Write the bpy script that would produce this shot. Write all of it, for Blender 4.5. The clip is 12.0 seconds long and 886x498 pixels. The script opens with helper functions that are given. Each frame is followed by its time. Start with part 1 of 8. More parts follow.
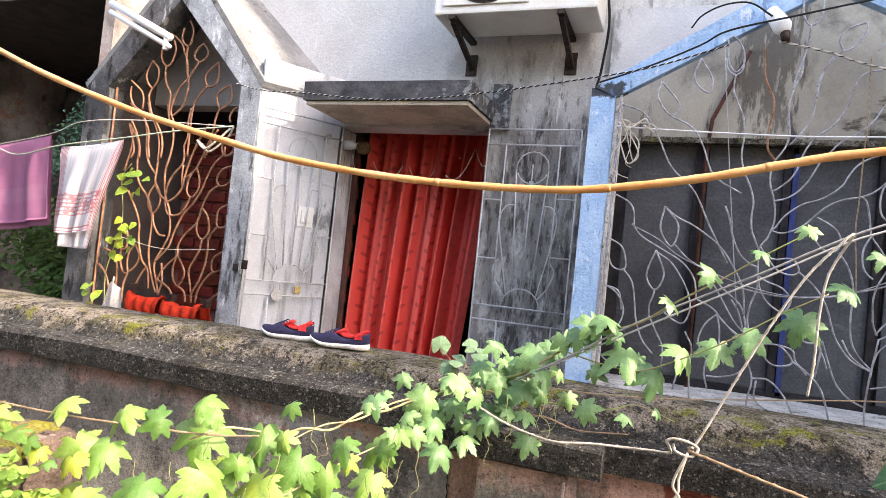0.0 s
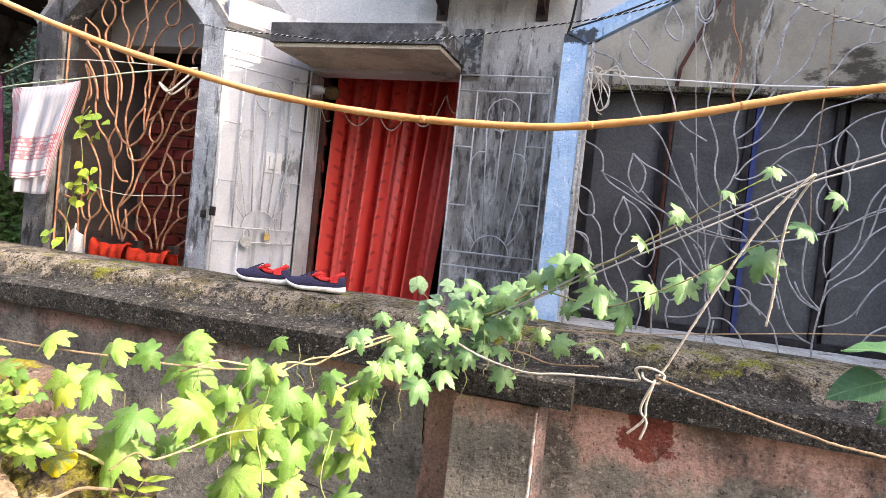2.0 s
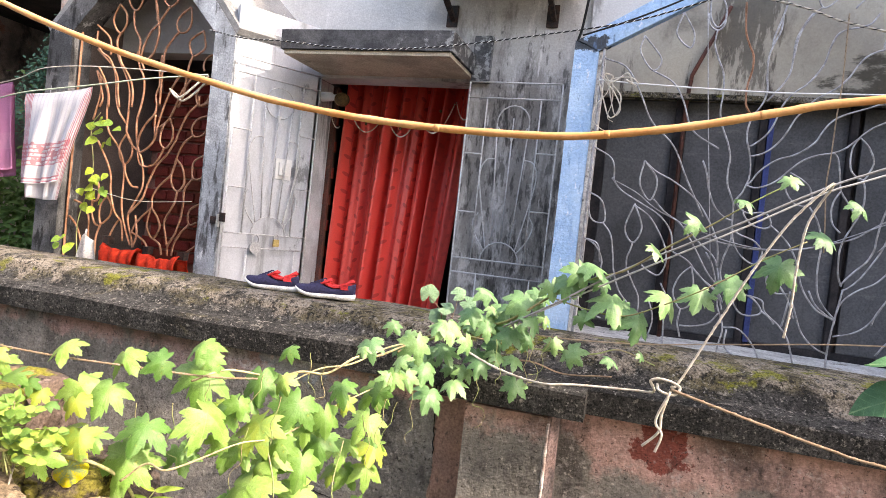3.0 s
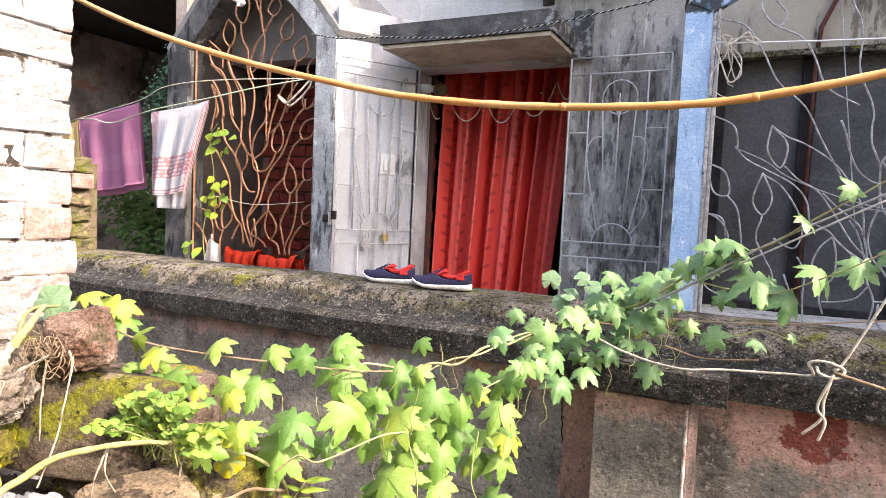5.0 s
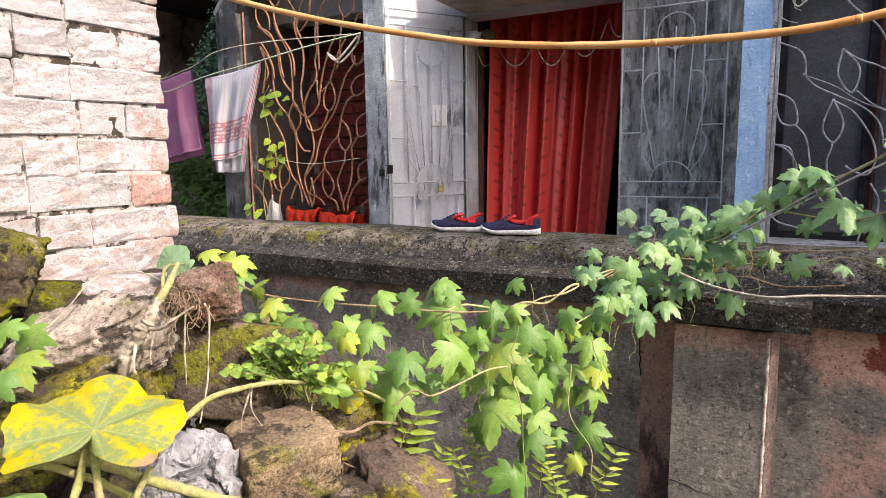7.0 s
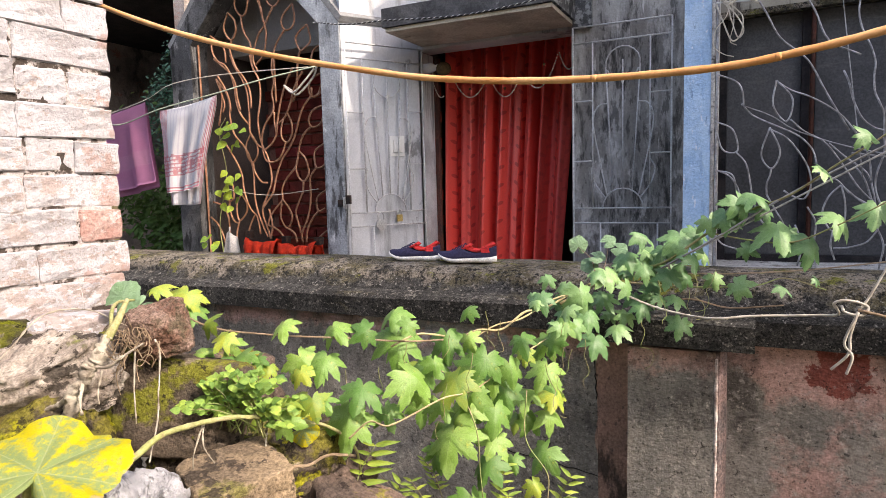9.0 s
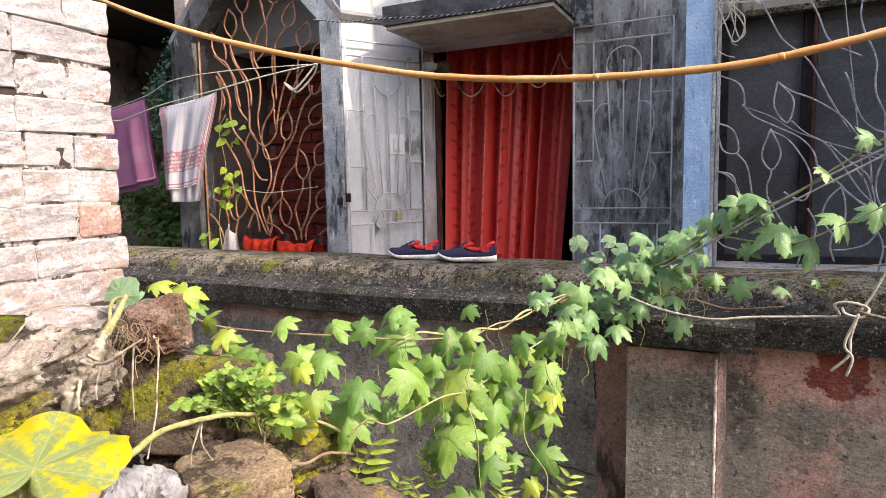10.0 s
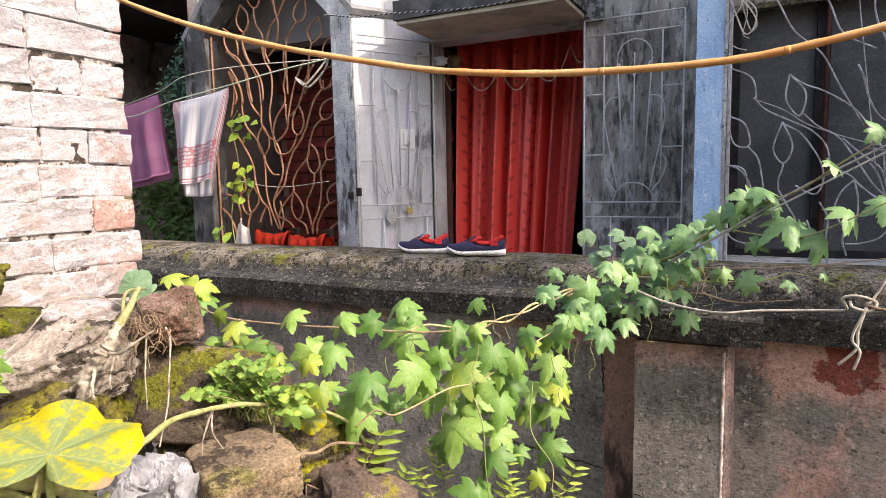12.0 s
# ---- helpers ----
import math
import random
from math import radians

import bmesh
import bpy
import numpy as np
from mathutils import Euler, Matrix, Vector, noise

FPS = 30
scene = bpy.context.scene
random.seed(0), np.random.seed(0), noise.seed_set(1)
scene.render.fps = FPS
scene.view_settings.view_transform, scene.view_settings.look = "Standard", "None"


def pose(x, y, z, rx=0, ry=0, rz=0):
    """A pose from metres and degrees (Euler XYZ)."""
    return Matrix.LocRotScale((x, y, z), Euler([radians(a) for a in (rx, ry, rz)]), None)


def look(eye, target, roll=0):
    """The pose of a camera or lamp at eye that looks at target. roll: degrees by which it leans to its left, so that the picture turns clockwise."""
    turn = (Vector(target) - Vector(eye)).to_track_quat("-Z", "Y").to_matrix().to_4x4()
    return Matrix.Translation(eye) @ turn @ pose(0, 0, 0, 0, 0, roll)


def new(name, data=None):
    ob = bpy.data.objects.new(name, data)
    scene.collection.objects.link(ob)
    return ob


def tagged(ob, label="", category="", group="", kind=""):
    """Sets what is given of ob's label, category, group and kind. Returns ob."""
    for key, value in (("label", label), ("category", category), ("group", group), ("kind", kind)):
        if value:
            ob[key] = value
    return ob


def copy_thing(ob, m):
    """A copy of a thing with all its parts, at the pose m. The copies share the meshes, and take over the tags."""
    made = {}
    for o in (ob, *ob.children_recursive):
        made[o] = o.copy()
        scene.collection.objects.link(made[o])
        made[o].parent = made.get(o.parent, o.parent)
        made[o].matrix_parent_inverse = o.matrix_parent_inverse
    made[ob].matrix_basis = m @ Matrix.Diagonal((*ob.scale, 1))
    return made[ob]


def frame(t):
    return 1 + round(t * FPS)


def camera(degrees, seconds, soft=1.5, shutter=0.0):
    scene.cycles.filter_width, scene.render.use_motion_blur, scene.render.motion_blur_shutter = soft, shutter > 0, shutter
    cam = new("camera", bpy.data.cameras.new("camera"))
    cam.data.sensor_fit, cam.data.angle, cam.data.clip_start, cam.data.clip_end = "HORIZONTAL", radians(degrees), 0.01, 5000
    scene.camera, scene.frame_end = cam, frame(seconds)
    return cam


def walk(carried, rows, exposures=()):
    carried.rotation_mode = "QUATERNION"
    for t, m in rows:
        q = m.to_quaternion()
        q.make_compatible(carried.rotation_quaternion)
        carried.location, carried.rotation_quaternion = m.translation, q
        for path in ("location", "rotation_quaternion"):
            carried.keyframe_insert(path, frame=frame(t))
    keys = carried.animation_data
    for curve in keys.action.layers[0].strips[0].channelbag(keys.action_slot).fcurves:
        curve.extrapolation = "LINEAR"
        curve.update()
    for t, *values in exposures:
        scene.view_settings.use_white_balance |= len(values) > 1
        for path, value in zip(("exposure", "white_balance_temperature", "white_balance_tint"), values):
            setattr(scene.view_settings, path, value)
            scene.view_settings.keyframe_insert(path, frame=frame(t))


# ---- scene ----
cam = camera(70.9, 12.0, soft=0.55)
PATH = [
    (0, (0.328, 0.685, 1.522), (-0.377, 2.556, 1.581), 5.9),
    (0.5, (0.325, 0.67, 1.491), (-0.273, 2.578, 1.472), 8.2),
    (1, (0.308, 0.658, 1.478), (-0.269, 2.571, 1.396), 6.8),
    (1.5, (0.304, 0.651, 1.484), (-0.24, 2.574, 1.392), 5.7),
    (2, (0.3, 0.641, 1.484), (-0.277, 2.554, 1.405), 6.0),
    (2.5, (0.294, 0.645, 1.484), (-0.283, 2.558, 1.4), 5.8),
    (2.7, (0.288, 0.645, 1.486), (-0.297, 2.556, 1.409), 5.6),
    (4.3, (0.274, 0.68, 1.501), (-0.46, 2.54, 1.453), 11.4),
    (4.5, (0.255, 0.681, 1.493), (-0.49, 2.537, 1.445), 8.6),
    (5, (0.211, 0.65, 1.483), (-0.67, 2.441, 1.357), 2.6),
    (5.5, (0.169, 0.599, 1.461), (-0.851, 2.303, 1.227), 0.8),
    (6, (0.159, 0.581, 1.447), (-0.793, 2.306, 1.103), 0.8),
    (6.5, (0.142, 0.568, 1.454), (-0.793, 2.304, 1.117), -0.4),
    (7, (0.13, 0.543, 1.471), (-0.846, 2.266, 1.189), -0.8),
    (7.5, (0.135, 0.535, 1.471), (-0.808, 2.28, 1.214), -0.8),
    (7.7, (0.136, 0.534, 1.47), (-0.802, 2.283, 1.228), -0.6),
    (9.3, (0.161, 0.534, 1.478), (-0.703, 2.327, 1.288), -1.5),
    (9.5, (0.158, 0.537, 1.477), (-0.705, 2.331, 1.289), -1.3),
    (10, (0.154, 0.536, 1.475), (-0.717, 2.325, 1.277), -1.1),
    (10.5, (0.156, 0.542, 1.469), (-0.713, 2.327, 1.225), -0.8),
    (11, (0.159, 0.541, 1.47), (-0.692, 2.337, 1.241), -0.9),
    (11.5, (0.163, 0.54, 1.472), (-0.691, 2.334, 1.241), -0.6),
    (12, (0.171, 0.529, 1.474), (-0.735, 2.299, 1.259), -1.2),
]
walk(cam, [(t, look(eye, target, roll)) for t, eye, target, roll in PATH], exposures=[(0.0, 2.91, 7800, 17), (4.5, 2.91, 7800, 17), (5.0, 2.85, 7750, 17), (5.5, 2.54, 7600, 17), (6.0, 2.30, 7530, 17), (7.0, 2.20, 7530, 17), (7.5, 2.17, 7530, 17), (9.5, 2.24, 7530, 17), (12.0, 2.26, 7530, 17)])

# ---- daylight ----
SUN_TO = Vector((0.71, -0.10, 0.69)).normalized()
world = bpy.data.worlds.new("sky")
scene.world = world
world.use_nodes = True
wn = world.node_tree
sky = wn.nodes.new("ShaderNodeTexSky")
sky.sky_type = 'NISHITA'
sky.sun_disc = False
sky.sun_elevation = math.asin(SUN_TO.z)
sky.sun_rotation = math.atan2(SUN_TO.x, SUN_TO.y)
sky.air_density, sky.dust_density = 1.0, 2.0
wn.nodes["Background"].inputs["Strength"].default_value = 0.15
wn.links.new(sky.outputs[0], wn.nodes["Background"].inputs["Color"])
sun_data = bpy.data.lights.new("sun", 'SUN')
sun_data.energy, sun_data.angle, sun_data.color = 1.35, radians(0.9), (1.0, 0.965, 0.92)
sun = new("sun", sun_data)
sun.matrix_world = look((0, 0, 8), Vector((0, 0, 8)) - SUN_TO)


# ---- materials ----
def math_node(nt, op, a, b=None, c=None):
    n = nt.nodes.new("ShaderNodeMath")
    n.operation = op
    for i, v in enumerate((a, b, c)):
        if v is None:
            continue
        if isinstance(v, (int, float)):
            n.inputs[i].default_value = v
        else:
            nt.links.new(v, n.inputs[i])
    return n.outputs[0]


def mix_node(nt, fac, a, b, blend='MIX'):
    n = nt.nodes.new("ShaderNodeMix")
    n.data_type, n.blend_type = 'RGBA', blend
    for i, v in ((0, fac), (6, a), (7, b)):
        if isinstance(v, (int, float)):
            n.inputs[i].default_value = v
        elif isinstance(v, tuple):
            n.inputs[i].default_value = (*v, 1.0) if len(v) == 3 else v
        else:
            nt.links.new(v, n.inputs[i])
    return n.outputs[2]


def noise_node(nt, vec, scale, detail=6.0, rough=0.6, stretch=None):
    if stretch:
        m = nt.nodes.new("ShaderNodeMapping")
        m.inputs["Scale"].default_value = stretch
        nt.links.new(vec, m.inputs[0])
        vec = m.outputs[0]
    n = nt.nodes.new("ShaderNodeTexNoise")
    n.inputs["Scale"].default_value, n.inputs["Detail"].default_value, n.inputs["Roughness"].default_value = scale, detail, rough
    nt.links.new(vec, n.inputs["Vector"])
    return n.outputs["Fac"]


def step_node(nt, v, lo, hi, to=1.0):
    n = nt.nodes.new("ShaderNodeMapRange")
    n.interpolation_type = 'SMOOTHSTEP'
    n.inputs[1].default_value, n.inputs[2].default_value, n.inputs[4].default_value = lo, hi, to
    nt.links.new(v, n.inputs[0])
    return n.outputs[0]


def coords(nt, space):
    if space == "world":
        return nt.nodes.new("ShaderNodeNewGeometry").outputs["Position"]
    t = nt.nodes.new("ShaderNodeTexCoord")
    return t.outputs["UV" if space == "uv" else "Object"]


def material(name, base, rough=0.85, metal=0.0, vary=None, vscale=3.0, stains=(), grain=0.25, gscale=120.0,
             bump=0.3, bscale=45.0, space="world", lone=0.0, spec=0.06, translucent=0.0, colour=None):
    """A worn surface: base and second colour in patches, stains (colour, stretch, low, high, amount, gradient), grain and relief."""
    m = bpy.data.materials.new(name)
    m.use_nodes = True
    nt = m.node_tree
    bsdf = nt.nodes["Principled BSDF"]
    pos = coords(nt, space)
    col = base
    if colour:
        col = colour(nt)
    if vary:
        col = mix_node(nt, step_node(nt, noise_node(nt, pos, vscale, 8.0, 0.65), 0.38, 0.64), col, vary)
    for s in stains:
        c, stretch, lo, hi, amount = s[:5]
        f = noise_node(nt, pos, 1.0, 9.0, 0.68, stretch)
        for axis, v0, v1, weight in (s[5] if len(s) > 5 else ()):
            sep = nt.nodes.new("ShaderNodeSeparateXYZ")
            nt.links.new(pos, sep.inputs[0])
            r = nt.nodes.new("ShaderNodeMapRange")
            r.inputs[1].default_value, r.inputs[2].default_value = v0, v1
            r.inputs[3].default_value, r.inputs[4].default_value = -weight, weight
            nt.links.new(sep.outputs["XYZ".index(axis)], r.inputs[0])
            f = math_node(nt, 'ADD', f, r.outputs[0])
        col = mix_node(nt, step_node(nt, f, lo, hi, amount), col, c)
    fine = noise_node(nt, pos, gscale, 4.0, 0.7)
    if grain:
        g = nt.nodes.new("ShaderNodeMapRange")
        g.inputs[1].default_value, g.inputs[2].default_value = 0.34, 0.66
        g.inputs[3].default_value, g.inputs[4].default_value = 1.0 - grain, 1.0 + grain
        nt.links.new(fine, g.inputs[0])
        col = mix_node(nt, 1.0, col, g.outputs[0], 'MULTIPLY')
    if lone:
        info = nt.nodes.new("ShaderNodeObjectInfo")
        hsv = nt.nodes.new("ShaderNodeHueSaturation")
        r = nt.nodes.new("ShaderNodeMapRange")
        r.inputs[3].default_value, r.inputs[4].default_value = 1.0 - lone, 1.0 + lone
        nt.links.new(info.outputs["Random"], r.inputs[0])
        nt.links.new(r.outputs[0], hsv.inputs["Value"])
        h = nt.nodes.new("ShaderNodeMapRange")
        h.inputs[3].default_value, h.inputs[4].default_value = 0.5 + lone * 0.06, 0.5 - lone * 0.06
        nt.links.new(info.outputs["Random"], h.inputs[0])
        nt.links.new(h.outputs[0], hsv.inputs["Hue"])
        nt.links.new(col, hsv.inputs["Color"]) if not isinstance(col, tuple) else setattr(hsv.inputs["Color"], "default_value", (*col, 1))
        col = hsv.outputs[0]
    if isinstance(col, tuple):
        bsdf.inputs["Base Color"].default_value = (*col, 1)
    else:
        nt.links.new(col, bsdf.inputs["Base Color"])
    bsdf.inputs["Metallic"].default_value = metal
    bsdf.inputs["Specular IOR Level"].default_value = spec
    rn = nt.nodes.new("ShaderNodeMapRange")
    rn.inputs[3].default_value, rn.inputs[4].default_value = max(rough - 0.12, 0.02), min(rough + 0.12, 1.0)
    nt.links.new(fine, rn.inputs[0])
    nt.links.new(rn.outputs[0], bsdf.inputs["Roughness"])
    if bump:
        b = nt.nodes.new("ShaderNodeBump")
        b.inputs["Strength"].default_value, b.inputs["Distance"].default_value = min(1.0, bump * 1.3), 0.010
        nt.links.new(noise_node(nt, pos, bscale, 8.0, 0.7), b.inputs["Height"])
        nt.links.new(b.outputs[0], bsdf.inputs["Normal"])
    if translucent:
        tr = nt.nodes.new("ShaderNodeBsdfTranslucent")
        if isinstance(col, tuple):
            tr.inputs[0].default_value = (*col, 1)
        else:
            nt.links.new(col, tr.inputs[0])
        ms = nt.nodes.new("ShaderNodeMixShader")
        ms.inputs[0].default_value = translucent
        nt.links.new(bsdf.outputs[0], ms.inputs[1])
        nt.links.new(tr.outputs[0], ms.inputs[2])
        nt.links.new(ms.outputs[0], nt.nodes["Material Output"].inputs[0])
    return m


BLACK, SOOT, GREY = (0.018, 0.018, 0.017), (0.055, 0.055, 0.053), (0.27, 0.27, 0.265)
# white limewash, gone grey and black with mould towards the right of the door and above it
M_WALL = material("limewashed_wall", (0.58, 0.565, 0.535), vary=(0.50, 0.485, 0.455), vscale=2.2, stains=(
    ((0.40, 0.385, 0.36), (3.0, 3.0, 1.6), 0.60, 0.74, 0.85, (("X", -1.15, -0.85, 0.30), ("X", -0.25, -0.12, -0.20), ("Z", 2.35, 2.75, -0.16))),
    ((0.40, 0.38, 0.35), (5.0, 5.0, 1.2), 0.50, 0.72, 0.5, (("X", -1.05, -0.72, 0.12), ("Z", 2.1, 2.6, -0.10))),
    ((0.13, 0.12, 0.107), (7.0, 7.0, 2.2), 0.63, 0.77, 0.62, (("X", -1.05, -0.7, 0.08), ("X", -0.22, -0.05, -0.08), ("Z", 2.2, 2.8, -0.06))),
    ((0.06, 0.05, 0.042), (6.0, 6.0, 2.0), 0.66, 0.80, 0.75, (("X", -0.5, -0.1, 0.08), ("Z", 1.3, 2.1, -0.10))), (BLACK, (13.0, 13.0, 3.0), 0.62, 0.76, 0.7, (("Z", 1.2, 2.5, -0.02), ("X", -1.0, -0.7, 0.06), ("Z", 2.3, 2.8, -0.05))),
    ((0.64, 0.62, 0.59), (20.0, 20.0, 2.4), 0.61, 0.70, 0.8, (("Z", 1.2, 2.3, 0.02),)), ((0.60, 0.575, 0.545), (11.0, 11.0, 6.0), 0.53, 0.66, 0.75, (("Z", 1.1, 2.1, -0.06),)), (BLACK, (34.0, 34.0, 9.0), 0.61, 0.70, 0.6, (("X", -1.0, -0.6, 0.05), ("Z", 2.2, 2.7, -0.05))), ((0.66, 0.64, 0.60), (5.0, 5.0, 2.0), 0.60, 0.70, 0.75, (("X", -0.55, -0.15, 0.07), ("Z", 2.0, 2.5, 0.04))), ((0.09, 0.085, 0.078), (8.0, 8.0, 2.6), 0.66, 0.80, 0.75, (("X", -1.0, -0.6, 0.08),))), bump=0.35, bscale=60, grain=0.13, gscale=120)
M_CHAMFER = material("white_plaster", (0.58, 0.59, 0.60), vary=(0.49, 0.50, 0.51), vscale=2.6, stains=(
    (GREY, (6.0, 6.0, 1.0), 0.55, 0.68, 0.8), ((0.16, 0.16, 0.155), (9.0, 9.0, 6.0), 0.66, 0.76, 0.8, (("X", -1.80, -1.70, 0.10), ("Z", 1.62, 1.70, 0.08), ("Z", 1.78, 1.86, -0.08))), (SOOT, (13.0, 13.0, 2.5), 0.62, 0.74, 0.7)), bump=0.2, grain=0.10)
M_WHITEWALL = material("clean_limewash", (0.62, 0.62, 0.615), vary=(0.54, 0.54, 0.535), vscale=3.0, stains=(
    ((0.25, 0.25, 0.245), (9.0, 9.0, 3.0), 0.58, 0.70, 0.8, (("X", -0.08, 0.06, -0.10),)), (BLACK, (18.0, 18.0, 5.0), 0.66, 0.74, 0.8, (("X", -0.08, 0.05, -0.08),))), bump=0.3, grain=0.1)
# Grey base darkened in place of shade, since the sun reaches this slope.
M_GABLEROOF = material("grey_roof_plaster", (0.24, 0.24, 0.235), vary=(0.16, 0.16, 0.157), vscale=4.0, stains=(
    ((0.10, 0.10, 0.098), (5.0, 5.0, 9.0), 0.56, 0.68, 0.8), (BLACK, (16.0, 16.0, 16.0), 0.62, 0.70, 0.8), ((0.55, 0.55, 0.54), (20.0, 20.0, 8.0), 0.62, 0.70, 0.6)), bump=0.5, grain=0.2)
M_JAMB = material("grey_jamb_plaster", (0.62, 0.625, 0.63), vary=(0.42, 0.42, 0.42), vscale=4.0, stains=(
    (SOOT, (14.0, 14.0, 1.2), 0.54, 0.68, 0.8), ((0.66, 0.65, 0.63), (10.0, 10.0, 1.5), 0.6, 0.7, 0.6)), bump=0.3, grain=0.14)
M_PIER = material("blue_grey_pier_paint", (0.38, 0.40, 0.415), vary=(0.22, 0.235, 0.245), vscale=6.0, stains=(
    ((0.66, 0.68, 0.68), (11.0, 11.0, 5.0), 0.56, 0.64, 0.8), (SOOT, (14.0, 14.0, 3.0), 0.54, 0.64, 0.85)), bump=0.4, grain=0.28, gscale=100)
# Darker copy of the pier paint: its shade and weathering in one colour.
M_SHADEPIER = material("shaded_weathered_pier", (0.13, 0.13, 0.13), vary=(0.06, 0.06, 0.06), vscale=5.0, stains=(
    ((0.42, 0.42, 0.41), (12.0, 12.0, 3.0), 0.60, 0.68, 0.8), (BLACK, (10.0, 10.0, 3.5), 0.54, 0.64, 0.85), ((0.50, 0.50, 0.49), (26.0, 26.0, 10.0), 0.66, 0.72, 0.8)), bump=0.5, grain=0.3, gscale=100)
M_BLUE = material("blue_limewash", (0.31, 0.48, 0.69), vary=(0.44, 0.60, 0.76), vscale=5.0, stains=(
    ((0.70, 0.74, 0.80), (26.0, 26.0, 12.0), 0.60, 0.63, 0.8), ((0.08, 0.13, 0.25), (18.0, 18.0, 5.0), 0.58, 0.64, 0.65),
    ((0.045, 0.043, 0.04), (13.0, 13.0, 13.0), 1.10, 1.18, 0.92, (("Z", 2.31, 2.37, 0.25), ("Z", 2.41, 2.47, -0.22), ("X", 0.03, 0.16, -0.25))), ((0.15, 0.28, 0.50), (30.0, 30.0, 6.0), 0.54, 0.66, 0.5), ((0.60, 0.66, 0.74), (18.0, 18.0, 2.5), 0.60, 0.68, 0.6)), bump=0.6, bscale=55, grain=0.14, gscale=90)
# First layer darkens towards the top and the right; drips and smears follow.
M_BEIGE = material("stained_cream_plaster", (0.43, 0.395, 0.325), vary=(0.33, 0.30, 0.25), vscale=2.0, grain=0.08, stains=(
    ((0.10, 0.092, 0.078), (3.0, 3.0, 4.0), 0.54, 0.76, 0.82, (("Z", 2.36, 2.66, 0.18), ("X", 0.9, 1.5, 0.06))),
    ((0.20, 0.18, 0.15), (5.0, 5.0, 3.0), 0.56, 0.70, 0.7), ((0.06, 0.05, 0.045), (14.0, 14.0, 3.0), 0.60, 0.70, 0.9, (("Z", 2.24, 2.6, -0.07),)), ((0.05, 0.045, 0.04), (9.0, 9.0, 14.0), 0.70, 0.82, 0.85, (("Z", 2.23, 2.33, -0.22),)), ((0.05, 0.045, 0.035), (4.0, 4.0, 9.0), 0.66, 0.76, 0.85, (("X", 0.75, 1.15, 0.18), ("Z", 2.28, 2.46, -0.12))), ((0.04, 0.035, 0.03), (30.0, 30.0, 7.0), 0.72, 0.82, 0.6, (("X", 0.42, 0.56, 0.15), ("X", 0.72, 0.88, -0.15), ("Z", 2.34, 2.5, 0.05)))), bump=0.12)
M_PARAPET = material("weathered_cement", (0.30, 0.272, 0.235), vary=(0.18, 0.168, 0.148), vscale=3.2, stains=(
    ((0.33, 0.22, 0.19), (3.4, 3.4, 3.8), 0.62, 0.86, 0.45, (("Z", 0.75, 1.0, 0.10),)),
    ((0.52, 0.32, 0.27), (6.0, 6.0, 6.0), 0.60, 0.76, 0.85, (("Z", 0.82, 0.95, 0.2), ("X", 0.10, 0.24, 0.16), ("X", 0.95, 1.2, -0.18))),
    ((0.46, 0.27, 0.20), (9.0, 9.0, 5.0), 1.02, 1.08, 0.85, (("X", -0.29, -0.265, 0.3), ("X", -0.20, -0.185, -0.3), ("Z", 0.45, 0.62, 0.25))),
    ((0.44, 0.30, 0.27), (5.0, 5.0, 9.0), 0.86, 0.96, 0.8, (("Z", 0.83, 0.95, 0.2), ("X", -1.5, -1.3, 0.15), ("X", -0.95, -0.75, -0.15))),
    ((0.62, 0.60, 0.58), (12.0, 12.0, 12.0), 0.92, 1.0, 0.6, (("Z", 0.80, 0.93, 0.2), ("X", -1.45, -1.2, 0.12), ("X", -0.8, -0.6, -0.12))),
    ((0.22, 0.060, 0.045), (14.0, 14.0, 14.0), 1.02, 1.06, 0.95, (("Z", 0.80, 0.90, 0.3), ("X", 0.27, 0.42, 0.3), ("X", 0.40, 0.56, -0.3))),
    ((0.062, 0.057, 0.05), (4.0, 4.0, 2.4), 0.51, 0.67, 0.8, (("Z", 0.45, 0.9, 0.04),)), (BLACK, (22.0, 22.0, 13.0), 0.56, 0.70, 0.55), ((0.44, 0.41, 0.37), (140.0, 140.0, 140.0), 0.57, 0.70, 0.3), ((0.030, 0.028, 0.026), (46.0, 46.0, 46.0), 0.56, 0.66, 0.45), ((0.50, 0.46, 0.42), (34.0, 34.0, 34.0), 0.57, 0.66, 0.35), ((0.02, 0.018, 0.016), (90.0, 90.0, 90.0), 0.61, 0.66, 0.6), ((0.50, 0.45, 0.38), (42.0, 42.0, 42.0), 0.59, 0.65, 0.5, (("Z", 0.5, 0.95, -0.04),)), ((0.02, 0.018, 0.016), (60.0, 60.0, 60.0), 0.60, 0.64, 0.7), ((0.30, 0.34, 0.36), (8.0, 8.0, 10.0), 0.88, 0.94, 0.7, (("Z", 0.83, 0.95, 0.2), ("X", -1.1, -0.9, 0.12), ("X", -0.55, -0.35, -0.12)))),
    grain=0.28, gscale=90, bump=0.9, bscale=65)
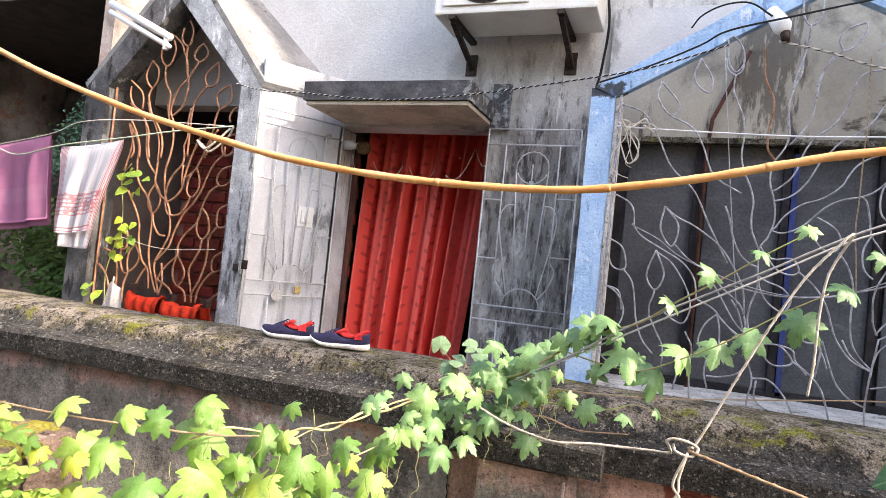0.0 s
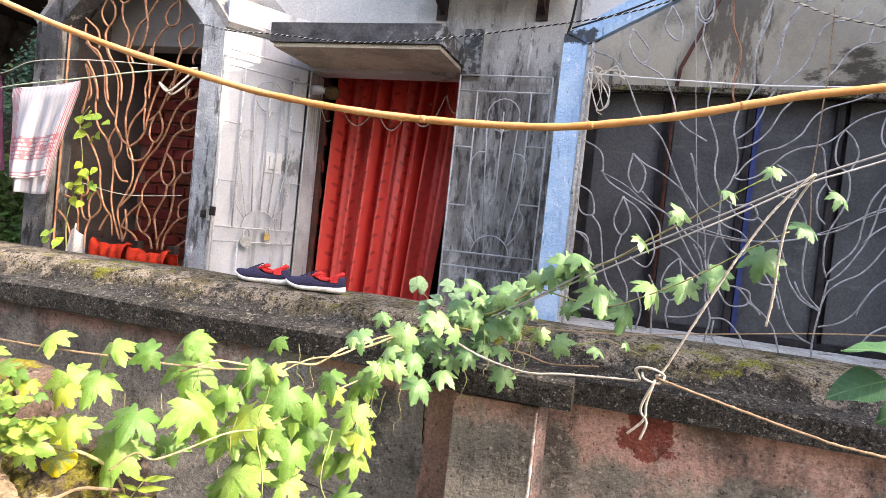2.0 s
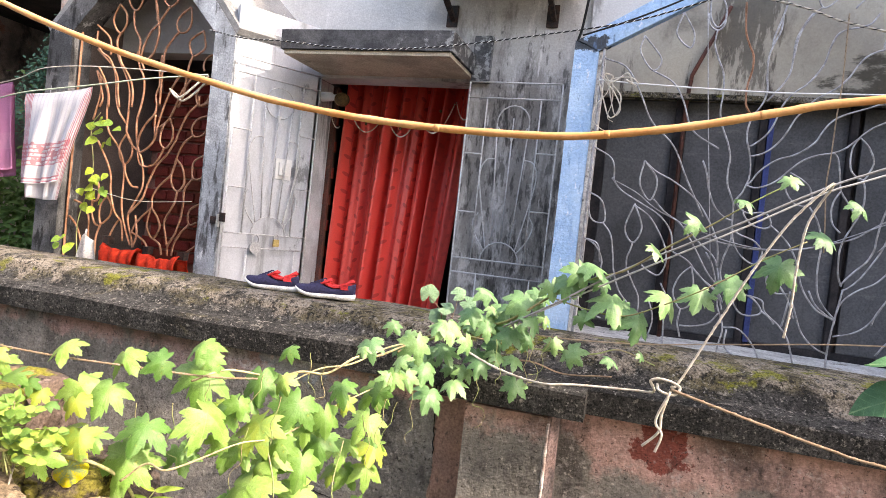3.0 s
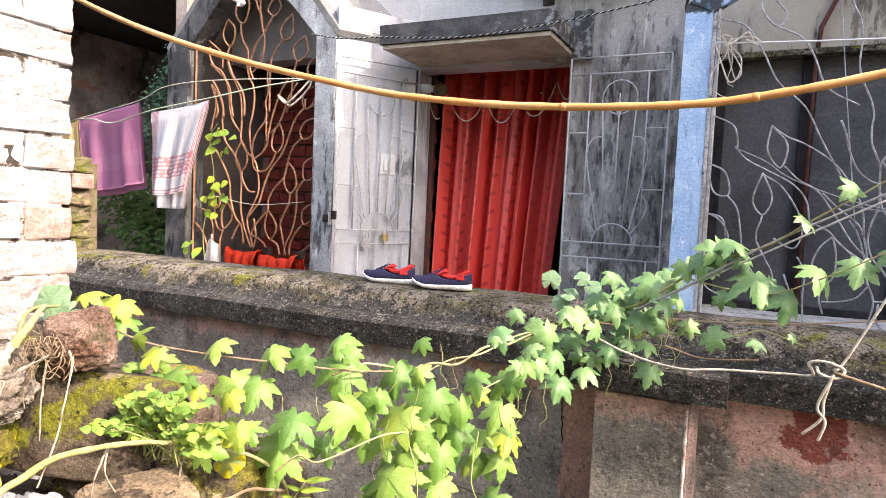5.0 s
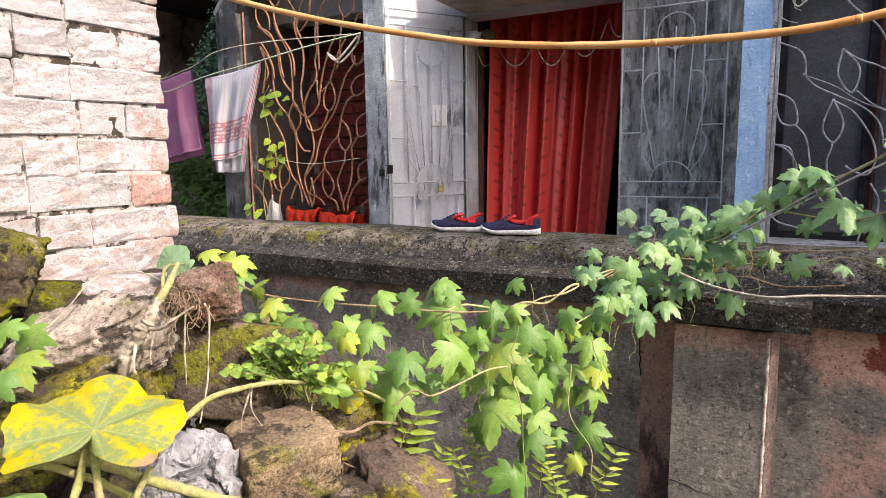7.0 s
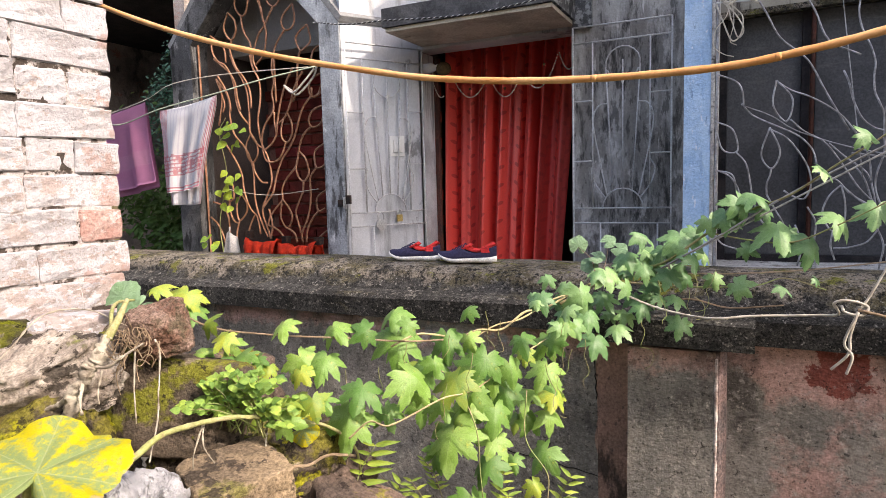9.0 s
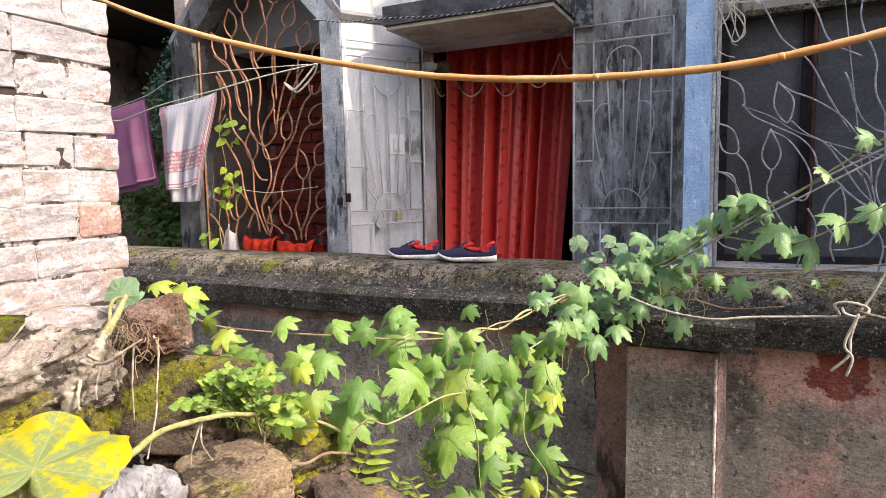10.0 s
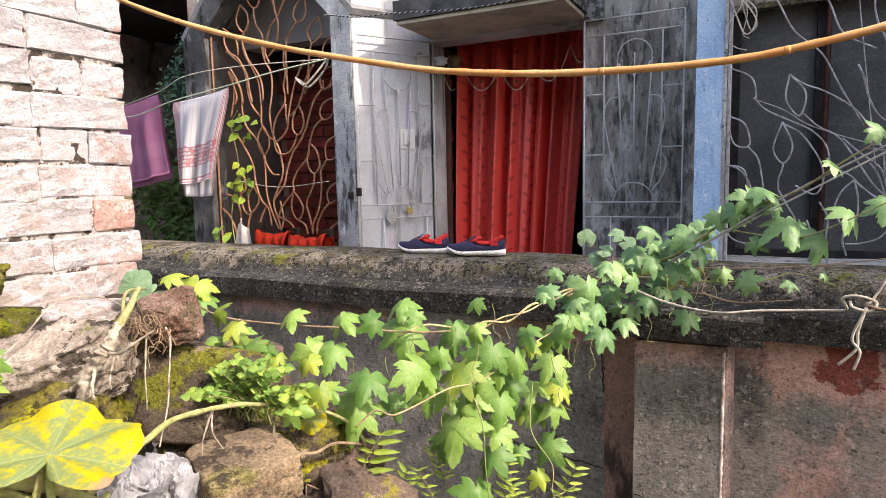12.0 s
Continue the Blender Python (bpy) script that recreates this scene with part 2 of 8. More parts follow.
M_CAP = material("mossy_cement_cap", (0.062, 0.060, 0.056), vary=(0.028, 0.027, 0.025), vscale=7.0, stains=(
    ((0.13, 0.11, 0.06), (5.0, 9.0, 9.0), 0.50, 0.68, 0.7, (("Z", 1.05, 1.16, 0.14),)),
    ((0.25, 0.215, 0.175), (9.0, 9.0, 9.0), 0.56, 0.68, 0.75, (("Z", 1.07, 1.15, 0.12),)),
    (BLACK, (26.0, 26.0, 26.0), 0.54, 0.66, 0.8), (BLACK, (52.0, 52.0, 52.0), 0.52, 0.58, 0.85), ((0.25, 0.23, 0.20), (40.0, 40.0, 40.0), 0.585, 0.63, 0.6), ((0.30, 0.285, 0.26), (70.0, 70.0, 70.0), 0.56, 0.66, 0.5), ((0.55, 0.53, 0.50), (90.0, 90.0, 90.0), 0.62, 0.68, 0.5), ((0.15, 0.155, 0.02), (6.0, 10.0, 10.0), 0.66, 0.72, 0.8, (("Z", 1.04, 1.14, 0.10),))),
    grain=0.7, gscale=170, bump=1.0, bscale=120)
M_CANOPY = material("sooty_concrete", (0.05, 0.05, 0.052), vary=(0.10, 0.10, 0.10), vscale=8.0, stains=(
    ((0.34, 0.35, 0.34), (20.0, 20.0, 20.0), 0.58, 0.68, 0.7, (("X", -1.3, -0.6, 0.12),)), (BLACK, (10.0, 10.0, 10.0), 0.58, 0.7, 0.7)), bump=0.4)
M_SOFFIT = material("cream_soffit_plaster", (0.54, 0.47, 0.36), vary=(0.36, 0.31, 0.24), vscale=4.0, stains=(
    ((0.10, 0.08, 0.07), (6.0, 9.0, 6.0), 0.60, 0.72, 0.85),), bump=0.2)
M_PAINTBRICK = material("whitewashed_brick", (0.42, 0.42, 0.445), vary=(0.36, 0.345, 0.355), vscale=9.0, stains=(
    ((0.35, 0.285, 0.26), (13.0, 13.0, 22.0), 0.56, 0.59, 0.8, (("Z", 1.2, 1.9, -0.09),)), ((0.29, 0.245, 0.225), (30.0, 30.0, 44.0), 0.585, 0.615, 0.8, (("Z", 1.2, 1.9, -0.05),)), ((0.50, 0.495, 0.51), (24.0, 24.0, 60.0), 0.57, 0.60, 0.8), ((0.34, 0.225, 0.195), (9.0, 9.0, 13.0), 0.61, 0.66, 0.7, (("Y", 1.42, 1.66, 0.11),)), ((0.14, 0.11, 0.095), (45.0, 45.0, 110.0), 0.63, 0.67, 0.85)),
    bump=1.0, bscale=60, grain=0.12, lone=0.06)
M_REDBRICK = material("bare_brick", (0.29, 0.165, 0.14), vary=(0.38, 0.28, 0.25), vscale=14.0, stains=(
    ((0.48, 0.44, 0.43), (20.0, 20.0, 34.0), 0.57, 0.62, 0.8),), bump=0.9, bscale=50, lone=0.12)
M_MORTAR = material("grubby_mortar", (0.43, 0.405, 0.40), vary=(0.31, 0.26, 0.24), vscale=16.0, stains=(((0.045, 0.036, 0.03), (16.0, 16.0, 16.0), 0.50, 0.55, 0.95),), bump=1.0)
M_MOSSBRICK = material("mossy_brick", (0.19, 0.145, 0.105), vary=(0.10, 0.115, 0.022), vscale=8.0, stains=(((0.05, 0.045, 0.03), (9.0, 9.0, 14.0), 0.52, 0.60, 0.85), ((0.32, 0.28, 0.25), (14.0, 14.0, 14.0), 0.60, 0.68, 0.6)), bump=0.9, lone=0.2)
M_SOIL = material("dark_soil", (0.036, 0.029, 0.022), vary=(0.07, 0.057, 0.042), vscale=9.0, stains=(
    ((0.09, 0.11, 0.025), (6.0, 6.0, 6.0), 0.58, 0.66, 0.8),), grain=0.5, bump=1.0, bscale=30)
M_OLDWALL = material("old_dark_masonry", (0.40, 0.34, 0.30), vary=(0.17, 0.15, 0.135), vscale=3.0, stains=(
    ((0.36, 0.17, 0.12), (4.0, 4.0, 7.0), 0.57, 0.63, 0.7), (BLACK, (3.0, 3.0, 2.0), 0.54, 0.68, 0.8)), bump=0.9, bscale=20)
# Indoor shade is in these colours: near-black room, darkened brown-grey bay plaster.
M_DARK = material("room_shade_plaster", (0.10, 0.075, 0.065), vary=(0.06, 0.05, 0.045), vscale=3.0)
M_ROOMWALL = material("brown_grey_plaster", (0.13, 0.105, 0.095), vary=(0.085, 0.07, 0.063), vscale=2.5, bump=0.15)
M_SHUTTER = material("charcoal_boards", (0.108, 0.109, 0.112), vary=(0.070, 0.071, 0.073), vscale=2.0, stains=(
    ((0.17, 0.17, 0.165), (4.0, 4.0, 22.0), 0.56, 0.72, 0.6), ((0.26, 0.25, 0.24), (40.0, 40.0, 40.0), 0.70, 0.74, 0.7)), rough=0.6, bump=0.12)
M_FRAMEDARK = material("dark_shutter_frame", (0.022, 0.021, 0.023), vary=(0.045, 0.04, 0.04), vscale=8.0, rough=0.55)
M_MAROON = material("maroon_painted_pipe", (0.13, 0.055, 0.042), vary=(0.07, 0.04, 0.035), vscale=12.0, rough=0.5)
M_SILL = material("pale_sill_plaster", (0.66, 0.64, 0.61), vary=(0.46, 0.44, 0.41), vscale=9.0, stains=(((0.20, 0.17, 0.13), (9.0, 9.0, 14.0), 0.56, 0.64, 0.8), (SOOT, (14.0, 14.0, 14.0), 0.58, 0.66, 0.8)), grain=0.3, bump=0.6)
M_FLOOR = material("cement_floor", (0.33, 0.315, 0.295), vary=(0.24, 0.23, 0.215))
M_RENDER = material("pale_sun_block_render", (0.62, 0.58, 0.52), vary=(0.5, 0.47, 0.42))


# ---- mesh helpers ----
def finish(name, bm, mat, parent=None, label="", smooth=False):
    me = bpy.data.meshes.new(name)
    bmesh.ops.recalc_face_normals(bm, faces=bm.faces)
    if smooth:
        for f in bm.faces:
            f.smooth = True
    bm.to_mesh(me)
    bm.free()
    me.materials.append(mat)
    ob = new(name, me)
    if parent is not None:
        ob.parent = parent
    return tagged(ob, label) if label else ob


def part(name, bm, mat, parent, label="", smooth=False):
    return finish(name, bm, mat, parent, label, smooth)


def thing(name, label, category, group="", kind="", at=None):
    e = new(name)
    e.empty_display_size = 0.05
    if at is not None:
        e.matrix_basis = at
    return tagged(e, label, category, group, kind)


def box(bm, x0, x1, y0, y1, z0, z1, bevel=0.0):
    vs = [bm.verts.new((x, y, z)) for x in (x0, x1) for y in (y0, y1) for z in (z0, z1)]
    fs = [bm.faces.new([vs[i] for i in q]) for q in ((0, 1, 3, 2), (4, 6, 7, 5), (0, 4, 5, 1), (2, 3, 7, 6), (0, 2, 6, 4), (1, 5, 7, 3))]
    if bevel:
        es = list({e for f in fs for e in f.edges})
        bmesh.ops.bevel(bm, geom=es, offset=bevel, segments=2, affect='EDGES', profile=0.6)
    return bm


def boxes(*dims, bevel=0.0):
    bm = bmesh.new()
    for d in dims:
        box(bm, *d, bevel=bevel)
    return bm


def prism(bm, outline, frm, to, axis="y"):
    """A flat outline (u, v) pushed along an axis: y takes (x, z), x takes (y, z), z takes (x, y)."""
    def p(u, v, w):
        return {"y": (u, w, v), "x": (w, u, v), "z": (u, v, w)}[axis]
    a = [bm.verts.new(p(u, v, frm)) for u, v in outline]
    b = [bm.verts.new(p(u, v, to)) for u, v in outline]
    n = len(a)
    bm.faces.new(a)
    bm.faces.new(b[::-1])
    for i in range(n):
        bm.faces.new((a[i], b[i], b[(i + 1) % n], a[(i + 1) % n]))
    return bm


def spline(pts, per=6):
    """Catmull-Rom through the points."""
    P = [Vector(p) for p in pts]
    P = [P[0] * 2 - P[1]] + P + [P[-1] * 2 - P[-2]]
    out = []
    for i in range(1, len(P) - 2):
        for k in range(per):
            t = k / per
            a, b, c, d = P[i - 1], P[i], P[i + 1], P[i + 2]
            out.append(0.5 * ((2 * b) + (c - a) * t + (2 * a - 5 * b + 4 * c - d) * t * t + (3 * b - a - 3 * c + d) * t ** 3))
    out.append(P[-2])
    return out


def tube(bm, pts, r, n=6, taper=None, close=True):
    """A round bar along points; r is a number or one for each point."""
    pts = [Vector(p) for p in pts]
    rs = r if isinstance(r, (list, tuple)) else [r] * len(pts)
    up, rings = None, []
    for i, p in enumerate(pts):
        d = (pts[min(i + 1, len(pts) - 1)] - pts[max(i - 1, 0)]).normalized()
        if up is None:
            up = d.orthogonal().normalized()
        up = (up - d * up.dot(d))
        up = up.normalized() if up.length > 1e-5 else d.orthogonal().normalized()
        side = d.cross(up)
        rings.append([bm.verts.new(p + (up * math.cos(2 * math.pi * k / n) + side * math.sin(2 * math.pi * k / n)) * rs[i]) for k in range(n)])
    for a, b in zip(rings, rings[1:]):
        for k in range(n):
            bm.faces.new((a[k], a[(k + 1) % n], b[(k + 1) % n], b[k]))
    if close:
        bm.faces.new(rings[0][::-1])
        bm.faces.new(rings[-1])
    return bm


def roughen(bm, amount, scale, seed=0.0, cuts=0):
    if cuts:
        bmesh.ops.subdivide_edges(bm, edges=bm.edges, cuts=cuts, use_grid_fill=True)
    bm.normal_update()
    off = [(v, v.normal * (noise.fractal(v.co * scale + Vector((seed, seed * 0.7, 0)), 1.0, 2.0, 4) * amount)) for v in bm.verts]
    for v, d in off:
        v.co += d
    return bm


def structure(name, bm, mat, label="", smooth=False):
    return tagged(finish(name, bm, mat, smooth=smooth), label, kind="structure")


# ---- ground with its heap of rubble ----
def heap(x, y):
    h = 0.80 * math.exp(-(((x + 1.25) / 0.62) ** 2 + ((y - 1.35) / 0.55) ** 2) ** 1.3)
    h += 0.30 * math.exp(-(((x + 0.5) / 0.55) ** 2 + ((y - 1.75) / 0.45) ** 2))
    return h + 0.03 * noise.fractal(Vector((x * 3, y * 3, 0)), 1.0, 2.0, 4) * math.exp(-((x + 0.5) ** 2 + (y - 1.5) ** 2) / 9)


bm = bmesh.new()
xs = [-60, -30, -14, -8, -5] + [-4 + 0.08 * i for i in range(90)] + [4, 6, 10, 18, 34, 60]
ys = [-60, -30, -14, -6, -3] + [-1 + 0.08 * i for i in range(45)] + [3.2, 4.5, 7, 12, 30, 60]
gv = [[bm.verts.new((x, y, heap(x, y))) for y in ys] for x in xs]
for i in range(len(xs) - 1):
    for j in range(len(ys) - 1):
        bm.faces.new((gv[i][j], gv[i + 1][j], gv[i + 1][j + 1], gv[i][j + 1]))
structure("ground", bm, M_SOIL, "dark soil heaped with rubble before a parapet", smooth=True)

# ---- parapet wall with moulded cap ----
PY, CAPZ = 2.54, 1.185
parapet = structure("wall_parapet", roughen(boxes((-3.9, 2.4, PY, 2.80, 0.0, 1.01)), 0.004, 3.0, cuts=7), M_PARAPET,
                    "stained cement parapet wall with pink paint remnants")
pil = bmesh.new()
prism(pil, ((-0.158, 0.0), (0.088, 0.0), (0.088, 0.985), (-0.158, 0.985)), 2.44, 2.56)
part("pilaster", roughen(pil, 0.003, 4.0, cuts=3), M_PARAPET, parapet, "grey cement pilaster on the parapet")
edge = bmesh.new()
prism(edge, ((0.0875, 2.443), (0.098, 2.447), (0.114, 2.485), (0.114, 2.56), (0.0875, 2.56)), 0.0, 0.985, "z")
roughen(edge, 0.006, 14.0, 2.0, 6)
part("pilaster_edge", edge, material("pale_pink_plaster", (0.23, 0.16, 0.145), vary=(0.12, 0.10, 0.095), vscale=14.0, grain=0.5, bump=0.6), parapet)
chip = bmesh.new()
tube(chip, [(0.089 + 0.0025 * noise.noise(Vector((0, 0, k * 0.9))), 2.4435, k * 0.0164) for k in range(60)], [0.0055 + 0.0045 * noise.noise(Vector((3, 0, k * 0.55))) for k in range(60)], 6)
part("pilaster_arris", chip, material("chipped_pale_plaster", (0.62, 0.55, 0.50), vary=(0.30, 0.23, 0.20), vscale=22.0, grain=0.4, bump=0.6), parapet, "pale chipped plaster edge", smooth=True)

strip = boxes((-0.268, -0.160, PY - 0.005, PY + 0.012, 0.30, 0.99))
part("plaster_strip", roughen(strip, 0.002, 9.0, cuts=5), material("salmon_plaster", (0.42, 0.25, 0.19), vary=(0.30, 0.185, 0.145), vscale=9.0, stains=(((0.05, 0.042, 0.036), (14.0, 14.0, 5.0), 0.52, 0.66, 0.85, (("Z", 0.55, 0.85, -0.10),)), ((0.10, 0.08, 0.07), (40.0, 40.0, 22.0), 0.58, 0.66, 0.7)), grain=0.3, bump=0.6), parapet, "salmon pink plaster strip beside the pilaster")
# hairline cracks in the cement
M_CRACK = material("crack_shadow", (0.02, 0.018, 0.016), bump=0.0)
for y, pts in ((PY - 0.001, ((-0.70, 0.56), (-0.52, 0.535), (-0.36, 0.52), (-0.18, 0.50))), (2.439, ((-0.155, 0.495), (-0.05, 0.47), (0.085, 0.455))), (PY - 0.001, ((-0.285, 1.0), (-0.282, 0.93), (-0.277, 0.84), (-0.272, 0.77)))):
    line = [p + Vector((0, 0, 0.006 * noise.noise(p * 40))) + Vector((0.004 * noise.noise(p * 50), 0, 0)) for p in spline([(x, y, z) for x, z in pts], 14)]
    part("crack", tube(bmesh.new(), line, [0.0015 + 0.0010 * noise.noise(p * 60) for p in line], 5), M_CRACK, parapet)


def cap_piece(x0, x1, shift):
    prof = [(2.50 - shift, 1.0), (2.497 - shift, 1.075), (2.513 - shift, 1.086), (2.572 - shift * 0.3, 1.096), (2.600, 1.122), (2.617, 1.158), (2.65, 1.179), (2.74, 1.187), (2.86, 1.185), (2.885, 1.16), (2.885, 1.0)]
    bm = bmesh.new()
    n = max(2, int((x1 - x0) / 0.05))
    rings = []
    for i in range(n + 1):
        x = x0 + (x1 - x0) * i / n
        rings.append([bm.verts.new((x, y + 0.006 * noise.noise(Vector((x * 3, k, 1))), z + 0.009 * noise.noise(Vector((x * 2.4, k * 0.6, 7))) * (k > 0))) for k, (y, z) in enumerate(prof)])
    for a, b in zip(rings, rings[1:]):
        for k in range(len(prof)):
            bm.faces.new((a[k], b[k], b[(k + 1) % len(prof)], a[(k + 1) % len(prof)]))
    bm.faces.new(rings[0])
    bm.faces.new(rings[-1][::-1])
    return bm


cap = part("parapet_cap", cap_piece(-3.9, 2.4, 0.0), M_CAP, parapet, "moulded dark cement cap with moss")
part("cap_block", cap_piece(-0.235, 0.187, 0.095), M_CAP, parapet, "projecting cap block over the pilaster")

# ---- house ----
BAY, DOOR = 3.53, 3.98          # front of the bays, door wall
FL = 0.30                       # veranda floor
structure("floor", boxes((-5.0, 2.6, 2.80, 5.6, 0.02, FL)), M_FLOOR, "grey cement veranda floor")
wall_front = boxes((-0.715, 0.10, DOOR, DOOR + 0.16, FL, 5.0), (-1.66, -0.715, DOOR, DOOR + 0.16, 2.315, 5.0), (-3.5, -1.66, DOOR + 0.0, DOOR + 0.16, 2.44, 5.0),
                   (0.10, 2.4, DOOR - 0.02, DOOR + 0.16, 2.9, 5.0))
structure("wall_front", wall_front, M_WALL, "white limewashed house wall blackened by mould")
structure("wall_reveal", boxes((-1.76, -1.66, DOOR + 0.003, DOOR + 0.2, FL, 2.312), (-0.715, -0.62, DOOR + 0.163, DOOR + 0.2, FL, 2.312)), M_JAMB, "grey plastered door jamb")
chamf = bmesh.new()
prism(chamf, ((-1.926, BAY + 0.02), (-1.66, DOOR), (-1.66, DOOR + 0.02), (-1.80, DOOR + 0.02), (-1.99, BAY + 0.08)), FL, 2.60, "z")
structure("wall_chamfer", chamf, M_CHAMFER, "splayed white plaster wall beside the door")
structure("wall_room", boxes((-1.9, -0.5, 5.4, 5.5, FL, 2.6), (-2.0, -1.9, 4.26, 5.5, FL, 2.6), (-0.5, -0.4, 4.24, 5.5, FL, 2.6), (-1.9, -0.5, 4.26, 5.4, 2.6, 2.7), (-0.5, -0.4, 4.142, 4.238, FL, 2.7)), M_DARK, "closed room behind the door curtain, its shade in the colour")
# Unseen ceiling, added to stop sky light falling on curtain and bay.
structure("ceiling", boxes((-1.745, -0.4, 4.142, 5.5, 2.705, 2.78), (-3.26, -1.75, 4.142, 4.338, 2.605, 2.68)), M_DARK, "unseen ceiling added against sky light over door and bay")

# left bay: pointed opening between piers, roof raked back to the wall
LX0, LX1, EAVE, APEX = -3.08, -2.062, 2.43, 2.96
mid = (LX0 + LX1) / 2
bay = bmesh.new()
o0, o1 = LX0 - 0.18, LX1 + 0.136
for side in (((o0, FL), (LX0, FL), (LX0, EAVE), (mid, APEX), (mid, APEX + 0.24), (o0, EAVE + 0.0)),
             ((LX1, FL), (o1, FL), (o1, EAVE - 0.01), (mid, APEX + 0.24), (mid, APEX), (LX1, EAVE))):
    leaf_of = bmesh.new() if side[0][0] == o0 else bay
    prism(leaf_of, side, BAY, BAY + 0.14)
    if leaf_of is not bay:
        structure("wall_bay_side", leaf_of, M_SHADEPIER, "weathered pier and raking gable frame, shade in the colour, pale chips")
structure("wall_bay", bay, M_PIER, "blue-grey painted pier and pointed gable frame")
roof = bmesh.new()
for sx, fx, bx in ((1, o1, -1.655), (-1, o0, o0 - 0.02)):
    a = [(mid, BAY + 0.002, APEX + 0.245), (fx, BAY + 0.002, EAVE - 0.005), (bx, DOOR + 0.01, EAVE + 0.0), (mid, DOOR + 0.01, APEX + 0.33)]
    lo = [bm_v for bm_v in (roof.verts.new(p) for p in a)]
    hi = [roof.verts.new((p[0] + 0.02 * sx, p[1], p[2] + 0.03)) for p in a]
    roof.faces.new(lo)
    roof.faces.new(hi[::-1])
    for i in range(4):
        roof.faces.new((lo[i], lo[(i + 1) % 4], hi[(i + 1) % 4], hi[i]))
structure("roof_bay", roof, M_GABLEROOF, "grey plastered bay roof slope with dirt streaks")
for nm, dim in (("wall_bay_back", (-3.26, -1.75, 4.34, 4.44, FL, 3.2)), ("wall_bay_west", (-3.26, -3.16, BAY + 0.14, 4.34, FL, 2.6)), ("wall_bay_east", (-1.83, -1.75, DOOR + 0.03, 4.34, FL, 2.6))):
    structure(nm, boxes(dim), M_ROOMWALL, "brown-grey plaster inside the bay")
structure("door_frame", boxes((-1.66, -1.635, DOOR + 0.205, DOOR + 0.235, FL, 2.31), bevel=0.003), M_MAROON, "brown painted wooden door frame")
structure("bay_sill", boxes((-3.08, -2.062, BAY + 0.01, BAY + 0.13, FL, 1.06)), M_SILL, "pale window sill")

# right bay: blue post and blue raking gable beam, cream wall and charcoal shutters behind
bp = bmesh.new()
prism(bp, ((-0.097, FL), (0.011, FL), (0.011, 2.36), (-0.097, 2.40)), BAY - 0.03, BAY + 0.12)
structure("post_blue", roughen(bp, 0.0015, 6.0, cuts=6), M_BLUE, "blue limewashed post with chipped edges")
gb = bmesh.new()
prism(gb, ((-0.085, 2.40), (0.011, 2.355), (0.825, 2.80), (1.62, 2.37), (1.73, 2.40), (0.825, 2.93)), BAY - 0.035, BAY + 0.015)
structure("gable_blue", gb, M_BLUE, "blue painted raking gable beam")
structure("post_strip", boxes((0.011, 0.026, BAY - 0.01, BAY + 0.10, FL, 2.36), (0.032, 0.042, BAY - 0.005, BAY + 0.05, 1.0, 2.34)), M_SILL, "pale plaster edge and iron flat beside the post")
SH = 3.86
back = bmesh.new()
prism(back, ((-0.08, 2.235), (1.75, 2.235), (1.75, 2.52), (0.825, 2.98), (-0.08, 2.52)), SH - 0.03, SH + 0.10)
structure("wall_lintel", back, M_BEIGE, "cream plaster lintel wall with dark drips")
structure("roof_gable", boxes((-0.085, 1.74, SH + 0.10, DOOR - 0.03, 2.30, 2.95)), M_WHITEWALL, "white limewashed block behind the gable")
structure("lintel_ledge", boxes((-0.05, 1.72, SH - 0.07, SH - 0.03, 2.225, 2.25)), M_CAP, "mossy ledge over the shutters")
structure("window_sill", roughen(boxes((0.012, 1.72, BAY - 0.03, SH + 0.05, 0.95, 1.09)), 0.006, 5.0, cuts=4), M_SILL, "chipped pale plaster window sill")
structure("wall_under_window", boxes((0.012, 1.72, BAY + 0.0, SH + 0.08, FL, 0.95), (1.62, 1.75, BAY, SH + 0.1, FL, 2.36), (-0.09, -0.05, BAY + 0.12, DOOR - 0.002, FL, 2.4)), M_BEIGE)
# Dark backing added so that no light shows between the shutter panels.
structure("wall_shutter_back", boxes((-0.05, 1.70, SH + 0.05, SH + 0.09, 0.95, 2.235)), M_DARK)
shut = thing("window_shutters", "charcoal board window shutters with dark frames, closed", "shutter")
edges = (0.02, 0.385, 0.76, 1.13, 1.62)
for a, b in zip(edges, edges[1:]):
    part("shutter_panel", boxes((a + 0.045, b - 0.012, SH + 0.02, SH + 0.045, 1.12, 2.23), bevel=0.003), M_SHUTTER, shut)
    part("shutter_stile", boxes((b - 0.012, b + 0.02, SH - 0.005, SH + 0.045, 1.09, 2.235), bevel=0.003), M_FRAMEDARK, shut)
part("shutter_stile", boxes((0.0, 0.065, SH - 0.005, SH + 0.045, 1.09, 2.235), bevel=0.003), M_FRAMEDARK, shut)
part("bottom_rail", boxes((0.065, 1.62, SH + 0.0, SH + 0.04, 1.085, 1.12), bevel=0.003), M_FRAMEDARK, shut)
part("blue_strip", boxes((0.785, 0.81, SH + 0.0, SH + 0.03, 1.10, 2.2), bevel=0.002), material("blue_paint_strip", (0.05, 0.07, 0.20), vary=(0.03, 0.04, 0.1), rough=0.5), shut, "dark blue painted strip")
pipe = bmesh.new()
tube(pipe, [(0.415, SH - 0.03, 1.05), (0.415, SH - 0.03, 2.22), (0.425, SH - 0.05, 2.34), (0.56, SH - 0.06, 2.66)], 0.0095, 8)
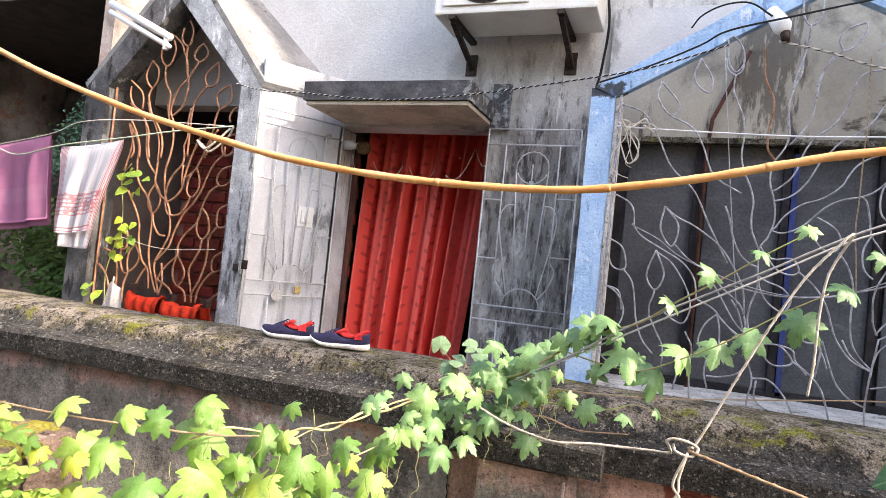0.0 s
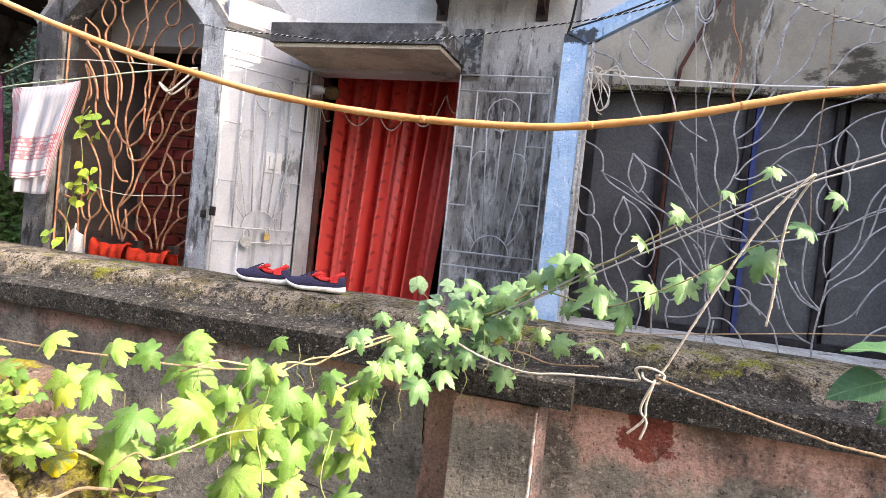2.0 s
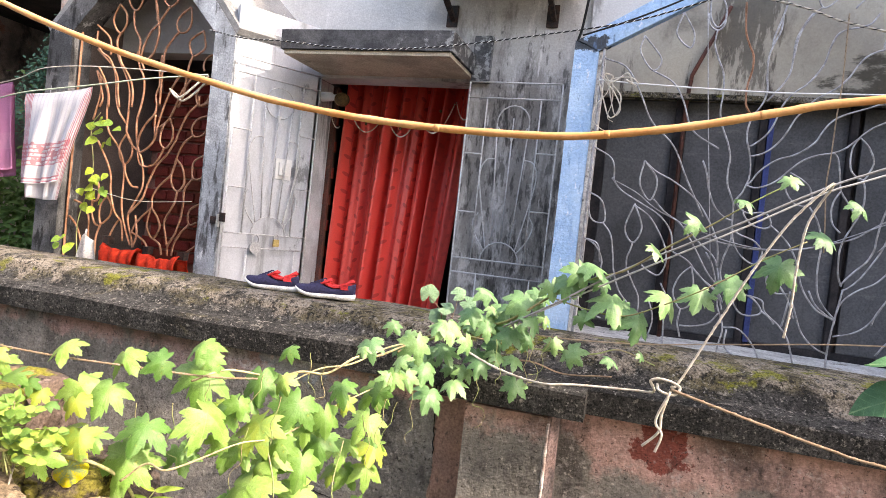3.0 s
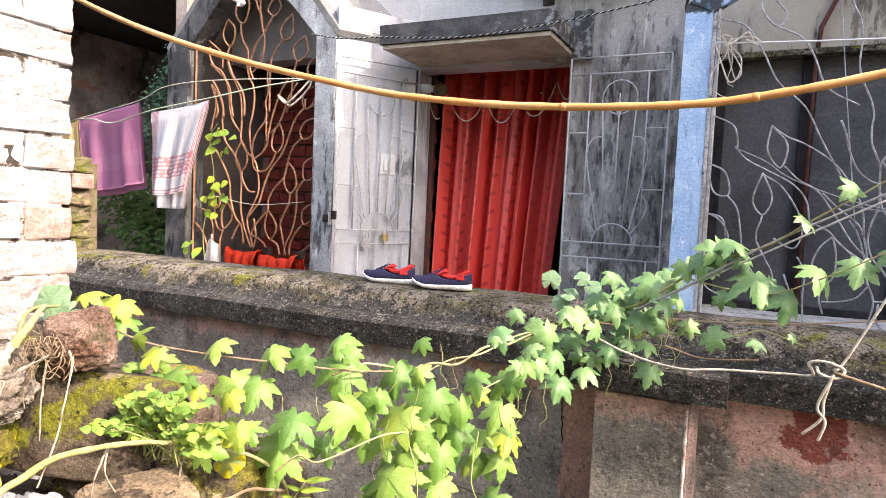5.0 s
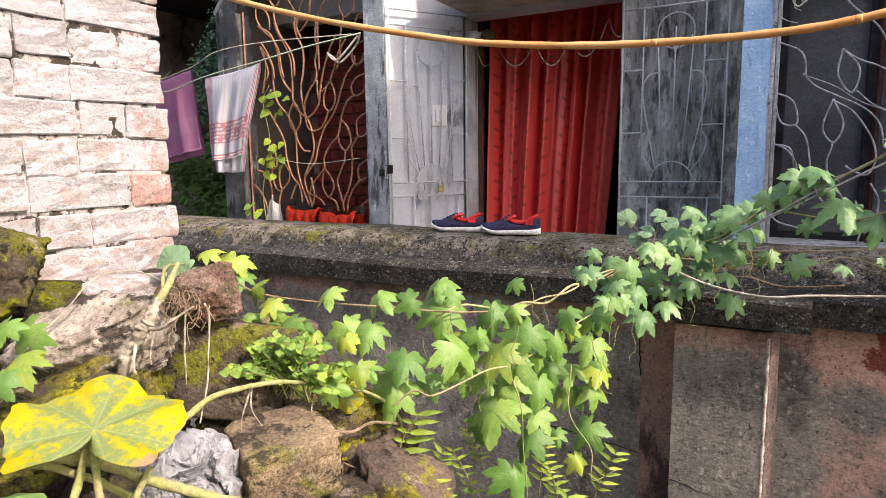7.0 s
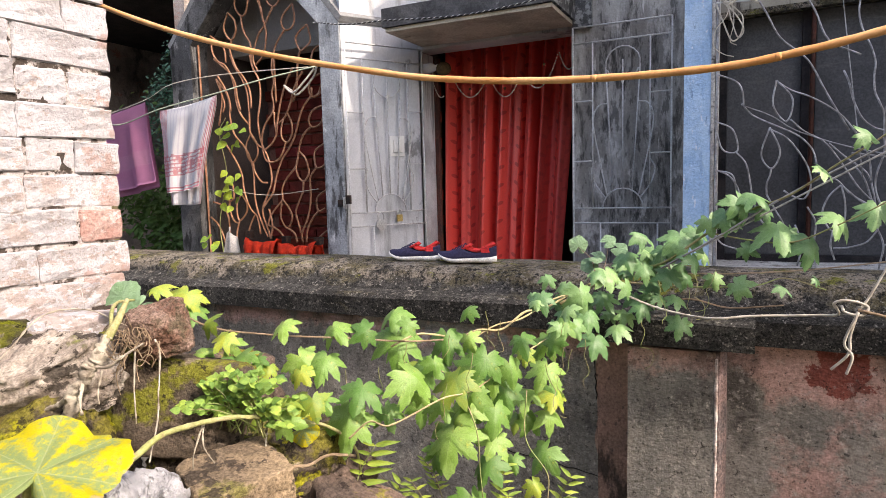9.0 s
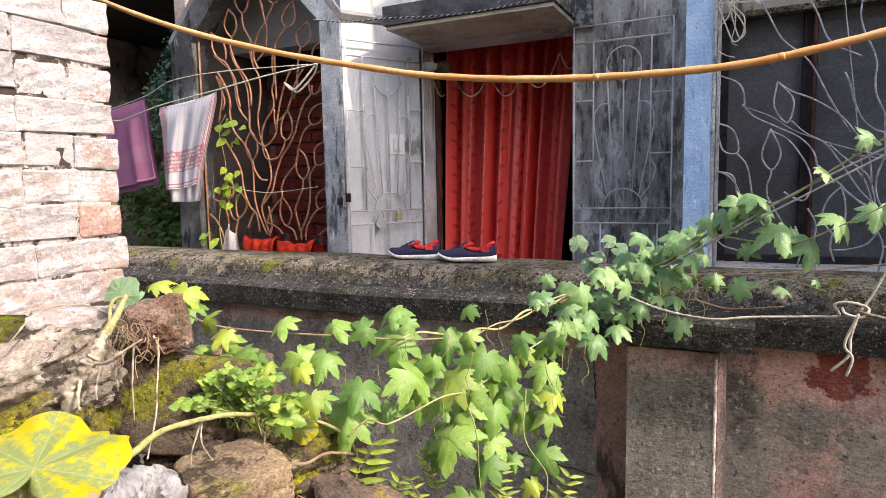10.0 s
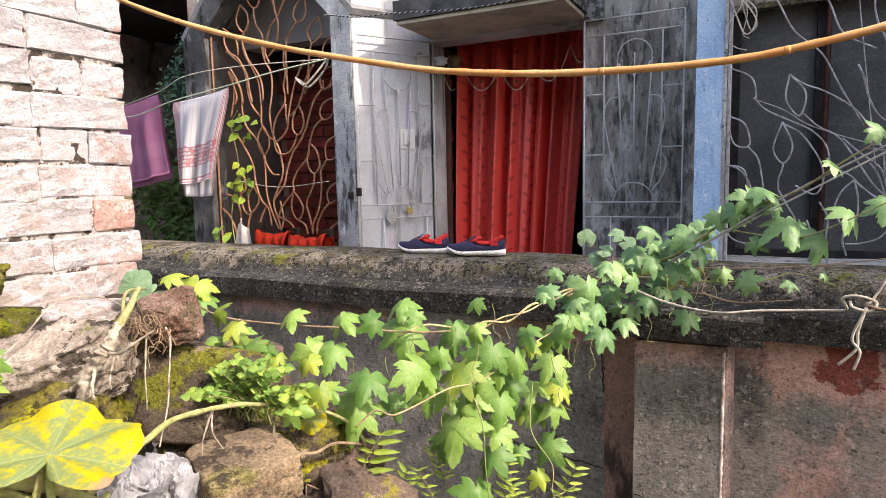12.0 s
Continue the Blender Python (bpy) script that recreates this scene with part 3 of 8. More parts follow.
tagged(finish("drain_pipe", pipe, M_MAROON, smooth=True), "maroon painted pipe before the shutters", "pipe")

# canopy slab
can = thing("door_canopy", "sooty concrete slab canopy over the door", "canopy")
part("slab", roughen(boxes((-1.645, -0.685, BAY + 0.005, DOOR - 0.002, 2.352, 2.452)), 0.0025, 8.0, cuts=4), M_CANOPY, can)
part("soffit", boxes((-1.63, -0.70, BAY + 0.02, DOOR - 0.004, 2.33, 2.350)), M_SOFFIT, can, "cream plastered canopy underside")
structure("canopy_haunch", roughen(boxes((-0.70, -0.60, DOOR - 0.035, DOOR - 0.002, 2.31, 2.56)), 0.003, 9.0, cuts=2), M_CANOPY)

# old alley masonry, the side of the house, and unseen blocks added to shape the daylight
structure("wall_alley", roughen(boxes((-9.0, -3.2, 6.3, 6.6, 0.0, 4.2)), 0.05, 2.0, cuts=12), M_OLDWALL, "old dark masonry wall at the end of the alley")
structure("wall_alley_side", roughen(boxes((-6.4, -6.1, 2.6, 6.3, 0.0, 4.0)), 0.04, 2.0, cuts=8), M_OLDWALL, "old dark masonry house across the alley")
# Dark overhang, laid over the whole alley to block its sky light.
structure("roof_alley", boxes((-6.8, -3.37, 3.75, 6.6, 3.15, 3.23)), M_FRAMEDARK, "dark roof overhang over the alley, also blocking its sky light")
structure("wall_house_side", boxes((-3.36, -3.26, BAY + 0.14, 6.3, FL, 5.0)), M_OLDWALL, "dark weathered side wall of the house")
# Unseen stepped block, added to hold the sun off house and parapet.
structure("wall_sun_block", boxes((3.0, 7.0, 2.05, 3.10, 0.0, 6.70), (3.0, 7.0, 3.102, 4.4, 0.0, 8.7)), M_RENDER, "unseen stepped block added to shade the house and parapet")
# Unseen wall, added dark to cut low sky light and bounce on the front.
M_BEHIND = material("dark_bounce_cut_render", (0.085, 0.08, 0.07), vary=(0.05, 0.049, 0.045), vscale=1.5, bump=0.3)
structure("wall_unseen_behind", boxes((-7.0, 4.2, -1.7, -1.4, 0.0, 4.6)), M_BEHIND, "unseen dark wall added behind to cut low sky light and bounce")

# ---- materials of the things ----
M_GALV = material("weathered_iron", (0.42, 0.42, 0.435), rough=0.42, metal=0.45, vary=(0.24, 0.23, 0.225), vscale=25.0, bump=0.2)
M_GATE = material("silver_painted_iron", (0.58, 0.58, 0.575), rough=0.45, metal=0.2, vary=(0.46, 0.45, 0.43), vscale=25.0, bump=0.2)
M_RUST = material("rusty_iron", (0.28, 0.135, 0.075), rough=0.5, metal=0.2, vary=(0.42, 0.22, 0.14), vscale=22.0, stains=(((0.10, 0.055, 0.04), (30.0, 30.0, 30.0), 0.58, 0.68, 0.8),), bump=0.4, bscale=120)
M_BLACKIRON = material("black_iron", (0.03, 0.028, 0.027), rough=0.55, metal=0.6, vary=(0.08, 0.05, 0.04), vscale=25.0)
M_STEEL = material("dull_steel", (0.50, 0.50, 0.50), rough=0.35, metal=0.9)
M_BRASS = material("worn_brass", (0.55, 0.40, 0.16), rough=0.35, metal=0.9)
M_WHITEPL = material("white_plastic", (0.80, 0.80, 0.78), rough=0.45, vary=(0.70, 0.69, 0.66), bump=0.0, grain=0.06)
M_BAMBOO = material("yellow_cane", (0.56, 0.265, 0.10), rough=0.30, vary=(0.62, 0.36, 0.17), vscale=5.0, stains=(((0.36, 0.14, 0.045), (14.0, 60.0, 60.0), 0.64, 0.72, 0.6),), grain=0.08, bump=0.08)
M_ROPE = material("cream_rope", (0.80, 0.75, 0.65), vary=(0.52, 0.46, 0.37), vscale=60.0, bump=0.8, bscale=300)
M_JUTE = material("brown_jute", (0.46, 0.35, 0.24), vary=(0.32, 0.23, 0.15), vscale=60.0, bump=0.8, bscale=300)
M_CABLE = material("black_cable", (0.03, 0.03, 0.03), rough=0.5, bump=0)
M_VINE = material("vine_stem", (0.22, 0.27, 0.10), vary=(0.28, 0.22, 0.13), vscale=12.0, bump=0.3)
M_STRAW = material("straw_pale_stem", (0.40, 0.36, 0.19), vary=(0.28, 0.22, 0.13), vscale=25.0, bump=0.4)
M_DRYVINE = material("dry_vine_stem", (0.28, 0.20, 0.14), vary=(0.18, 0.13, 0.09), vscale=20.0, bump=0.5)
M_PUMPKINSTEM = material("pale_green_stem", (0.245, 0.265, 0.095), vary=(0.31, 0.285, 0.15), vscale=18.0, stains=(((0.26, 0.20, 0.11), (40.0, 40.0, 40.0), 0.58, 0.66, 0.8),), rough=0.55, bump=0.5)
M_BARK = material("grey_vine_bark", (0.46, 0.42, 0.34), vary=(0.25, 0.215, 0.17), vscale=30.0, stains=(((0.10, 0.08, 0.06), (60.0, 60.0, 60.0), 0.58, 0.66, 0.8),), bump=1.0)
def leaf_colour(base, vein_col):
    def make(nt):
        """Pale veins that run from the stalk into each lobe."""
        s = nt.nodes.new("ShaderNodeSeparateXYZ")
        nt.links.new(coords(nt, "object"), s.inputs[0])
        x, y = s.outputs[0], s.outputs[1]
        ang = math_node(nt, 'MULTIPLY', math_node(nt, 'ARCTAN2', x, y), 57.2958 / 52.0)
        off = math_node(nt, 'ABSOLUTE', math_node(nt, 'SUBTRACT', math_node(nt, 'FRACT', math_node(nt, 'ADD', ang, 0.5)), 0.5))
        rad = math_node(nt, 'SQRT', math_node(nt, 'ADD', math_node(nt, 'MULTIPLY', x, x), math_node(nt, 'MULTIPLY', y, y)))
        vein = step_node(nt, math_node(nt, 'MULTIPLY', off, rad), 0.014, 0.003, 0.45)
        return mix_node(nt, vein, base, vein_col)
    return make


M_LEAF_Y = material("sunny_vine_leaf", (0.15, 0.29, 0.06), rough=0.45, colour=leaf_colour((0.14, 0.28, 0.05), (0.27, 0.38, 0.15)), vary=(0.19, 0.325, 0.09), vscale=2.2, stains=(((0.085, 0.18, 0.03), (6.0, 6.0, 6.0), 0.54, 0.64, 0.55), ((0.40, 0.39, 0.055), (2.6, 2.6, 2.6), 0.57, 0.70, 0.7)), space="object", lone=0.30, grain=0.18, gscale=30, bump=0.16, bscale=7, translucent=0.30, spec=0.4)
M_LEAF_G = material("green_vine_leaf", (0.12, 0.25, 0.09), rough=0.42, colour=leaf_colour((0.125, 0.26, 0.085), (0.26, 0.38, 0.19)), vary=(0.185, 0.325, 0.135), vscale=2.2, stains=(((0.065, 0.145, 0.05), (6.0, 6.0, 6.0), 0.54, 0.64, 0.55),), space="object", lone=0.36, grain=0.18, gscale=30, bump=0.16, bscale=7, translucent=0.25, spec=0.5)
M_LEAF_YY = material("yellowing_vine_leaf", (0.33, 0.38, 0.05), rough=0.45, colour=leaf_colour((0.29, 0.35, 0.045), (0.42, 0.46, 0.15)), vary=(0.20, 0.32, 0.06), vscale=2.2, stains=(((0.46, 0.42, 0.05), (2.6, 2.6, 2.6), 0.55, 0.68, 0.7),), space="object", lone=0.30, grain=0.18, gscale=30, bump=0.16, bscale=7, translucent=0.30, spec=0.4)
M_LEAF_D = material("dark_bush_leaf", (0.13, 0.22, 0.065), rough=0.4, vary=(0.20, 0.29, 0.095), vscale=3.0, lone=0.4, bump=0.0, translucent=0.2)
M_LEAF_T = material("feathery_blue_green_leaf", (0.13, 0.25, 0.17), rough=0.5, vary=(0.08, 0.17, 0.11), vscale=4.0, bump=0.0, translucent=0.25)


def midrib_colour(base, vein_col):
    def make(nt):
        """A pale midrib with slanting side veins."""
        sp = nt.nodes.new("ShaderNodeSeparateXYZ")
        nt.links.new(coords(nt, "object"), sp.inputs[0])
        ax = math_node(nt, 'ABSOLUTE', sp.outputs[0])
        rib = step_node(nt, ax, 0.016, 0.006)
        f = math_node(nt, 'FRACT', math_node(nt, 'MULTIPLY', math_node(nt, 'SUBTRACT', sp.outputs[1], math_node(nt, 'MULTIPLY', ax, 0.9)), 6.0))
        side = step_node(nt, math_node(nt, 'ABSOLUTE', math_node(nt, 'SUBTRACT', f, 0.5)), 0.05, 0.02, 0.6)
        return mix_node(nt, math_node(nt, 'MULTIPLY', math_node(nt, 'MAXIMUM', rib, side), 0.7), base, vein_col)
    return make


M_LEAF_B = material("broad_leaf", (0.065, 0.16, 0.075), rough=0.38, colour=midrib_colour((0.06, 0.15, 0.07), (0.22, 0.34, 0.17)), space="object", vary=(0.085, 0.19, 0.095), vscale=3.0, lone=0.2, bump=0.2, translucent=0.25)
def pumpkin_colour(nt):
    """Green along the veins that run out from the stalk, yellow between them."""
    pos = coords(nt, "object")
    s = nt.nodes.new("ShaderNodeSeparateXYZ")
    nt.links.new(pos, s.inputs[0])
    x, y = s.outputs[0], s.outputs[1]
    ang = math_node(nt, 'MULTIPLY', math_node(nt, 'ARCTAN2', x, y), 7.0 / (2 * math.pi))
    off = math_node(nt, 'ABSOLUTE', math_node(nt, 'SUBTRACT', math_node(nt, 'FRACT', math_node(nt, 'ADD', ang, 0.5)), 0.5))
    rad = math_node(nt, 'SQRT', math_node(nt, 'ADD', math_node(nt, 'MULTIPLY', x, x), math_node(nt, 'MULTIPLY', y, y)))
    near = math_node(nt, 'ADD', math_node(nt, 'MULTIPLY', off, 0.85), math_node(nt, 'MULTIPLY', rad, 0.50))
    near = math_node(nt, 'ADD', near, math_node(nt, 'MULTIPLY', math_node(nt, 'SUBTRACT', noise_node(nt, pos, 9.0, 5.0, 0.6), 0.5), 1.7))
    green = step_node(nt, near, 0.80, 0.32, 0.92)
    col = mix_node(nt, green, (0.48, 0.42, 0.015), (0.19, 0.27, 0.12))
    vein = step_node(nt, math_node(nt, 'MULTIPLY', off, rad), 0.014, 0.004)
    col = mix_node(nt, math_node(nt, 'MULTIPLY', vein, 0.3), col, (0.45, 0.46, 0.25))
    edge = math_node(nt, 'ADD', math_node(nt, 'ADD', rad, math_node(nt, 'MULTIPLY', math_node(nt, 'SUBTRACT', x, y), 0.24)), math_node(nt, 'MULTIPLY', noise_node(nt, pos, 4.0, 5.0), 0.6))
    return mix_node(nt, step_node(nt, edge, 1.47, 1.54), col, (0.42, 0.28, 0.18))


M_LEAF_YELLOW = material("yellowing_leaf", (0.22, 0.30, 0.09), rough=0.5, colour=pumpkin_colour, space="object", stains=(
    ((0.48, 0.43, 0.03), (13.0, 13.0, 13.0), 0.54, 0.66, 0.8),), bump=0.35, bscale=25, translucent=0.3)
M_STONE = material("mossy_stone", (0.108, 0.083, 0.062), vary=(0.055, 0.046, 0.038), vscale=6.0, stains=(
    ((0.15, 0.155, 0.018), (7.0, 7.0, 7.0), 0.53, 0.60, 0.85), ((0.27, 0.22, 0.18), (10.0, 10.0, 10.0), 0.60, 0.66, 0.65), ((0.02, 0.016, 0.014), (24.0, 24.0, 24.0), 0.59, 0.63, 0.85)), grain=0.45, gscale=150, bump=1.0, bscale=70, lone=0.35)
M_MOSSSTONE = material("moss_grown_stone", (0.085, 0.068, 0.052), vary=(0.04, 0.034, 0.028), vscale=7.0, stains=(
    ((0.13, 0.125, 0.02), (9.0, 9.0, 9.0), 0.47, 0.58, 0.85), ((0.21, 0.215, 0.012), (14.0, 14.0, 14.0), 0.57, 0.63, 0.85), ((0.24, 0.20, 0.165), (18.0, 18.0, 18.0), 0.60, 0.64, 0.7), ((0.018, 0.015, 0.012), (26.0, 26.0, 26.0), 0.57, 0.61, 0.85)), grain=0.5, gscale=150, bump=1.0, bscale=70, lone=0.30)
M_STONE_PALE = material("broken_sandy_block", (0.31, 0.225, 0.15), vary=(0.16, 0.12, 0.088), vscale=8.0, stains=(
    ((0.16, 0.15, 0.04), (6.0, 6.0, 6.0), 0.58, 0.66, 0.8), ((0.06, 0.047, 0.038), (20.0, 20.0, 40.0), 0.55, 0.58, 0.9)), grain=0.5, gscale=160, bump=1.0, bscale=80, lone=0.15)
M_MORTARLUMP = material("crumbled_mortar_block", (0.47, 0.42, 0.365), vary=(0.23, 0.19, 0.16), vscale=10.0, stains=(
    ((0.15, 0.17, 0.03), (5.0, 5.0, 5.0), 0.56, 0.64, 0.9), ((0.05, 0.042, 0.035), (18.0, 18.0, 30.0), 0.54, 0.575, 0.9)), grain=0.4, gscale=140, bump=1.0, bscale=75)
M_BAG = material("grubby_clear_plastic", (0.62, 0.63, 0.66), rough=0.2, vary=(0.34, 0.34, 0.36), vscale=30.0, bump=1.0, bscale=60, spec=0.9)
M_BAG.node_tree.nodes["Principled BSDF"].inputs["Transmission Weight"].default_value = 0.4
M_NAVY = material("navy_mesh_fabric", (0.045, 0.043, 0.088), rough=0.8, space="object", bump=0.5, bscale=400)
M_REDCLOTH = material("red_lining", (0.62, 0.05, 0.05), rough=0.8, space="object", bump=0.3, bscale=300)
M_SOLE = material("white_rubber_sole", (0.78, 0.77, 0.74), rough=0.55, space="object", vary=(0.62, 0.60, 0.56), vscale=20.0, bump=0.1)
M_REDPLASTIC = material("red_plastic_netting", (0.62, 0.05, 0.02), rough=0.5, vary=(0.45, 0.03, 0.015), vscale=60.0, bump=1.0, bscale=160)
M_REDWALL = material("red_oxide_brick", (0.30, 0.058, 0.042), vary=(0.17, 0.044, 0.032), vscale=6.0, bump=0.3, lone=0.15)
M_REDJOINT = material("pale_red_joint", (0.36, 0.19, 0.15), vary=(0.24, 0.11, 0.09), vscale=9.0)
M_BULB = material("amber_lamp_glass", (0.15, 0.10, 0.05), rough=0.25, vary=(0.10, 0.07, 0.04), vscale=40.0)
M_AC = material("cream_enamel", (0.78, 0.76, 0.70), rough=0.4, vary=(0.70, 0.66, 0.58), vscale=5.0, stains=(((0.22, 0.14, 0.08), (24.0, 24.0, 24.0), 0.68, 0.73, 0.8),), bump=0.0, grain=0.08)
M_POLY = material("thin_white_plastic_sheet", (0.75, 0.72, 0.68), rough=0.4, translucent=0.4, bump=0.5, bscale=20)


def uv_axes(nt):
    uv = nt.nodes.new("ShaderNodeTexCoord").outputs["UV"]
    s = nt.nodes.new("ShaderNodeSeparateXYZ")
    nt.links.new(uv, s.inputs[0])
    return uv, s.outputs[0], s.outputs[1]


def curtain_colour(nt):
    uv, u, v = uv_axes(nt)
    # a climbing leaf motif woven darker on the red, in upright rows
    cu = math_node(nt, 'MULTIPLY', u, 15.0)
    row = math_node(nt, 'FLOOR', cu)
    fu = math_node(nt, 'SUBTRACT', math_node(nt, 'FRACT', cu), 0.5)
    cv = math_node(nt, 'ADD', math_node(nt, 'MULTIPLY', v, 37.0), math_node(nt, 'MULTIPLY', row, 0.37))
    fv = math_node(nt, 'SUBTRACT', math_node(nt, 'FRACT', cv), 0.5)
    flip = math_node(nt, 'SUBTRACT', math_node(nt, 'MULTIPLY', math_node(nt, 'MODULO', math_node(nt, 'FLOOR', cv), 2.0), 2.0), 1.0)
    a = math_node(nt, 'SUBTRACT', fu, math_node(nt, 'MULTIPLY', flip, 0.17))
    du = math_node(nt, 'ADD', math_node(nt, 'MULTIPLY', a, 0.9), math_node(nt, 'MULTIPLY', math_node(nt, 'MULTIPLY', fv, flip), -0.35))
    d = math_node(nt, 'ADD', math_node(nt, 'POWER', math_node(nt, 'MULTIPLY', du, 6.5), 2.0), math_node(nt, 'POWER', math_node(nt, 'MULTIPLY', fv, 3.6), 2.0))
    leaf = step_node(nt, d, 1.0, 0.75)
    stem = step_node(nt, math_node(nt, 'ABSOLUTE', math_node(nt, 'SUBTRACT', fu, math_node(nt, 'MULTIPLY', math_node(nt, 'SINE', math_node(nt, 'MULTIPLY', v, 106.0)), 0.05))), 0.045, 0.02)
    alt = step_node(nt, math_node(nt, 'MODULO', row, 2.0), 0.3, 0.7)
    band = math_node(nt, 'MULTIPLY', math_node(nt, 'MAXIMUM', leaf, math_node(nt, 'MULTIPLY', stem, 0.6)), math_node(nt, 'ADD', math_node(nt, 'MULTIPLY', alt, 0.55), 0.35))
    return mix_node(nt, band, (0.85, 0.095, 0.072), (0.54, 0.046, 0.037))


M_CURTAIN = material("red_brocade_curtain", (0.5, 0.04, 0.03), rough=0.42, colour=curtain_colour, grain=0.12, gscale=300, bump=0.15, bscale=250, spec=0.7)


def gamcha_colour(nt):
    uv, u, v = uv_axes(nt)
    def bands(axis, count, width):
        f = math_node(nt, 'FRACT', math_node(nt, 'MULTIPLY', axis, count))
        return step_node(nt, math_node(nt, 'ABSOLUTE', math_node(nt, 'SUBTRACT', f, 0.5)), width + 0.04, width)
    edge = math_node(nt, 'MAXIMUM', step_node(nt, u, 0.15, 0.13), step_node(nt, u, 0.93, 0.95))
    lines = math_node(nt, 'MULTIPLY', edge, bands(u, 42.0, 0.24))
    hem = math_node(nt, 'MULTIPLY', step_node(nt, math_node(nt, 'ABSOLUTE', math_node(nt, 'SUBTRACT', v, 0.15)), 0.062, 0.057), 1.0)
    motif = noise_node(nt, uv, 1.0, 3.0, 0.6, (22.0, 30.0, 1.0))
    check = math_node(nt, 'MAXIMUM', step_node(nt, motif, 0.50, 0.56), bands(v, 48.0, 0.16))
    tail = math_node(nt, 'MULTIPLY', step_node(nt, v, 0.035, 0.03), bands(v, 60.0, 0.2))
    col = mix_node(nt, math_node(nt, 'MULTIPLY', lines, 0.75), (0.88, 0.87, 0.88), (0.62, 0.10, 0.14))
    col = mix_node(nt, math_node(nt, 'MULTIPLY', math_node(nt, 'MULTIPLY', hem, check), 0.6), col, (0.66, 0.09, 0.12))
    faint = math_node(nt, 'MULTIPLY', bands(u, 16.0, 0.12), 0.22)
    col = mix_node(nt, faint, col, (0.45, 0.40, 0.55))
    return mix_node(nt, math_node(nt, 'MULTIPLY', tail, 0.7), col, (0.60, 0.12, 0.16))


M_GAMCHA = material("white_checked_cotton_towel", (0.8, 0.8, 0.8), rough=0.9, colour=gamcha_colour, grain=0.1, gscale=300, bump=0.3, bscale=200, translucent=0.25)


def purple_colour(nt):
    uv, u, v = uv_axes(nt)
    b = step_node(nt, math_node(nt, 'ABSOLUTE', math_node(nt, 'SUBTRACT', v, 0.16)), 0.05, 0.04)
    return mix_node(nt, math_node(nt, 'MULTIPLY', b, 0.35), (0.60, 0.27, 0.44), (0.70, 0.40, 0.54))


M_PURPLE = material("purple_terry_towel", (0.40, 0.10, 0.30), rough=0.95, colour=purple_colour, grain=0.2, gscale=250, bump=0.6, bscale=220, translucent=0.15)
M_YCLOTH = material("yellow_cotton", (0.78, 0.64, 0.36), rough=0.9, vary=(0.70, 0.55, 0.28), vscale=12.0, translucent=0.2)


# ---- brick wall with flaking whitewash ----
def brick_mesh(name, sx, sy, sz, seed, mat):
    rnd = random.Random(seed)
    bm = bmesh.new()
    box(bm, 0, sx, 0, sy, 0, sz)
    bmesh.ops.bevel(bm, geom=list(bm.edges), offset=0.0035, segments=1, affect='EDGES')
    for v in bm.verts:
        v.co += Vector((rnd.uniform(-1, 1), rnd.uniform(-1, 1), rnd.uniform(-1, 1))) * 0.0026
    if mat is M_MOSSBRICK:
        roughen(bm, 0.016, 22.0, seed * 1.3, 2)
    elif sx == 0.115:
        roughen(bm, 0.0055, 34.0, seed * 2.7, 3)
    me = bpy.data.meshes.new(name)
    bmesh.ops.recalc_face_normals(bm, faces=bm.faces)
    bm.to_mesh(me)
    bm.free()
    me.materials.append(mat)
    return me


BX, BEND, COURSE = -1.35, 1.665, 0.0862
brick_wall = structure("wall_brick", boxes((BX - 0.25, BX - 0.0035, -1.4, BEND - 0.03, 0.0, 3.0)), M_MORTAR, "whitewashed brick wall end with flaking paint")
white_long = [brick_mesh("brick", 0.115, 0.240, 0.079, s, M_PAINTBRICK) for s in range(4)]
white_short = [brick_mesh("brick", 0.115, 0.114, 0.079, 20 + s, M_PAINTBRICK) for s in range(4)]
red_long, red_short = brick_mesh("brick", 0.115, 0.240, 0.078, 41, M_REDBRICK), brick_mesh("brick", 0.115, 0.114, 0.078, 42, M_REDBRICK)
rnd = random.Random(5)
for row in range(21):
    z = 1.1062 + (row - 1) * COURSE
    ragged = rnd.uniform(-0.012, 0.010) - 0.002 * max(0, row - 6)
    y, k = BEND + ragged, 0
    while y > 0.75:
        long = (row % 2 == 0) if k else (row % 2 == 1)
        if rnd.random() < 0.18:
            long = not long
        w = 0.240 if long else 0.114
        red = k == 0 and row in (1, 4)
        me = (red_long if long else red_short) if red else rnd.choice(white_long if long else white_short)
        o = new("brick", me)
        o.parent = brick_wall
        o.location = (BX - 0.115 + rnd.uniform(-0.001, 0.005), y - w, z + rnd.uniform(-0.005, 0.005))
        o.rotation_euler = (rnd.uniform(-0.025, 0.025), rnd.uniform(-0.01, 0.01), rnd.uniform(-0.025, 0.025))
        y -= w + 0.007
        k += 1
moss_wall = structure("wall_broken", boxes((-3.9, -2.90, 2.66, 2.80, 1.16, 1.64)), M_MOSSBRICK, "broken low brick wall green with moss")
moss_me = [brick_mesh("brick", 0.236, 0.112, 0.074, 60 + s, M_MOSSBRICK if s else M_REDBRICK) for s in range(3)]
for row in range(6):
    o = new("brick", moss_me[0 if row == 4 else 1 + row % 2])
    o.parent = moss_wall
    o.location = (-2.855 - 0.236 + rnd.uniform(-0.035, 0.02), 2.64 + rnd.uniform(-0.01, 0.01), 1.172 + row * 0.084)

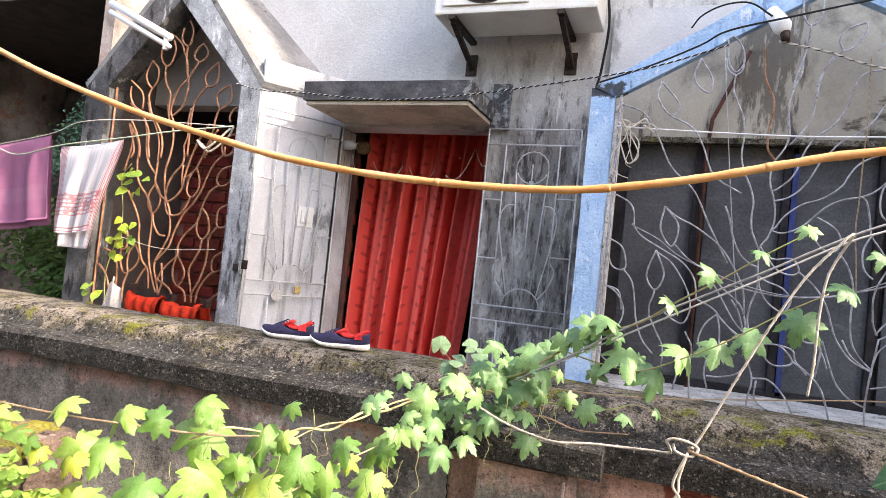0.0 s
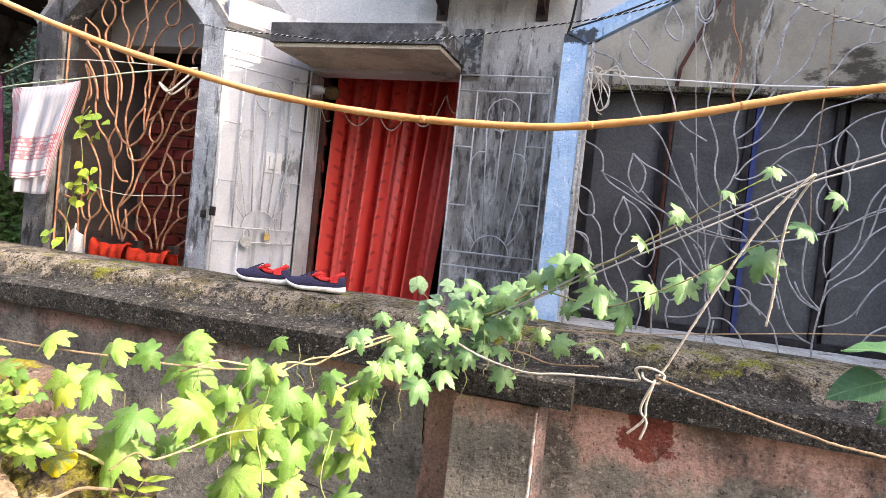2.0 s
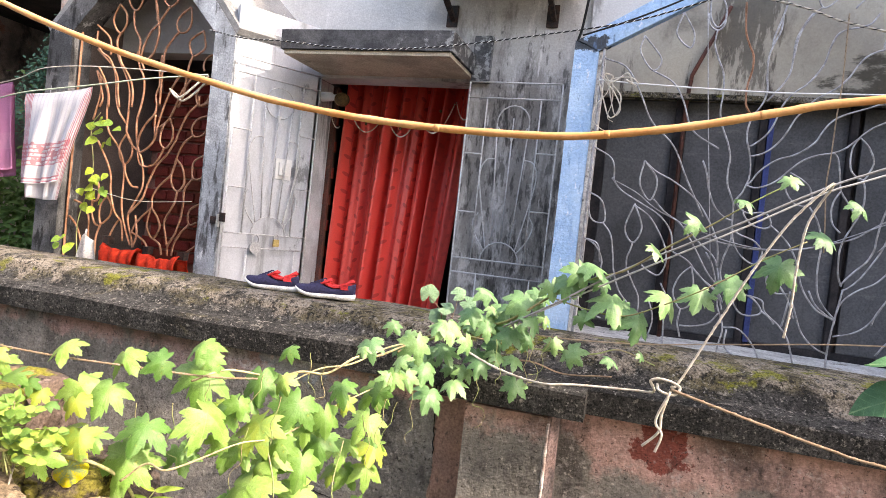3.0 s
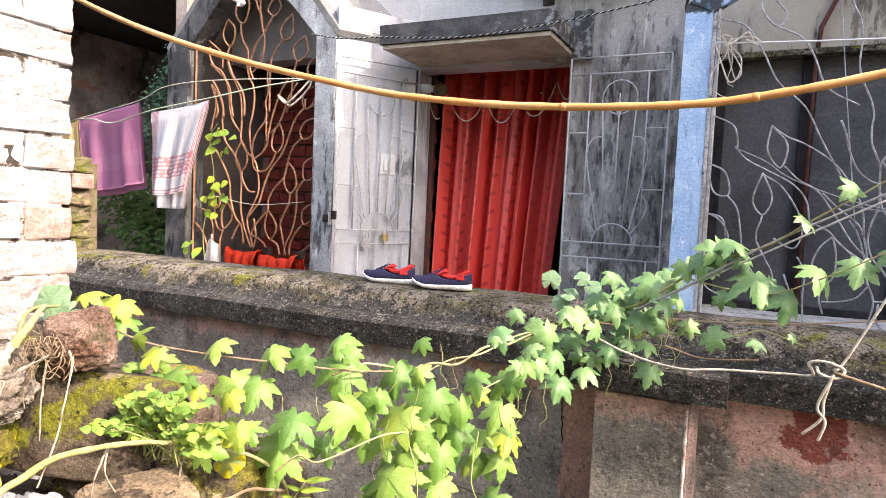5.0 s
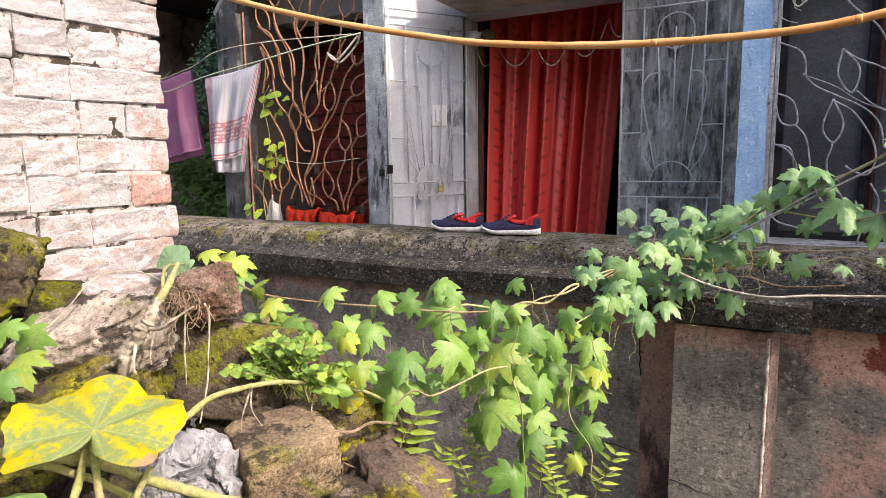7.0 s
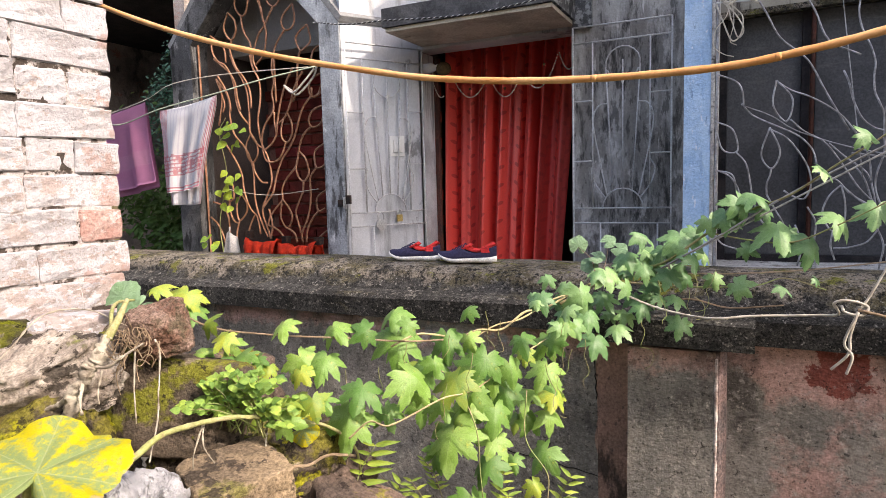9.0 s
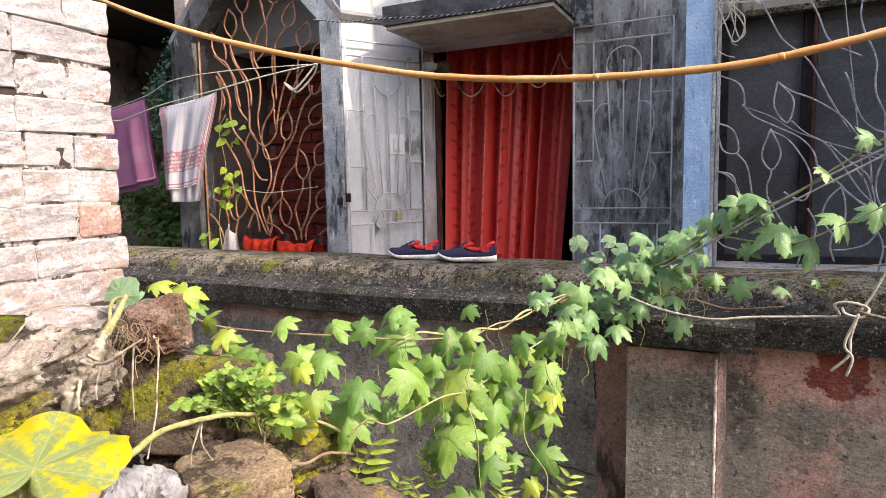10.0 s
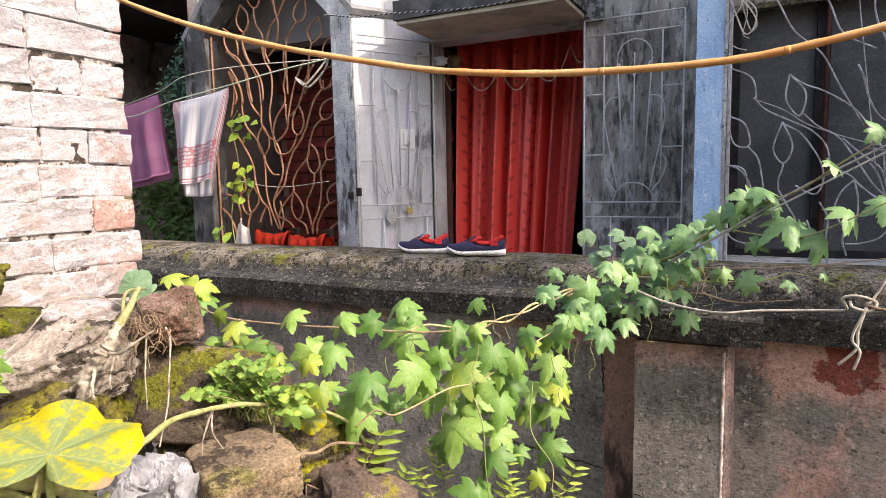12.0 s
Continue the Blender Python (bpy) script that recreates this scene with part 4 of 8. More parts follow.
# red brick back wall of the left bay
back_brick = structure("wall_bay_brick", boxes((-3.16, -1.85, 4.325, 4.335, 0.9, 2.37)), M_REDJOINT, "red oxide brickwork inside the bay")
rb = brick_mesh("brick", 0.225, 0.03, 0.072, 80, M_REDWALL)
for row in range(15):
    for col in range(6):
        o = new("brick", rb)
        o.parent = back_brick
        o.location = (-3.15 + col * 0.237 - (0.118 if row % 2 else 0) + 0.06, 4.302, 1.05 + row * 0.0862)
structure("beam_bay", boxes((-3.16, -1.85, 4.24, 4.338, 2.375, 2.40)), M_FRAMEDARK)


# ---- grilles ----
def grille_bar(parent, mat, y, r, *pts):
    bm = bmesh.new()
    tube(bm, spline([(x, y, z) for x, z in pts], 5), r, 6)
    part("bar", bm, mat, parent, smooth=True)


grille_right = thing("window_grille", "silvery iron window grille of curling leaf scrolls", "grille")
grille_left = thing("window_grille", "rust-brown iron window grille of curling leaf scrolls", "grille")
part("side_bar", tube(bmesh.new(), [(0.036, 3.49, 1.05), (0.036, 3.49, 2.36)], 0.006, 6), M_GALV, grille_right)
part("bottom_bar", tube(bmesh.new(), [(0.03, 3.49, 1.075), (1.62, 3.49, 1.075)], 0.006, 6), M_GALV, grille_right)
for x in (-3.06, -2.075):
    part("side_bar", tube(bmesh.new(), [(x, 3.58, 1.0), (x, 3.58, 2.44)], 0.007, 6), M_RUST, grille_left)

# right grille
grille_bar(grille_right, M_GALV, 3.49, 0.0037, (0.04, 2.32), (0.14, 2.28), (0.21, 2.17), (0.27, 2.05), (0.37, 1.95), (0.44, 1.81), (0.52, 1.66))
grille_bar(grille_right, M_GALV, 3.49, 0.0037, (0.20, 2.42), (0.19, 2.35), (0.25, 2.27), (0.28, 2.32), (0.20, 2.42))
grille_bar(grille_right, M_GALV, 3.49, 0.0037, (0.25, 2.27), (0.34, 2.22), (0.39, 2.14), (0.44, 2.02), (0.55, 1.95))
grille_bar(grille_right, M_GALV, 3.49, 0.0037, (0.35, 2.52), (0.33, 2.43), (0.39, 2.37), (0.40, 2.43), (0.35, 2.52))
grille_bar(grille_right, M_GALV, 3.49, 0.0037, (0.24, 1.69), (0.21, 1.58), (0.25, 1.52), (0.28, 1.59), (0.24, 1.69))
grille_bar(grille_right, M_GALV, 3.49, 0.0037, (0.26, 1.88), (0.25, 1.78), (0.30, 1.71), (0.32, 1.80), (0.26, 1.88))
grille_bar(grille_right, M_GALV, 3.49, 0.0037, (0.03, 1.93), (0.12, 1.88), (0.14, 1.80), (0.13, 1.79))
grille_bar(grille_right, M_GALV, 3.49, 0.0037, (0.03, 1.73), (0.10, 1.69), (0.12, 1.60), (0.06, 1.61), (0.03, 1.73))
grille_bar(grille_right, M_GALV, 3.49, 0.0037, (0.03, 1.52), (0.10, 1.50), (0.12, 1.42))
grille_bar(grille_right, M_GALV, 3.49, 0.0037, (0.449, 2.516), (0.458, 2.468), (0.49, 2.445), (0.515, 2.469), (0.516, 2.516))
grille_bar(grille_right, M_GALV, 3.49, 0.0037, (0.49, 2.445), (0.486, 2.386), (0.506, 2.327), (0.532, 2.268), (0.541, 2.185), (0.538, 2.114), (0.546, 2.066), (0.558, 2.031), (0.583, 1.973), (0.598, 1.914), (0.595, 1.866), (0.599, 1.807), (0.612, 1.772), (0.624, 1.742), (0.632, 1.714), (0.635, 1.642), (0.638, 1.57), (0.618, 1.496), (0.613, 1.435), (0.629, 1.376), (0.658, 1.332))
grille_bar(grille_right, M_GALV, 3.49, 0.0037, (0.734, 2.515), (0.731, 2.446), (0.71, 2.388), (0.697, 2.33), (0.7, 2.26), (0.707, 2.202), (0.699, 2.155), (0.681, 2.119), (0.663, 2.09), (0.651, 2.036), (0.654, 1.989), (0.668, 1.942), (0.679, 1.884), (0.678, 1.836), (0.672, 1.812), (0.66, 1.776), (0.636, 1.738), (0.632, 1.714))
grille_bar(grille_right, M_GALV, 3.49, 0.0037, (0.839, 2.515), (0.813, 2.47), (0.792, 2.412), (0.788, 2.355), (0.785, 2.286), (0.769, 2.239), (0.738, 2.192), (0.71, 2.156))
grille_bar(grille_right, M_GALV, 3.49, 0.0037, (1.073, 2.515), (1.048, 2.475), (1.009, 2.459), (0.97, 2.452), (0.936, 2.43), (0.917, 2.38), (0.905, 2.323), (0.886, 2.281), (0.85, 2.23), (0.812, 2.199), (0.784, 2.165), (0.763, 2.123), (0.751, 2.076), (0.73, 2.028), (0.706, 1.999), (0.676, 1.973), (0.659, 1.965))
grille_bar(grille_right, M_GALV, 3.49, 0.0037, (1.198, 2.493), (1.156, 2.478), (1.12, 2.449), (1.105, 2.409), (1.104, 2.376), (1.129, 2.371), (1.166, 2.39), (1.191, 2.423), (1.203, 2.449))
grille_bar(grille_right, M_GALV, 3.49, 0.0037, (1.109, 2.373), (1.08, 2.364), (1.043, 2.341), (1.017, 2.302), (0.992, 2.257), (0.956, 2.217), (0.917, 2.191), (0.879, 2.162), (0.852, 2.126), (0.824, 2.091), (0.802, 2.043), (0.781, 2.003), (0.748, 1.963), (0.712, 1.938), (0.67, 1.926))
grille_bar(grille_right, M_GALV, 3.49, 0.0037, (1.223, 2.278), (1.203, 2.234), (1.168, 2.202), (1.132, 2.171), (1.085, 2.147), (1.037, 2.129), (0.988, 2.109), (0.95, 2.08), (0.924, 2.038), (0.907, 2.002), (0.87, 1.966), (0.83, 1.94), (0.779, 1.921), (0.739, 1.892), (0.71, 1.862), (0.688, 1.825), (0.672, 1.807))
grille_bar(grille_right, M_GALV, 3.49, 0.0037, (1.241, 2.12), (1.198, 2.11), (1.15, 2.094), (1.104, 2.069), (1.076, 2.046), (1.049, 2.017), (1.013, 1.981), (0.974, 1.96), (0.914, 1.945), (0.864, 1.919), (0.826, 1.882), (0.788, 1.839), (0.748, 1.811), (0.706, 1.798), (0.672, 1.805))
grille_bar(grille_right, M_GALV, 3.49, 0.0037, (1.058, 2.027), (1.039, 1.987), (1.035, 1.93), (1.048, 1.885), (1.087, 1.861), (1.104, 1.889), (1.116, 1.924), (1.11, 1.957), (1.088, 1.997), (1.058, 2.027))
grille_bar(grille_right, M_GALV, 3.49, 0.0037, (1.087, 1.861), (1.098, 1.821), (1.1, 1.764), (1.089, 1.718), (1.069, 1.67), (1.049, 1.622), (1.038, 1.575), (1.039, 1.518), (1.044, 1.472), (1.059, 1.432))
grille_bar(grille_right, M_GALV, 3.49, 0.0037, (0.974, 1.96), (0.991, 1.939), (1.004, 1.882), (1.015, 1.814), (1.041, 1.771), (1.073, 1.723))
grille_bar(grille_right, M_GALV, 3.49, 0.0037, (1.016, 1.81), (0.996, 1.767), (0.991, 1.721), (1.002, 1.675), (1.031, 1.644))
grille_bar(grille_right, M_GALV, 3.49, 0.0037, (1.204, 2.11), (1.189, 2.062), (1.186, 2.007), (1.204, 1.967), (1.236, 1.947), (1.244, 1.91), (1.245, 1.865), (1.23, 1.831), (1.204, 1.795), (1.18, 1.748), (1.167, 1.69), (1.159, 1.633), (1.155, 1.587), (1.134, 1.539), (1.102, 1.502), (1.072, 1.464), (1.054, 1.434))
grille_bar(grille_right, M_GALV, 3.49, 0.0037, (1.204, 2.11), (1.227, 2.075), (1.263, 2.046))
grille_bar(grille_right, M_GALV, 3.49, 0.0037, (1.287, 1.839), (1.246, 1.81), (1.226, 1.774), (1.212, 1.728), (1.2, 1.66), (1.189, 1.613), (1.171, 1.566), (1.146, 1.518), (1.118, 1.469), (1.085, 1.431), (1.061, 1.416))
grille_bar(grille_right, M_GALV, 3.49, 0.0037, (1.296, 1.762), (1.241, 1.731), (1.185, 1.703), (1.139, 1.67), (1.093, 1.633), (1.045, 1.61), (0.995, 1.594), (0.925, 1.571), (0.841, 1.555), (0.745, 1.545), (0.668, 1.549), (0.599, 1.559), (0.53, 1.572))
grille_bar(grille_right, M_GALV, 3.49, 0.0037, (1.303, 1.703), (1.249, 1.664), (1.204, 1.626), (1.169, 1.582))
grille_bar(grille_right, M_GALV, 3.49, 0.0037, (1.312, 1.623), (1.267, 1.592), (1.241, 1.558), (1.217, 1.514), (1.191, 1.477), (1.164, 1.451), (1.117, 1.423), (1.08, 1.388), (1.063, 1.359), (1.052, 1.311), (1.05, 1.276))
grille_bar(grille_right, M_GALV, 3.49, 0.0037, (1.328, 1.482), (1.291, 1.466), (1.264, 1.447), (1.237, 1.421), (1.212, 1.382), (1.188, 1.333), (1.178, 1.293))
grille_bar(grille_right, M_GALV, 3.49, 0.0037, (0.812, 1.822), (0.827, 1.781), (0.859, 1.744), (0.901, 1.741), (0.916, 1.779), (0.903, 1.817), (0.873, 1.845), (0.828, 1.87))
grille_bar(grille_right, M_GALV, 3.49, 0.0037, (0.912, 1.737), (0.942, 1.693), (0.963, 1.637), (0.972, 1.58), (0.969, 1.51), (0.971, 1.44), (0.983, 1.384), (1.009, 1.34), (1.054, 1.295))
grille_bar(grille_right, M_GALV, 3.49, 0.0037, (0.636, 1.738), (0.661, 1.704), (0.696, 1.691), (0.739, 1.699), (0.766, 1.689), (0.781, 1.651), (0.757, 1.634), (0.712, 1.644), (0.68, 1.675), (0.668, 1.705))
grille_bar(grille_right, M_GALV, 3.49, 0.0037, (0.782, 1.648), (0.824, 1.612), (0.861, 1.569), (0.889, 1.513), (0.906, 1.456), (0.921, 1.411), (0.947, 1.367), (0.984, 1.325), (1.048, 1.294))
grille_bar(grille_right, M_GALV, 3.49, 0.0037, (0.638, 1.618), (0.673, 1.598), (0.719, 1.583), (0.748, 1.558), (0.762, 1.53), (0.741, 1.485), (0.707, 1.494), (0.67, 1.526), (0.647, 1.571), (0.638, 1.618))
grille_bar(grille_right, M_GALV, 3.49, 0.0037, (0.494, 1.896), (0.513, 1.849), (0.53, 1.778), (0.56, 1.708), (0.599, 1.668), (0.634, 1.654))
grille_bar(grille_right, M_GALV, 3.49, 0.0037, (0.821, 1.447), (0.836, 1.413), (0.867, 1.369), (0.889, 1.325), (0.904, 1.28))
grille_bar(grille_right, M_GALV, 3.49, 0.0037, (0.789, 1.443), (0.793, 1.408), (0.823, 1.376), (0.874, 1.377))
grille_bar(grille_right, M_GALV, 3.49, 0.0037, (0.657, 1.344), (0.723, 1.352), (0.758, 1.332), (0.783, 1.299), (0.775, 1.279), (0.732, 1.269), (0.697, 1.283), (0.657, 1.344))
grille_bar(grille_right, M_GALV, 3.49, 0.0037, (0.784, 1.295), (0.82, 1.268), (0.837, 1.247))
grille_bar(grille_right, M_GALV, 3.49, 0.0037, (0.548, 1.513), (0.576, 1.467), (0.599, 1.397), (0.621, 1.327), (0.635, 1.28))
grille_bar(grille_right, M_GALV, 3.49, 0.0037, (1.066, 1.421), (1.054, 1.328), (1.042, 1.224), (1.038, 1.143), (1.045, 1.058))
grille_bar(grille_right, M_GALV, 3.49, 0.0037, (0.881, 1.389), (0.876, 1.319), (0.865, 1.242))
grille_bar(grille_right, M_GALV, 3.49, 0.0037, (0.881, 1.389), (0.909, 1.302), (0.94, 1.227), (0.987, 1.178), (1.041, 1.155))
grille_bar(grille_right, M_GALV, 3.49, 0.0037, (0.734, 1.352), (0.783, 1.337), (0.797, 1.293), (0.854, 1.245), (0.892, 1.194), (0.917, 1.118), (0.927, 1.062))
grille_bar(grille_right, M_GALV, 3.49, 0.0037, (1.051, 1.23), (1.108, 1.248), (1.153, 1.279), (1.186, 1.326), (1.224, 1.404), (1.262, 1.444))
grille_bar(grille_right, M_GALV, 3.49, 0.0037, (1.205, 1.177), (1.237, 1.229), (1.297, 1.274))
grille_bar(grille_right, M_GALV, 3.49, 0.0037, (0.947, 1.401), (0.975, 1.348), (1.02, 1.311), (1.052, 1.294))
grille_bar(grille_right, M_GALV, 3.49, 0.0037, (0.261, 1.876), (0.315, 1.835), (0.383, 1.803), (0.47, 1.742), (0.524, 1.679), (0.584, 1.568), (0.6, 1.452))
grille_bar(grille_right, M_GALV, 3.49, 0.0037, (0.132, 1.797), (0.175, 1.745), (0.264, 1.695), (0.348, 1.647), (0.399, 1.584), (0.416, 1.5))
grille_bar(grille_right, M_GALV, 3.49, 0.0037, (0.314, 1.718), (0.366, 1.666), (0.435, 1.621), (0.492, 1.542), (0.56, 1.431), (0.608, 1.378))
grille_bar(grille_right, M_GALV, 3.49, 0.0037, (0.249, 1.526), (0.244, 1.491), (0.233, 1.455), (0.234, 1.412))
grille_bar(grille_right, M_GALV, 3.49, 0.0037, (0.24, 1.684), (0.303, 1.643), (0.351, 1.579), (0.384, 1.514), (0.394, 1.447), (0.371, 1.393), (0.328, 1.405), (0.296, 1.428))
grille_bar(grille_right, M_GALV, 3.49, 0.0037, (0.114, 1.595), (0.154, 1.543), (0.172, 1.458), (0.183, 1.389), (0.214, 1.305), (0.262, 1.25))
grille_bar(grille_right, M_GALV, 3.49, 0.0037, (0.036, 1.523), (0.091, 1.493), (0.126, 1.435), (0.125, 1.382), (0.1, 1.327))
grille_bar(grille_right, M_GALV, 3.49, 0.0037, (0.038, 1.337), (0.039, 1.248), (0.07, 1.199), (0.151, 1.174))
grille_bar(grille_right, M_GALV, 3.49, 0.0037, (0.499, 1.446), (0.459, 1.403), (0.437, 1.341), (0.446, 1.299), (0.475, 1.26), (0.512, 1.29), (0.514, 1.375), (0.499, 1.446))
grille_bar(grille_right, M_GALV, 3.49, 0.0037, (0.499, 1.446), (0.565, 1.381), (0.616, 1.345), (0.636, 1.306))
grille_bar(grille_right, M_GALV, 3.49, 0.0037, (0.416, 1.5), (0.484, 1.465), (0.53, 1.411), (0.611, 1.353))
grille_bar(grille_right, M_GALV, 3.49, 0.0037, (0.6, 1.452), (0.615, 1.37), (0.617, 1.295), (0.647, 1.207), (0.636, 1.121), (0.633, 1.06))
grille_bar(grille_right, M_GALV, 3.49, 0.0037, (0.383, 1.36), (0.414, 1.295), (0.412, 1.209), (0.421, 1.081))
grille_bar(grille_right, M_GALV, 3.49, 0.0037, (0.475, 1.26), (0.469, 1.199), (0.485, 1.142))
grille_bar(grille_right, M_GALV, 3.49, 0.0037, (0.341, 1.286), (0.367, 1.203), (0.353, 1.114))
grille_bar(grille_right, M_GALV, 3.49, 0.0037, (0.479, 1.19), (0.53, 1.194), (0.591, 1.216), (0.625, 1.263))
grille_bar(grille_right, M_GALV, 3.49, 0.0037, (0.647, 1.207), (0.709, 1.207), (0.769, 1.148), (0.803, 1.079))
grille_bar(grille_right, M_GALV, 3.49, 0.0037, (0.234, 1.412), (0.268, 1.346), (0.3, 1.281), (0.302, 1.194))
grille_bar(grille_right, M_GALV, 3.49, 0.0037, (0.452, 1.614), (0.506, 1.56), (0.576, 1.5), (0.6, 1.452))
grille_bar(grille_right, M_GALV, 3.49, 0.0037, (0.663, 1.2), (0.664, 1.125), (0.73, 1.084), (0.807, 1.079))
grille_bar(grille_right, M_GALV, 3.478, 0.0022, (0.137, 1.787), (0.243, 1.737), (0.349, 1.664), (0.565, 1.582), (0.753, 1.55), (0.927, 1.571), (1.142, 1.672), (1.276, 1.743))
RUSTY = [(0.588, 2.562), (0.599, 2.445), (0.619, 2.387), (0.639, 2.341), (0.641, 2.282), (0.63, 2.223), (0.63, 2.165), (0.636, 2.129), (0.663, 2.09)]
grille_bar(grille_right, M_RUST, 3.49, 0.0042, *RUSTY)
grille_bar(grille_right, M_GALV, 3.48, 0.002, (0.438, 2.559), (0.498, 2.038), (0.57, 1.467))
grille_bar(grille_right, M_GALV, 3.49, 0.0037, (0.45, 2.597), (0.458, 2.501), (0.49, 2.457), (0.518, 2.5), (0.507, 2.56), (0.471, 2.609), (0.45, 2.597))
grille_bar(grille_right, M_GALV, 3.49, 0.0037, (0.718, 2.786), (0.721, 2.693), (0.748, 2.645), (0.786, 2.678), (0.788, 2.782))
grille_bar(grille_right, M_GALV, 3.49, 0.0037, (0.75, 2.645), (0.745, 2.565), (0.727, 2.484), (0.711, 2.426), (0.706, 2.38))
grille_bar(grille_right, M_GALV, 3.49, 0.0037, (0.943, 2.649), (0.887, 2.628), (0.855, 2.584), (0.874, 2.538), (0.911, 2.559), (0.945, 2.615), (0.943, 2.649))
grille_bar(grille_right, M_GALV, 3.49, 0.0037, (0.874, 2.542), (0.847, 2.516), (0.812, 2.46), (0.796, 2.403), (0.791, 2.345))
grille_bar(grille_right, M_GALV, 3.49, 0.0037, (1.03, 2.578), (1.01, 2.563), (0.988, 2.535))

# left grille
grille_bar(grille_left, M_RUST, 3.58, 0.0062, (-2.57, 2.803), (-2.58, 2.758), (-2.57, 2.716), (-2.53, 2.69), (-2.51, 2.707), (-2.5, 2.748), (-2.5, 2.79), (-2.53, 2.843))
grille_bar(grille_left, M_RUST, 3.58, 0.0062, (-2.53, 2.69), (-2.53, 2.628), (-2.52, 2.569), (-2.5, 2.5), (-2.49, 2.445), (-2.5, 2.376), (-2.52, 2.318), (-2.58, 2.266))
grille_bar(grille_left, M_RUST, 3.58, 0.0062, (-2.67, 2.772), (-2.62, 2.742), (-2.57, 2.698), (-2.55, 2.653), (-2.52, 2.593), (-2.51, 2.514))
grille_bar(grille_left, M_RUST, 3.58, 0.0062, (-2.64, 2.729), (-2.62, 2.676), (-2.63, 2.62), (-2.65, 2.578), (-2.68, 2.572), (-2.71, 2.597), (-2.73, 2.643), (-2.72, 2.692))
grille_bar(grille_left, M_RUST, 3.58, 0.0062, (-2.68, 2.572), (-2.68, 2.516), (-2.66, 2.456), (-2.62, 2.397), (-2.62, 2.328), (-2.61, 2.258), (-2.6, 2.224))
grille_bar(grille_left, M_RUST, 3.58, 0.0062, (-2.79, 2.606), (-2.74, 2.556), (-2.73, 2.503), (-2.74, 2.468), (-2.77, 2.436), (-2.81, 2.468), (-2.83, 2.518), (-2.81, 2.571), (-2.79, 2.606))
grille_bar(grille_left, M_RUST, 3.58, 0.0062, (-2.77, 2.436), (-2.79, 2.387), (-2.77, 2.316), (-2.74, 2.257), (-2.7, 2.212), (-2.66, 2.154), (-2.64, 2.085), (-2.64, 2.005))
grille_bar(grille_left, M_RUST, 3.58, 0.0062, (-2.95, 2.484), (-2.9, 2.451), (-2.85, 2.412), (-2.83, 2.362), (-2.83, 2.306))
grille_bar(grille_left, M_RUST, 3.58, 0.0062, (-2.94, 2.448), (-2.94, 2.387), (-2.9, 2.323), (-2.84, 2.291), (-2.79, 2.221), (-2.76, 2.166), (-2.75, 2.082), (-2.73, 2.002))
grille_bar(grille_left, M_RUST, 3.58, 0.0062, (-2.91, 2.234), (-2.86, 2.164), (-2.82, 2.08), (-2.81, 2))
grille_bar(grille_left, M_RUST, 3.58, 0.0062, (-2.92, 2.209), (-2.88, 2.114), (-2.86, 2.044), (-2.88, 1.997))
grille_bar(grille_left, M_RUST, 3.58, 0.0062, (-2.41, 2.7), (-2.45, 2.671), (-2.47, 2.627), (-2.43, 2.591), (-2.39, 2.608), (-2.37, 2.651), (-2.41, 2.7))
grille_bar(grille_left, M_RUST, 3.58, 0.0062, (-2.43, 2.591), (-2.47, 2.534), (-2.5, 2.49), (-2.55, 2.445), (-2.58, 2.387), (-2.6, 2.328), (-2.6, 2.283), (-2.57, 2.224))
grille_bar(grille_left, M_RUST, 3.58, 0.0062, (-2.28, 2.588), (-2.34, 2.545), (-2.37, 2.498), (-2.35, 2.447), (-2.3, 2.447), (-2.27, 2.497), (-2.28, 2.588))
grille_bar(grille_left, M_RUST, 3.58, 0.0062, (-2.35, 2.444), (-2.39, 2.403), (-2.43, 2.346), (-2.44, 2.274), (-2.44, 2.192), (-2.44, 2.114), (-2.44, 2.023))
grille_bar(grille_left, M_RUST, 3.58, 0.0062, (-2.18, 2.453), (-2.24, 2.42), (-2.27, 2.38), (-2.24, 2.313), (-2.2, 2.326), (-2.16, 2.363), (-2.18, 2.453))
grille_bar(grille_left, M_RUST, 3.58, 0.0062, (-2.24, 2.309), (-2.26, 2.252), (-2.27, 2.169), (-2.28, 2.085), (-2.31, 2.017))
grille_bar(grille_left, M_RUST, 3.58, 0.0062, (-2.06, 2.33), (-2.13, 2.31), (-2.16, 2.264), (-2.15, 2.23))
grille_bar(grille_left, M_RUST, 3.58, 0.0062, (-2.17, 2.088), (-2.16, 2.032), (-2.09, 2.067), (-2.07, 2.156))
grille_bar(grille_left, M_RUST, 3.58, 0.0062, (-2.79, 2.347), (-2.76, 2.276), (-2.71, 2.203), (-2.67, 2.12), (-2.66, 2.039), (-2.66, 1.937), (-2.66, 1.856), (-2.61, 1.784), (-2.56, 1.753))
grille_bar(grille_left, M_RUST, 3.58, 0.0062, (-2.93, 2.339), (-2.86, 2.286), (-2.8, 2.234), (-2.77, 2.151), (-2.76, 2.059), (-2.73, 1.976), (-2.67, 1.909))
grille_bar(grille_left, M_RUST, 3.58, 0.0062, (-2.63, 2.33), (-2.61, 2.25), (-2.57, 2.179), (-2.56, 2.1), (-2.57, 2.022), (-2.59, 1.944), (-2.59, 1.875), (-2.57, 1.782), (-2.53, 1.701), (-2.51, 1.619), (-2.51, 1.538), (-2.55, 1.457), (-2.59, 1.387), (-2.59, 1.328), (-2.56, 1.257), (-2.54, 1.187))
